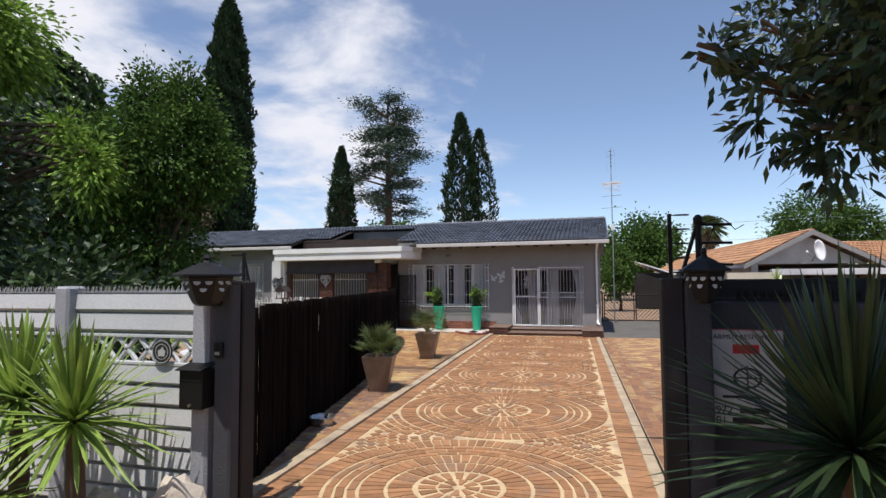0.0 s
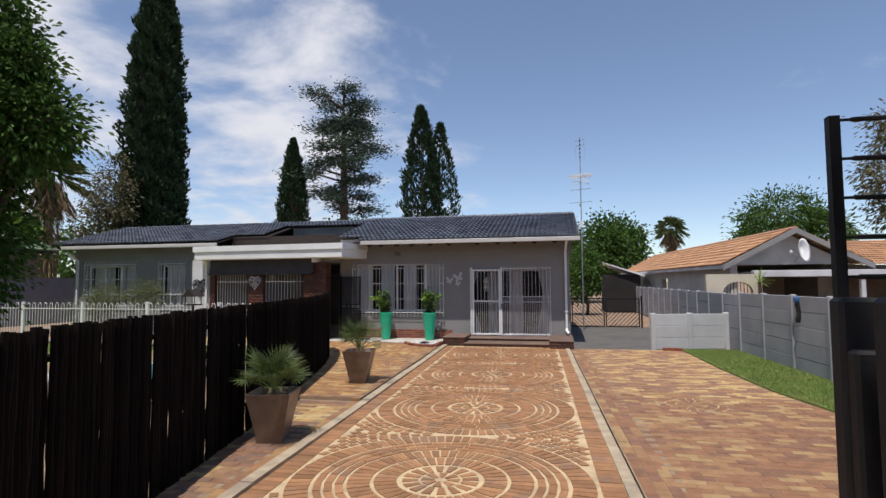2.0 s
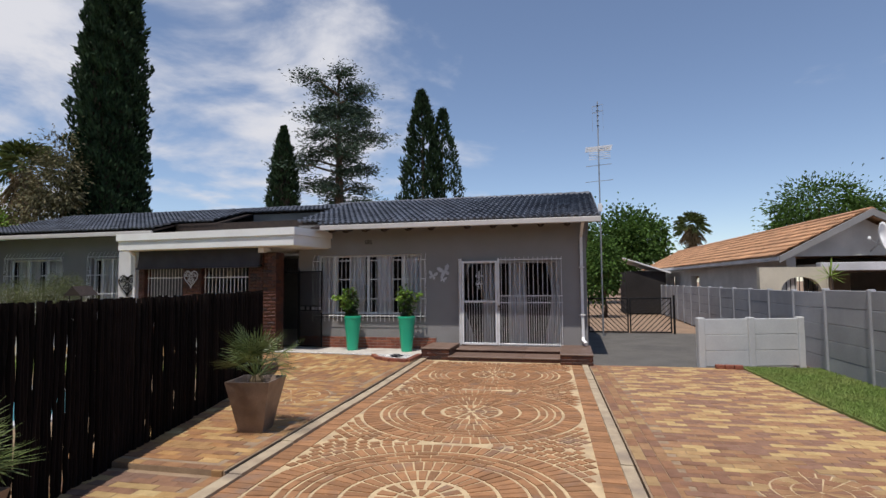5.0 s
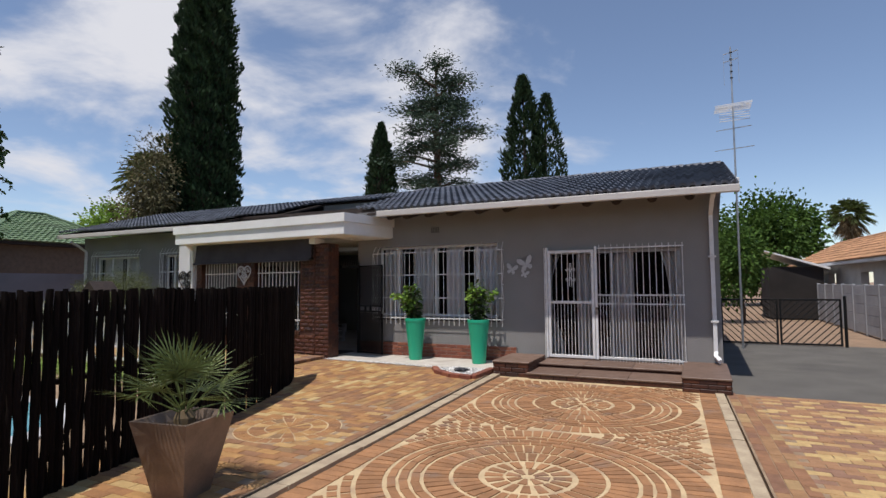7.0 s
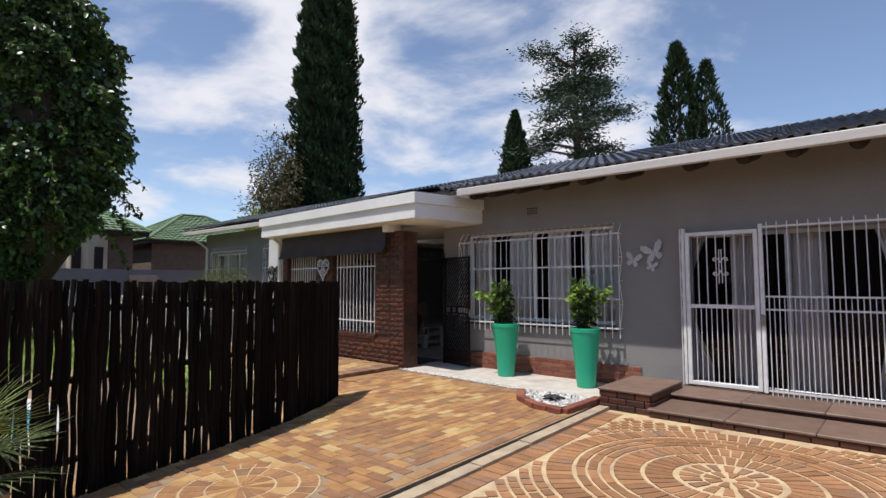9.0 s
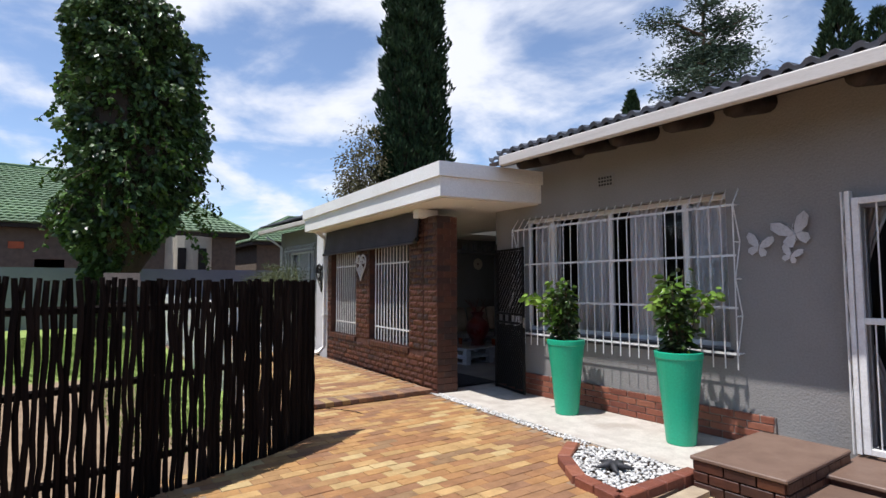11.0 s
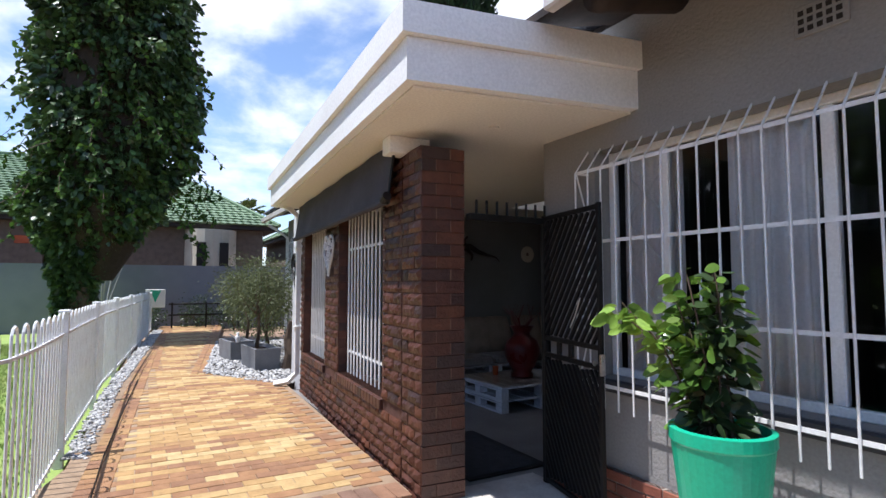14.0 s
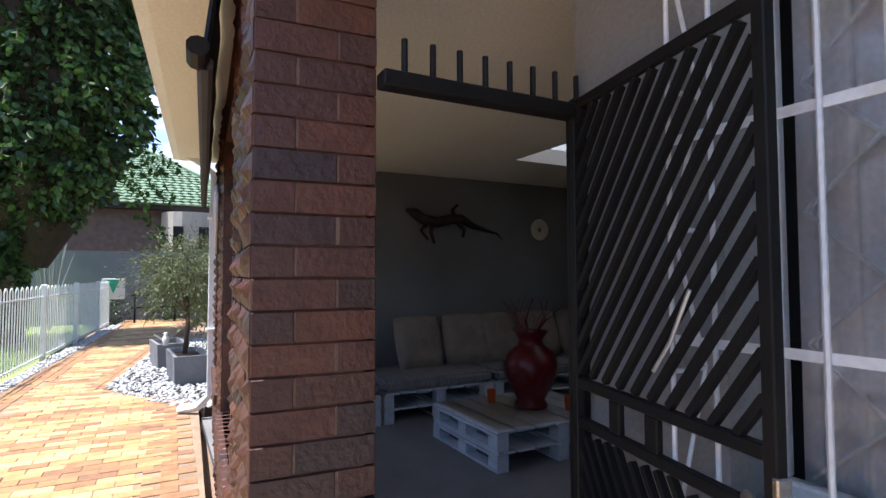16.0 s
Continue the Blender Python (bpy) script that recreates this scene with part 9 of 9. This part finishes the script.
def brick_field(parent, poly, z, ang, mat, near, skip=(), seed=1, bands=None, L=0.222, W=0.109, gap=0.006):
    """Bricks in stretcher bond over an outline; the ones in the near stretch are objects of their own."""
    r = random.Random(seed)
    xs, ys = [p[0] for p in poly], [p[1] for p in poly]
    c, s = math.cos(radians(ang)), math.sin(radians(ang))
    cx, cy = (min(xs) + max(xs)) / 2, (min(ys) + max(ys)) / 2
    ext = math.hypot(max(xs) - min(xs), max(ys) - min(ys)) / 2 + 0.5
    base = Mesh()
    base.v = [(-L / 2 + gap / 2, -W / 2 + gap / 2, -0.03), (L / 2 - gap / 2, -W / 2 + gap / 2, -0.03), (L / 2 - gap / 2, W / 2 - gap / 2, -0.03), (-L / 2 + gap / 2, W / 2 - gap / 2, -0.03)]
    e = 0.003
    base.v += [(x, y, -0.003) for x, y, _ in base.v[:4]] + [(x * (1 - 2 * e / L), y * (1 - 2 * e / W), 0.0) for x, y, _ in base.v[:4]]
    base.f = [(8, 9, 10, 11)] + [(i + k, (i + 1) % 4 + k, (i + 1) % 4 + k + 4, i + k + 4) for k in (0, 4) for i in range(4)]
    mats = mat if isinstance(mat, list) else [mat]
    datas = [base.data("brick", m_) for m_ in mats]
    rest = [Mesh() for _ in mats]
    n_near = 0
    k = 0
    v = -ext
    while v < ext:
        u = -ext + (L / 2 if k % 2 else 0)
        while u < ext:
            x, y = cx + u * c - v * s, cy + u * s + v * c
            if in_poly(x, y, poly) and not any((x - a) ** 2 + (y - b) ** 2 < q * q for a, b, q in skip):
                which = bands(x, y, r) if bands else 0
                m = pose(x, y, z + r.uniform(-0.0025, 0.0025), r.uniform(-0.5, 0.5), r.uniform(-0.3, 0.3), ang + r.uniform(-0.5, 0.5))
                if n_near < 300 and near(x, y):
                    o = new("brick", datas[which]); o.parent = parent; o.matrix_local = m
                    n_near += 1
                else:
                    rest[which].add(base.v, base.f, m)
            u += L
        v += W
        k += 1
    for b, m_ in zip(rest, mats):
        if b.v:
            tagged(b.part("bricks", m_, parent), kind="stuff")


def burst(parent, x, y, z, r, mat, n=16):
    """A small sunburst of wedge setts let into the brick paving."""
    mb = Mesh()
    for r0, r1, k in ((0.02, r * 0.42, n), (r * 0.45, r * 0.72, n), (r * 0.75, r * 0.98, n + 8)):
        for i in range(k):
            a0, a1 = 2 * math.pi * (i + 0.04) / k, 2 * math.pi * (i + 0.92) / k
            pts = [(x + q * math.cos(t), y + q * math.sin(t)) for q, t in ((r0, a0), (r1, a0), (r1, a1), (r0, a1))]
            mb.v += [(px, py, z - 0.02) for px, py in pts] + [(px, py, z) for px, py in pts]
            b = len(mb.v) - 8
            mb.f += [(b + 4, b + 5, b + 6, b + 7)] + [(b + i_, b + (i_ + 1) % 4, b + 4 + (i_ + 1) % 4, b + 4 + i_) for i_ in range(4)]
    tagged(mb.part("sunburst_setts", mat, parent), kind="stuff")
    disc = Mesh()
    disc.prism([(x + r * math.cos(t), y + r * math.sin(t)) for t in np.linspace(0, 2 * math.pi, 41)[:-1]], z - 0.03, z - 0.003)
    disc.part("sunburst_bed", M["cream"], parent)


M["paver_rose"] = material("rose_brown_clay_paver", (1, 1, 1), (0.74, 0.73, 0.73), rough=0.85, scale=7, bump=0.6, bump_scale=70,
                           palette=[(0.34, (0.294, 0.147, 0.076)), (0.26, (0.247, 0.128, 0.076)), (0.24, (0.342, 0.190, 0.092)), (0.16, (0.399, 0.257, 0.120))])
M["paver_mixed"] = material("buff_and_mauve_clay_paver", (1, 1, 1), (0.78, 0.77, 0.76), rough=0.8, scale=9, bump=0.6, bump_scale=70,
                            palette=[(0.22, (0.53, 0.365, 0.16)), (0.20, (0.45, 0.28, 0.125)), (0.30, (0.275, 0.15, 0.095)), (0.28, (0.36, 0.195, 0.10))])
M["paver_yellow"] = material("yellow_clay_paver", (1, 1, 1), (0.78, 0.77, 0.76), rough=0.8, scale=9, bump=0.6, bump_scale=70,
                             palette=[(0.4, (0.485, 0.328, 0.143)), (0.35, (0.441, 0.275, 0.112)), (0.25, (0.524, 0.380, 0.180))])
M["paver_brown"] = material("brown_clay_paver", (1, 1, 1), (0.75, 0.74, 0.74), rough=0.8, scale=9, bump=0.6, bump_scale=70,
                            palette=[(0.4, (0.333, 0.176, 0.083)), (0.35, (0.378, 0.220, 0.094)), (0.25, (0.279, 0.145, 0.076))])


def east_mix(x, y, r):
    """Rose-brown brick near the street, buff and mauve towards the house."""
    return 1 if y + 1.2 * noise.noise(Vector((x * 0.7, y * 0.7, 0))) + r.uniform(-0.9, 0.9) < 11.8 else 0


def west_mix(x, y, r):
    """Old brown brick with one patch of yellow before the step."""
    return 1 if 9.15 < y + r.uniform(-0.12, 0.12) < 10.15 and x > -3.75 else 0


def warm_mix(x, y, r):
    """Loose streaks of yellow, orange and brown brick."""
    k = noise.noise(Vector((x * 0.9, y * 1.7, 3.0))) + r.uniform(-0.42, 0.42)
    return 1 if k > 0.36 else (2 if k < -0.18 else 0)


E1 = [(drive_x(2.14, 3.8), 3.8), (4.7, 3.8), (4.7, 8.0), (4.2, 8.8), (3.6, 10.4), (3.2, 12.4), (3.05, 14.5), (2.95, 17.6), (drive_x(2.14, 17.6), 17.6)]
brick_field(pave_east, E1, 0.0, 0, [M["paver_mixed"], M["paver_rose"]], lambda x, y: 8.0 < y < 11.0 and x < 3.2, [(1.71, 11.17, 0.5)], 3, east_mix, gap=0.008)
burst(pave_east, 1.71, 11.17, 0.0, 0.49, M["paver_rose"])
E2 = [(drive_x(1.80, 3.8), 3.8), (drive_x(2.12, 3.8), 3.8), (drive_x(2.12, 17.6), 17.6), (drive_x(1.80, 17.6), 17.6)]
brick_field(pave_east, E2, 0.0, 92.1, M["paver_rose"], lambda x, y: False, (), 4)
W1 = [(-3.05, 4.0), (drive_x(-1.95, 4.0), 4.0), (drive_x(-1.95, 10.44), 10.44), (-4.7, 10.44), (-4.2, 8.6), (-3.7, 6.6)]
brick_field(pave_west, W1, 0.0, 0, [M["paver_old"], M["paver_yellow"]], lambda x, y: False, (), 5, west_mix)
W2S = [(drive_x(-1.97, 10.62), 10.62), (drive_x(-1.97, 14.76), 14.76), (-5.96, 14.76), (-5.6, 14.0), (-4.85, 10.62)]
W2N = [(drive_x(-1.97, 14.78), 14.78), (drive_x(-1.97, 17.0), 17.0), (-3.7, 17.0), (-4.35, 17.3), (-4.6, 17.86), (-7.3, 18.05), (-7.42, 16.1), (-6.5, 15.9), (-5.97, 14.78)]
brick_field(pave_west, W2S, 0.052, 0, [M["paver"], M["paver_yellow"], M["paver_brown"]], lambda x, y: False, [(-4.23, 13.53, 0.58)], 6, warm_mix)
brick_field(pave_west, W2N, 0.052, 90, [M["paver"], M["paver_yellow"], M["paver_brown"]], lambda x, y: y > 15.6, (), 16, warm_mix)
burst(pave_west, -4.23, 13.53, 0.052, 0.57, M["paver"], 18)
edge_brick = Mesh().box((-0.052, -0.108, -0.06), (0.052, 0.108, 0.0), 0.004).data("brick", M["paver_brown"])
for i in range(59):
    y = 4.15 + 0.222 * i
    o = new("brick", edge_brick); o.parent = pave_west
    o.matrix_local = pose(drive_x(-1.875, y), y, (0.001 if y < 10.45 else 0.053) + rs.uniform(-0.002, 0.002), 0, 0, 2.1)
# soldier row on the edge of the west step
step_brick = Mesh().box((-0.105, -0.05, -0.06), (0.105, 0.05, 0.0), 0.004).data("brick", M["paver_brown"])
for i in range(9):
    o = new("brick", step_brick); o.parent = pave_west
    o.matrix_local = pose(drive_x(-1.83, 10.55) - 0.108 - 0.216 * i, 10.555, 0.053)
P1 = [(-7.66, 16.2), (-7.62, 17.86), (-12.3, 17.95), (-13.45, 17.15), (-23.9, 18.6), (-24.3, 17.35), (-12.9, 16.62), (-9.0, 16.36)]


def path_bands(x, y, r):
    """Bands of yellow and of brown-red brick across the path."""
    t = (x * 1.05 + 0.5) % 1.0
    return 0 if (t < 0.62) ^ (r.random() < 0.16) else 1


brick_field(path_far, P1, 0.112, 90, [M["paver_yellow"], M["paver_brown"]], lambda x, y: -9.6 < x and y < 18.0, (), 7, path_bands)

# soldier courses along the edges of the path
soldier = Mesh().box((-0.13, -0.052, -0.055), (0.13, 0.052, 0.0), 0.004).data("brick", M["paver_old"])
rj = random.Random(8)
for i in range(20):
    t = (i + 0.5) / 20
    o = new("brick", soldier); o.parent = path_far
    o.matrix_local = pose(-7.45 + 0.06 * t + rj.uniform(-0.004, 0.004), 15.93 + 2.16 * t, 0.116 + rj.uniform(-0.002, 0.002), 0, 0, rj.uniform(-1, 1))
brick_field(path_far, [(-7.6, 17.87), (-7.6, 18.09), (-12.2, 18.18), (-12.3, 17.96)], 0.114, 89, M["paver_brown"], lambda x, y: False, (), 9)
brick_field(path_far, [(-13.3, 17.2), (-13.4, 17.42), (-23.9, 18.9), (-23.9, 18.62)], 0.114, -8, M["paver_brown"], lambda x, y: False, (), 10)
brick_field(path_far, [(-7.6, 15.98), (-7.6, 16.2), (-9.0, 16.36), (-12.9, 16.60), (-24.2, 17.35), (-24.2, 17.1), (-12.9, 16.36), (-9.0, 16.12)], 0.114, -3, M["paver_brown"], lambda x, y: False, (), 11)
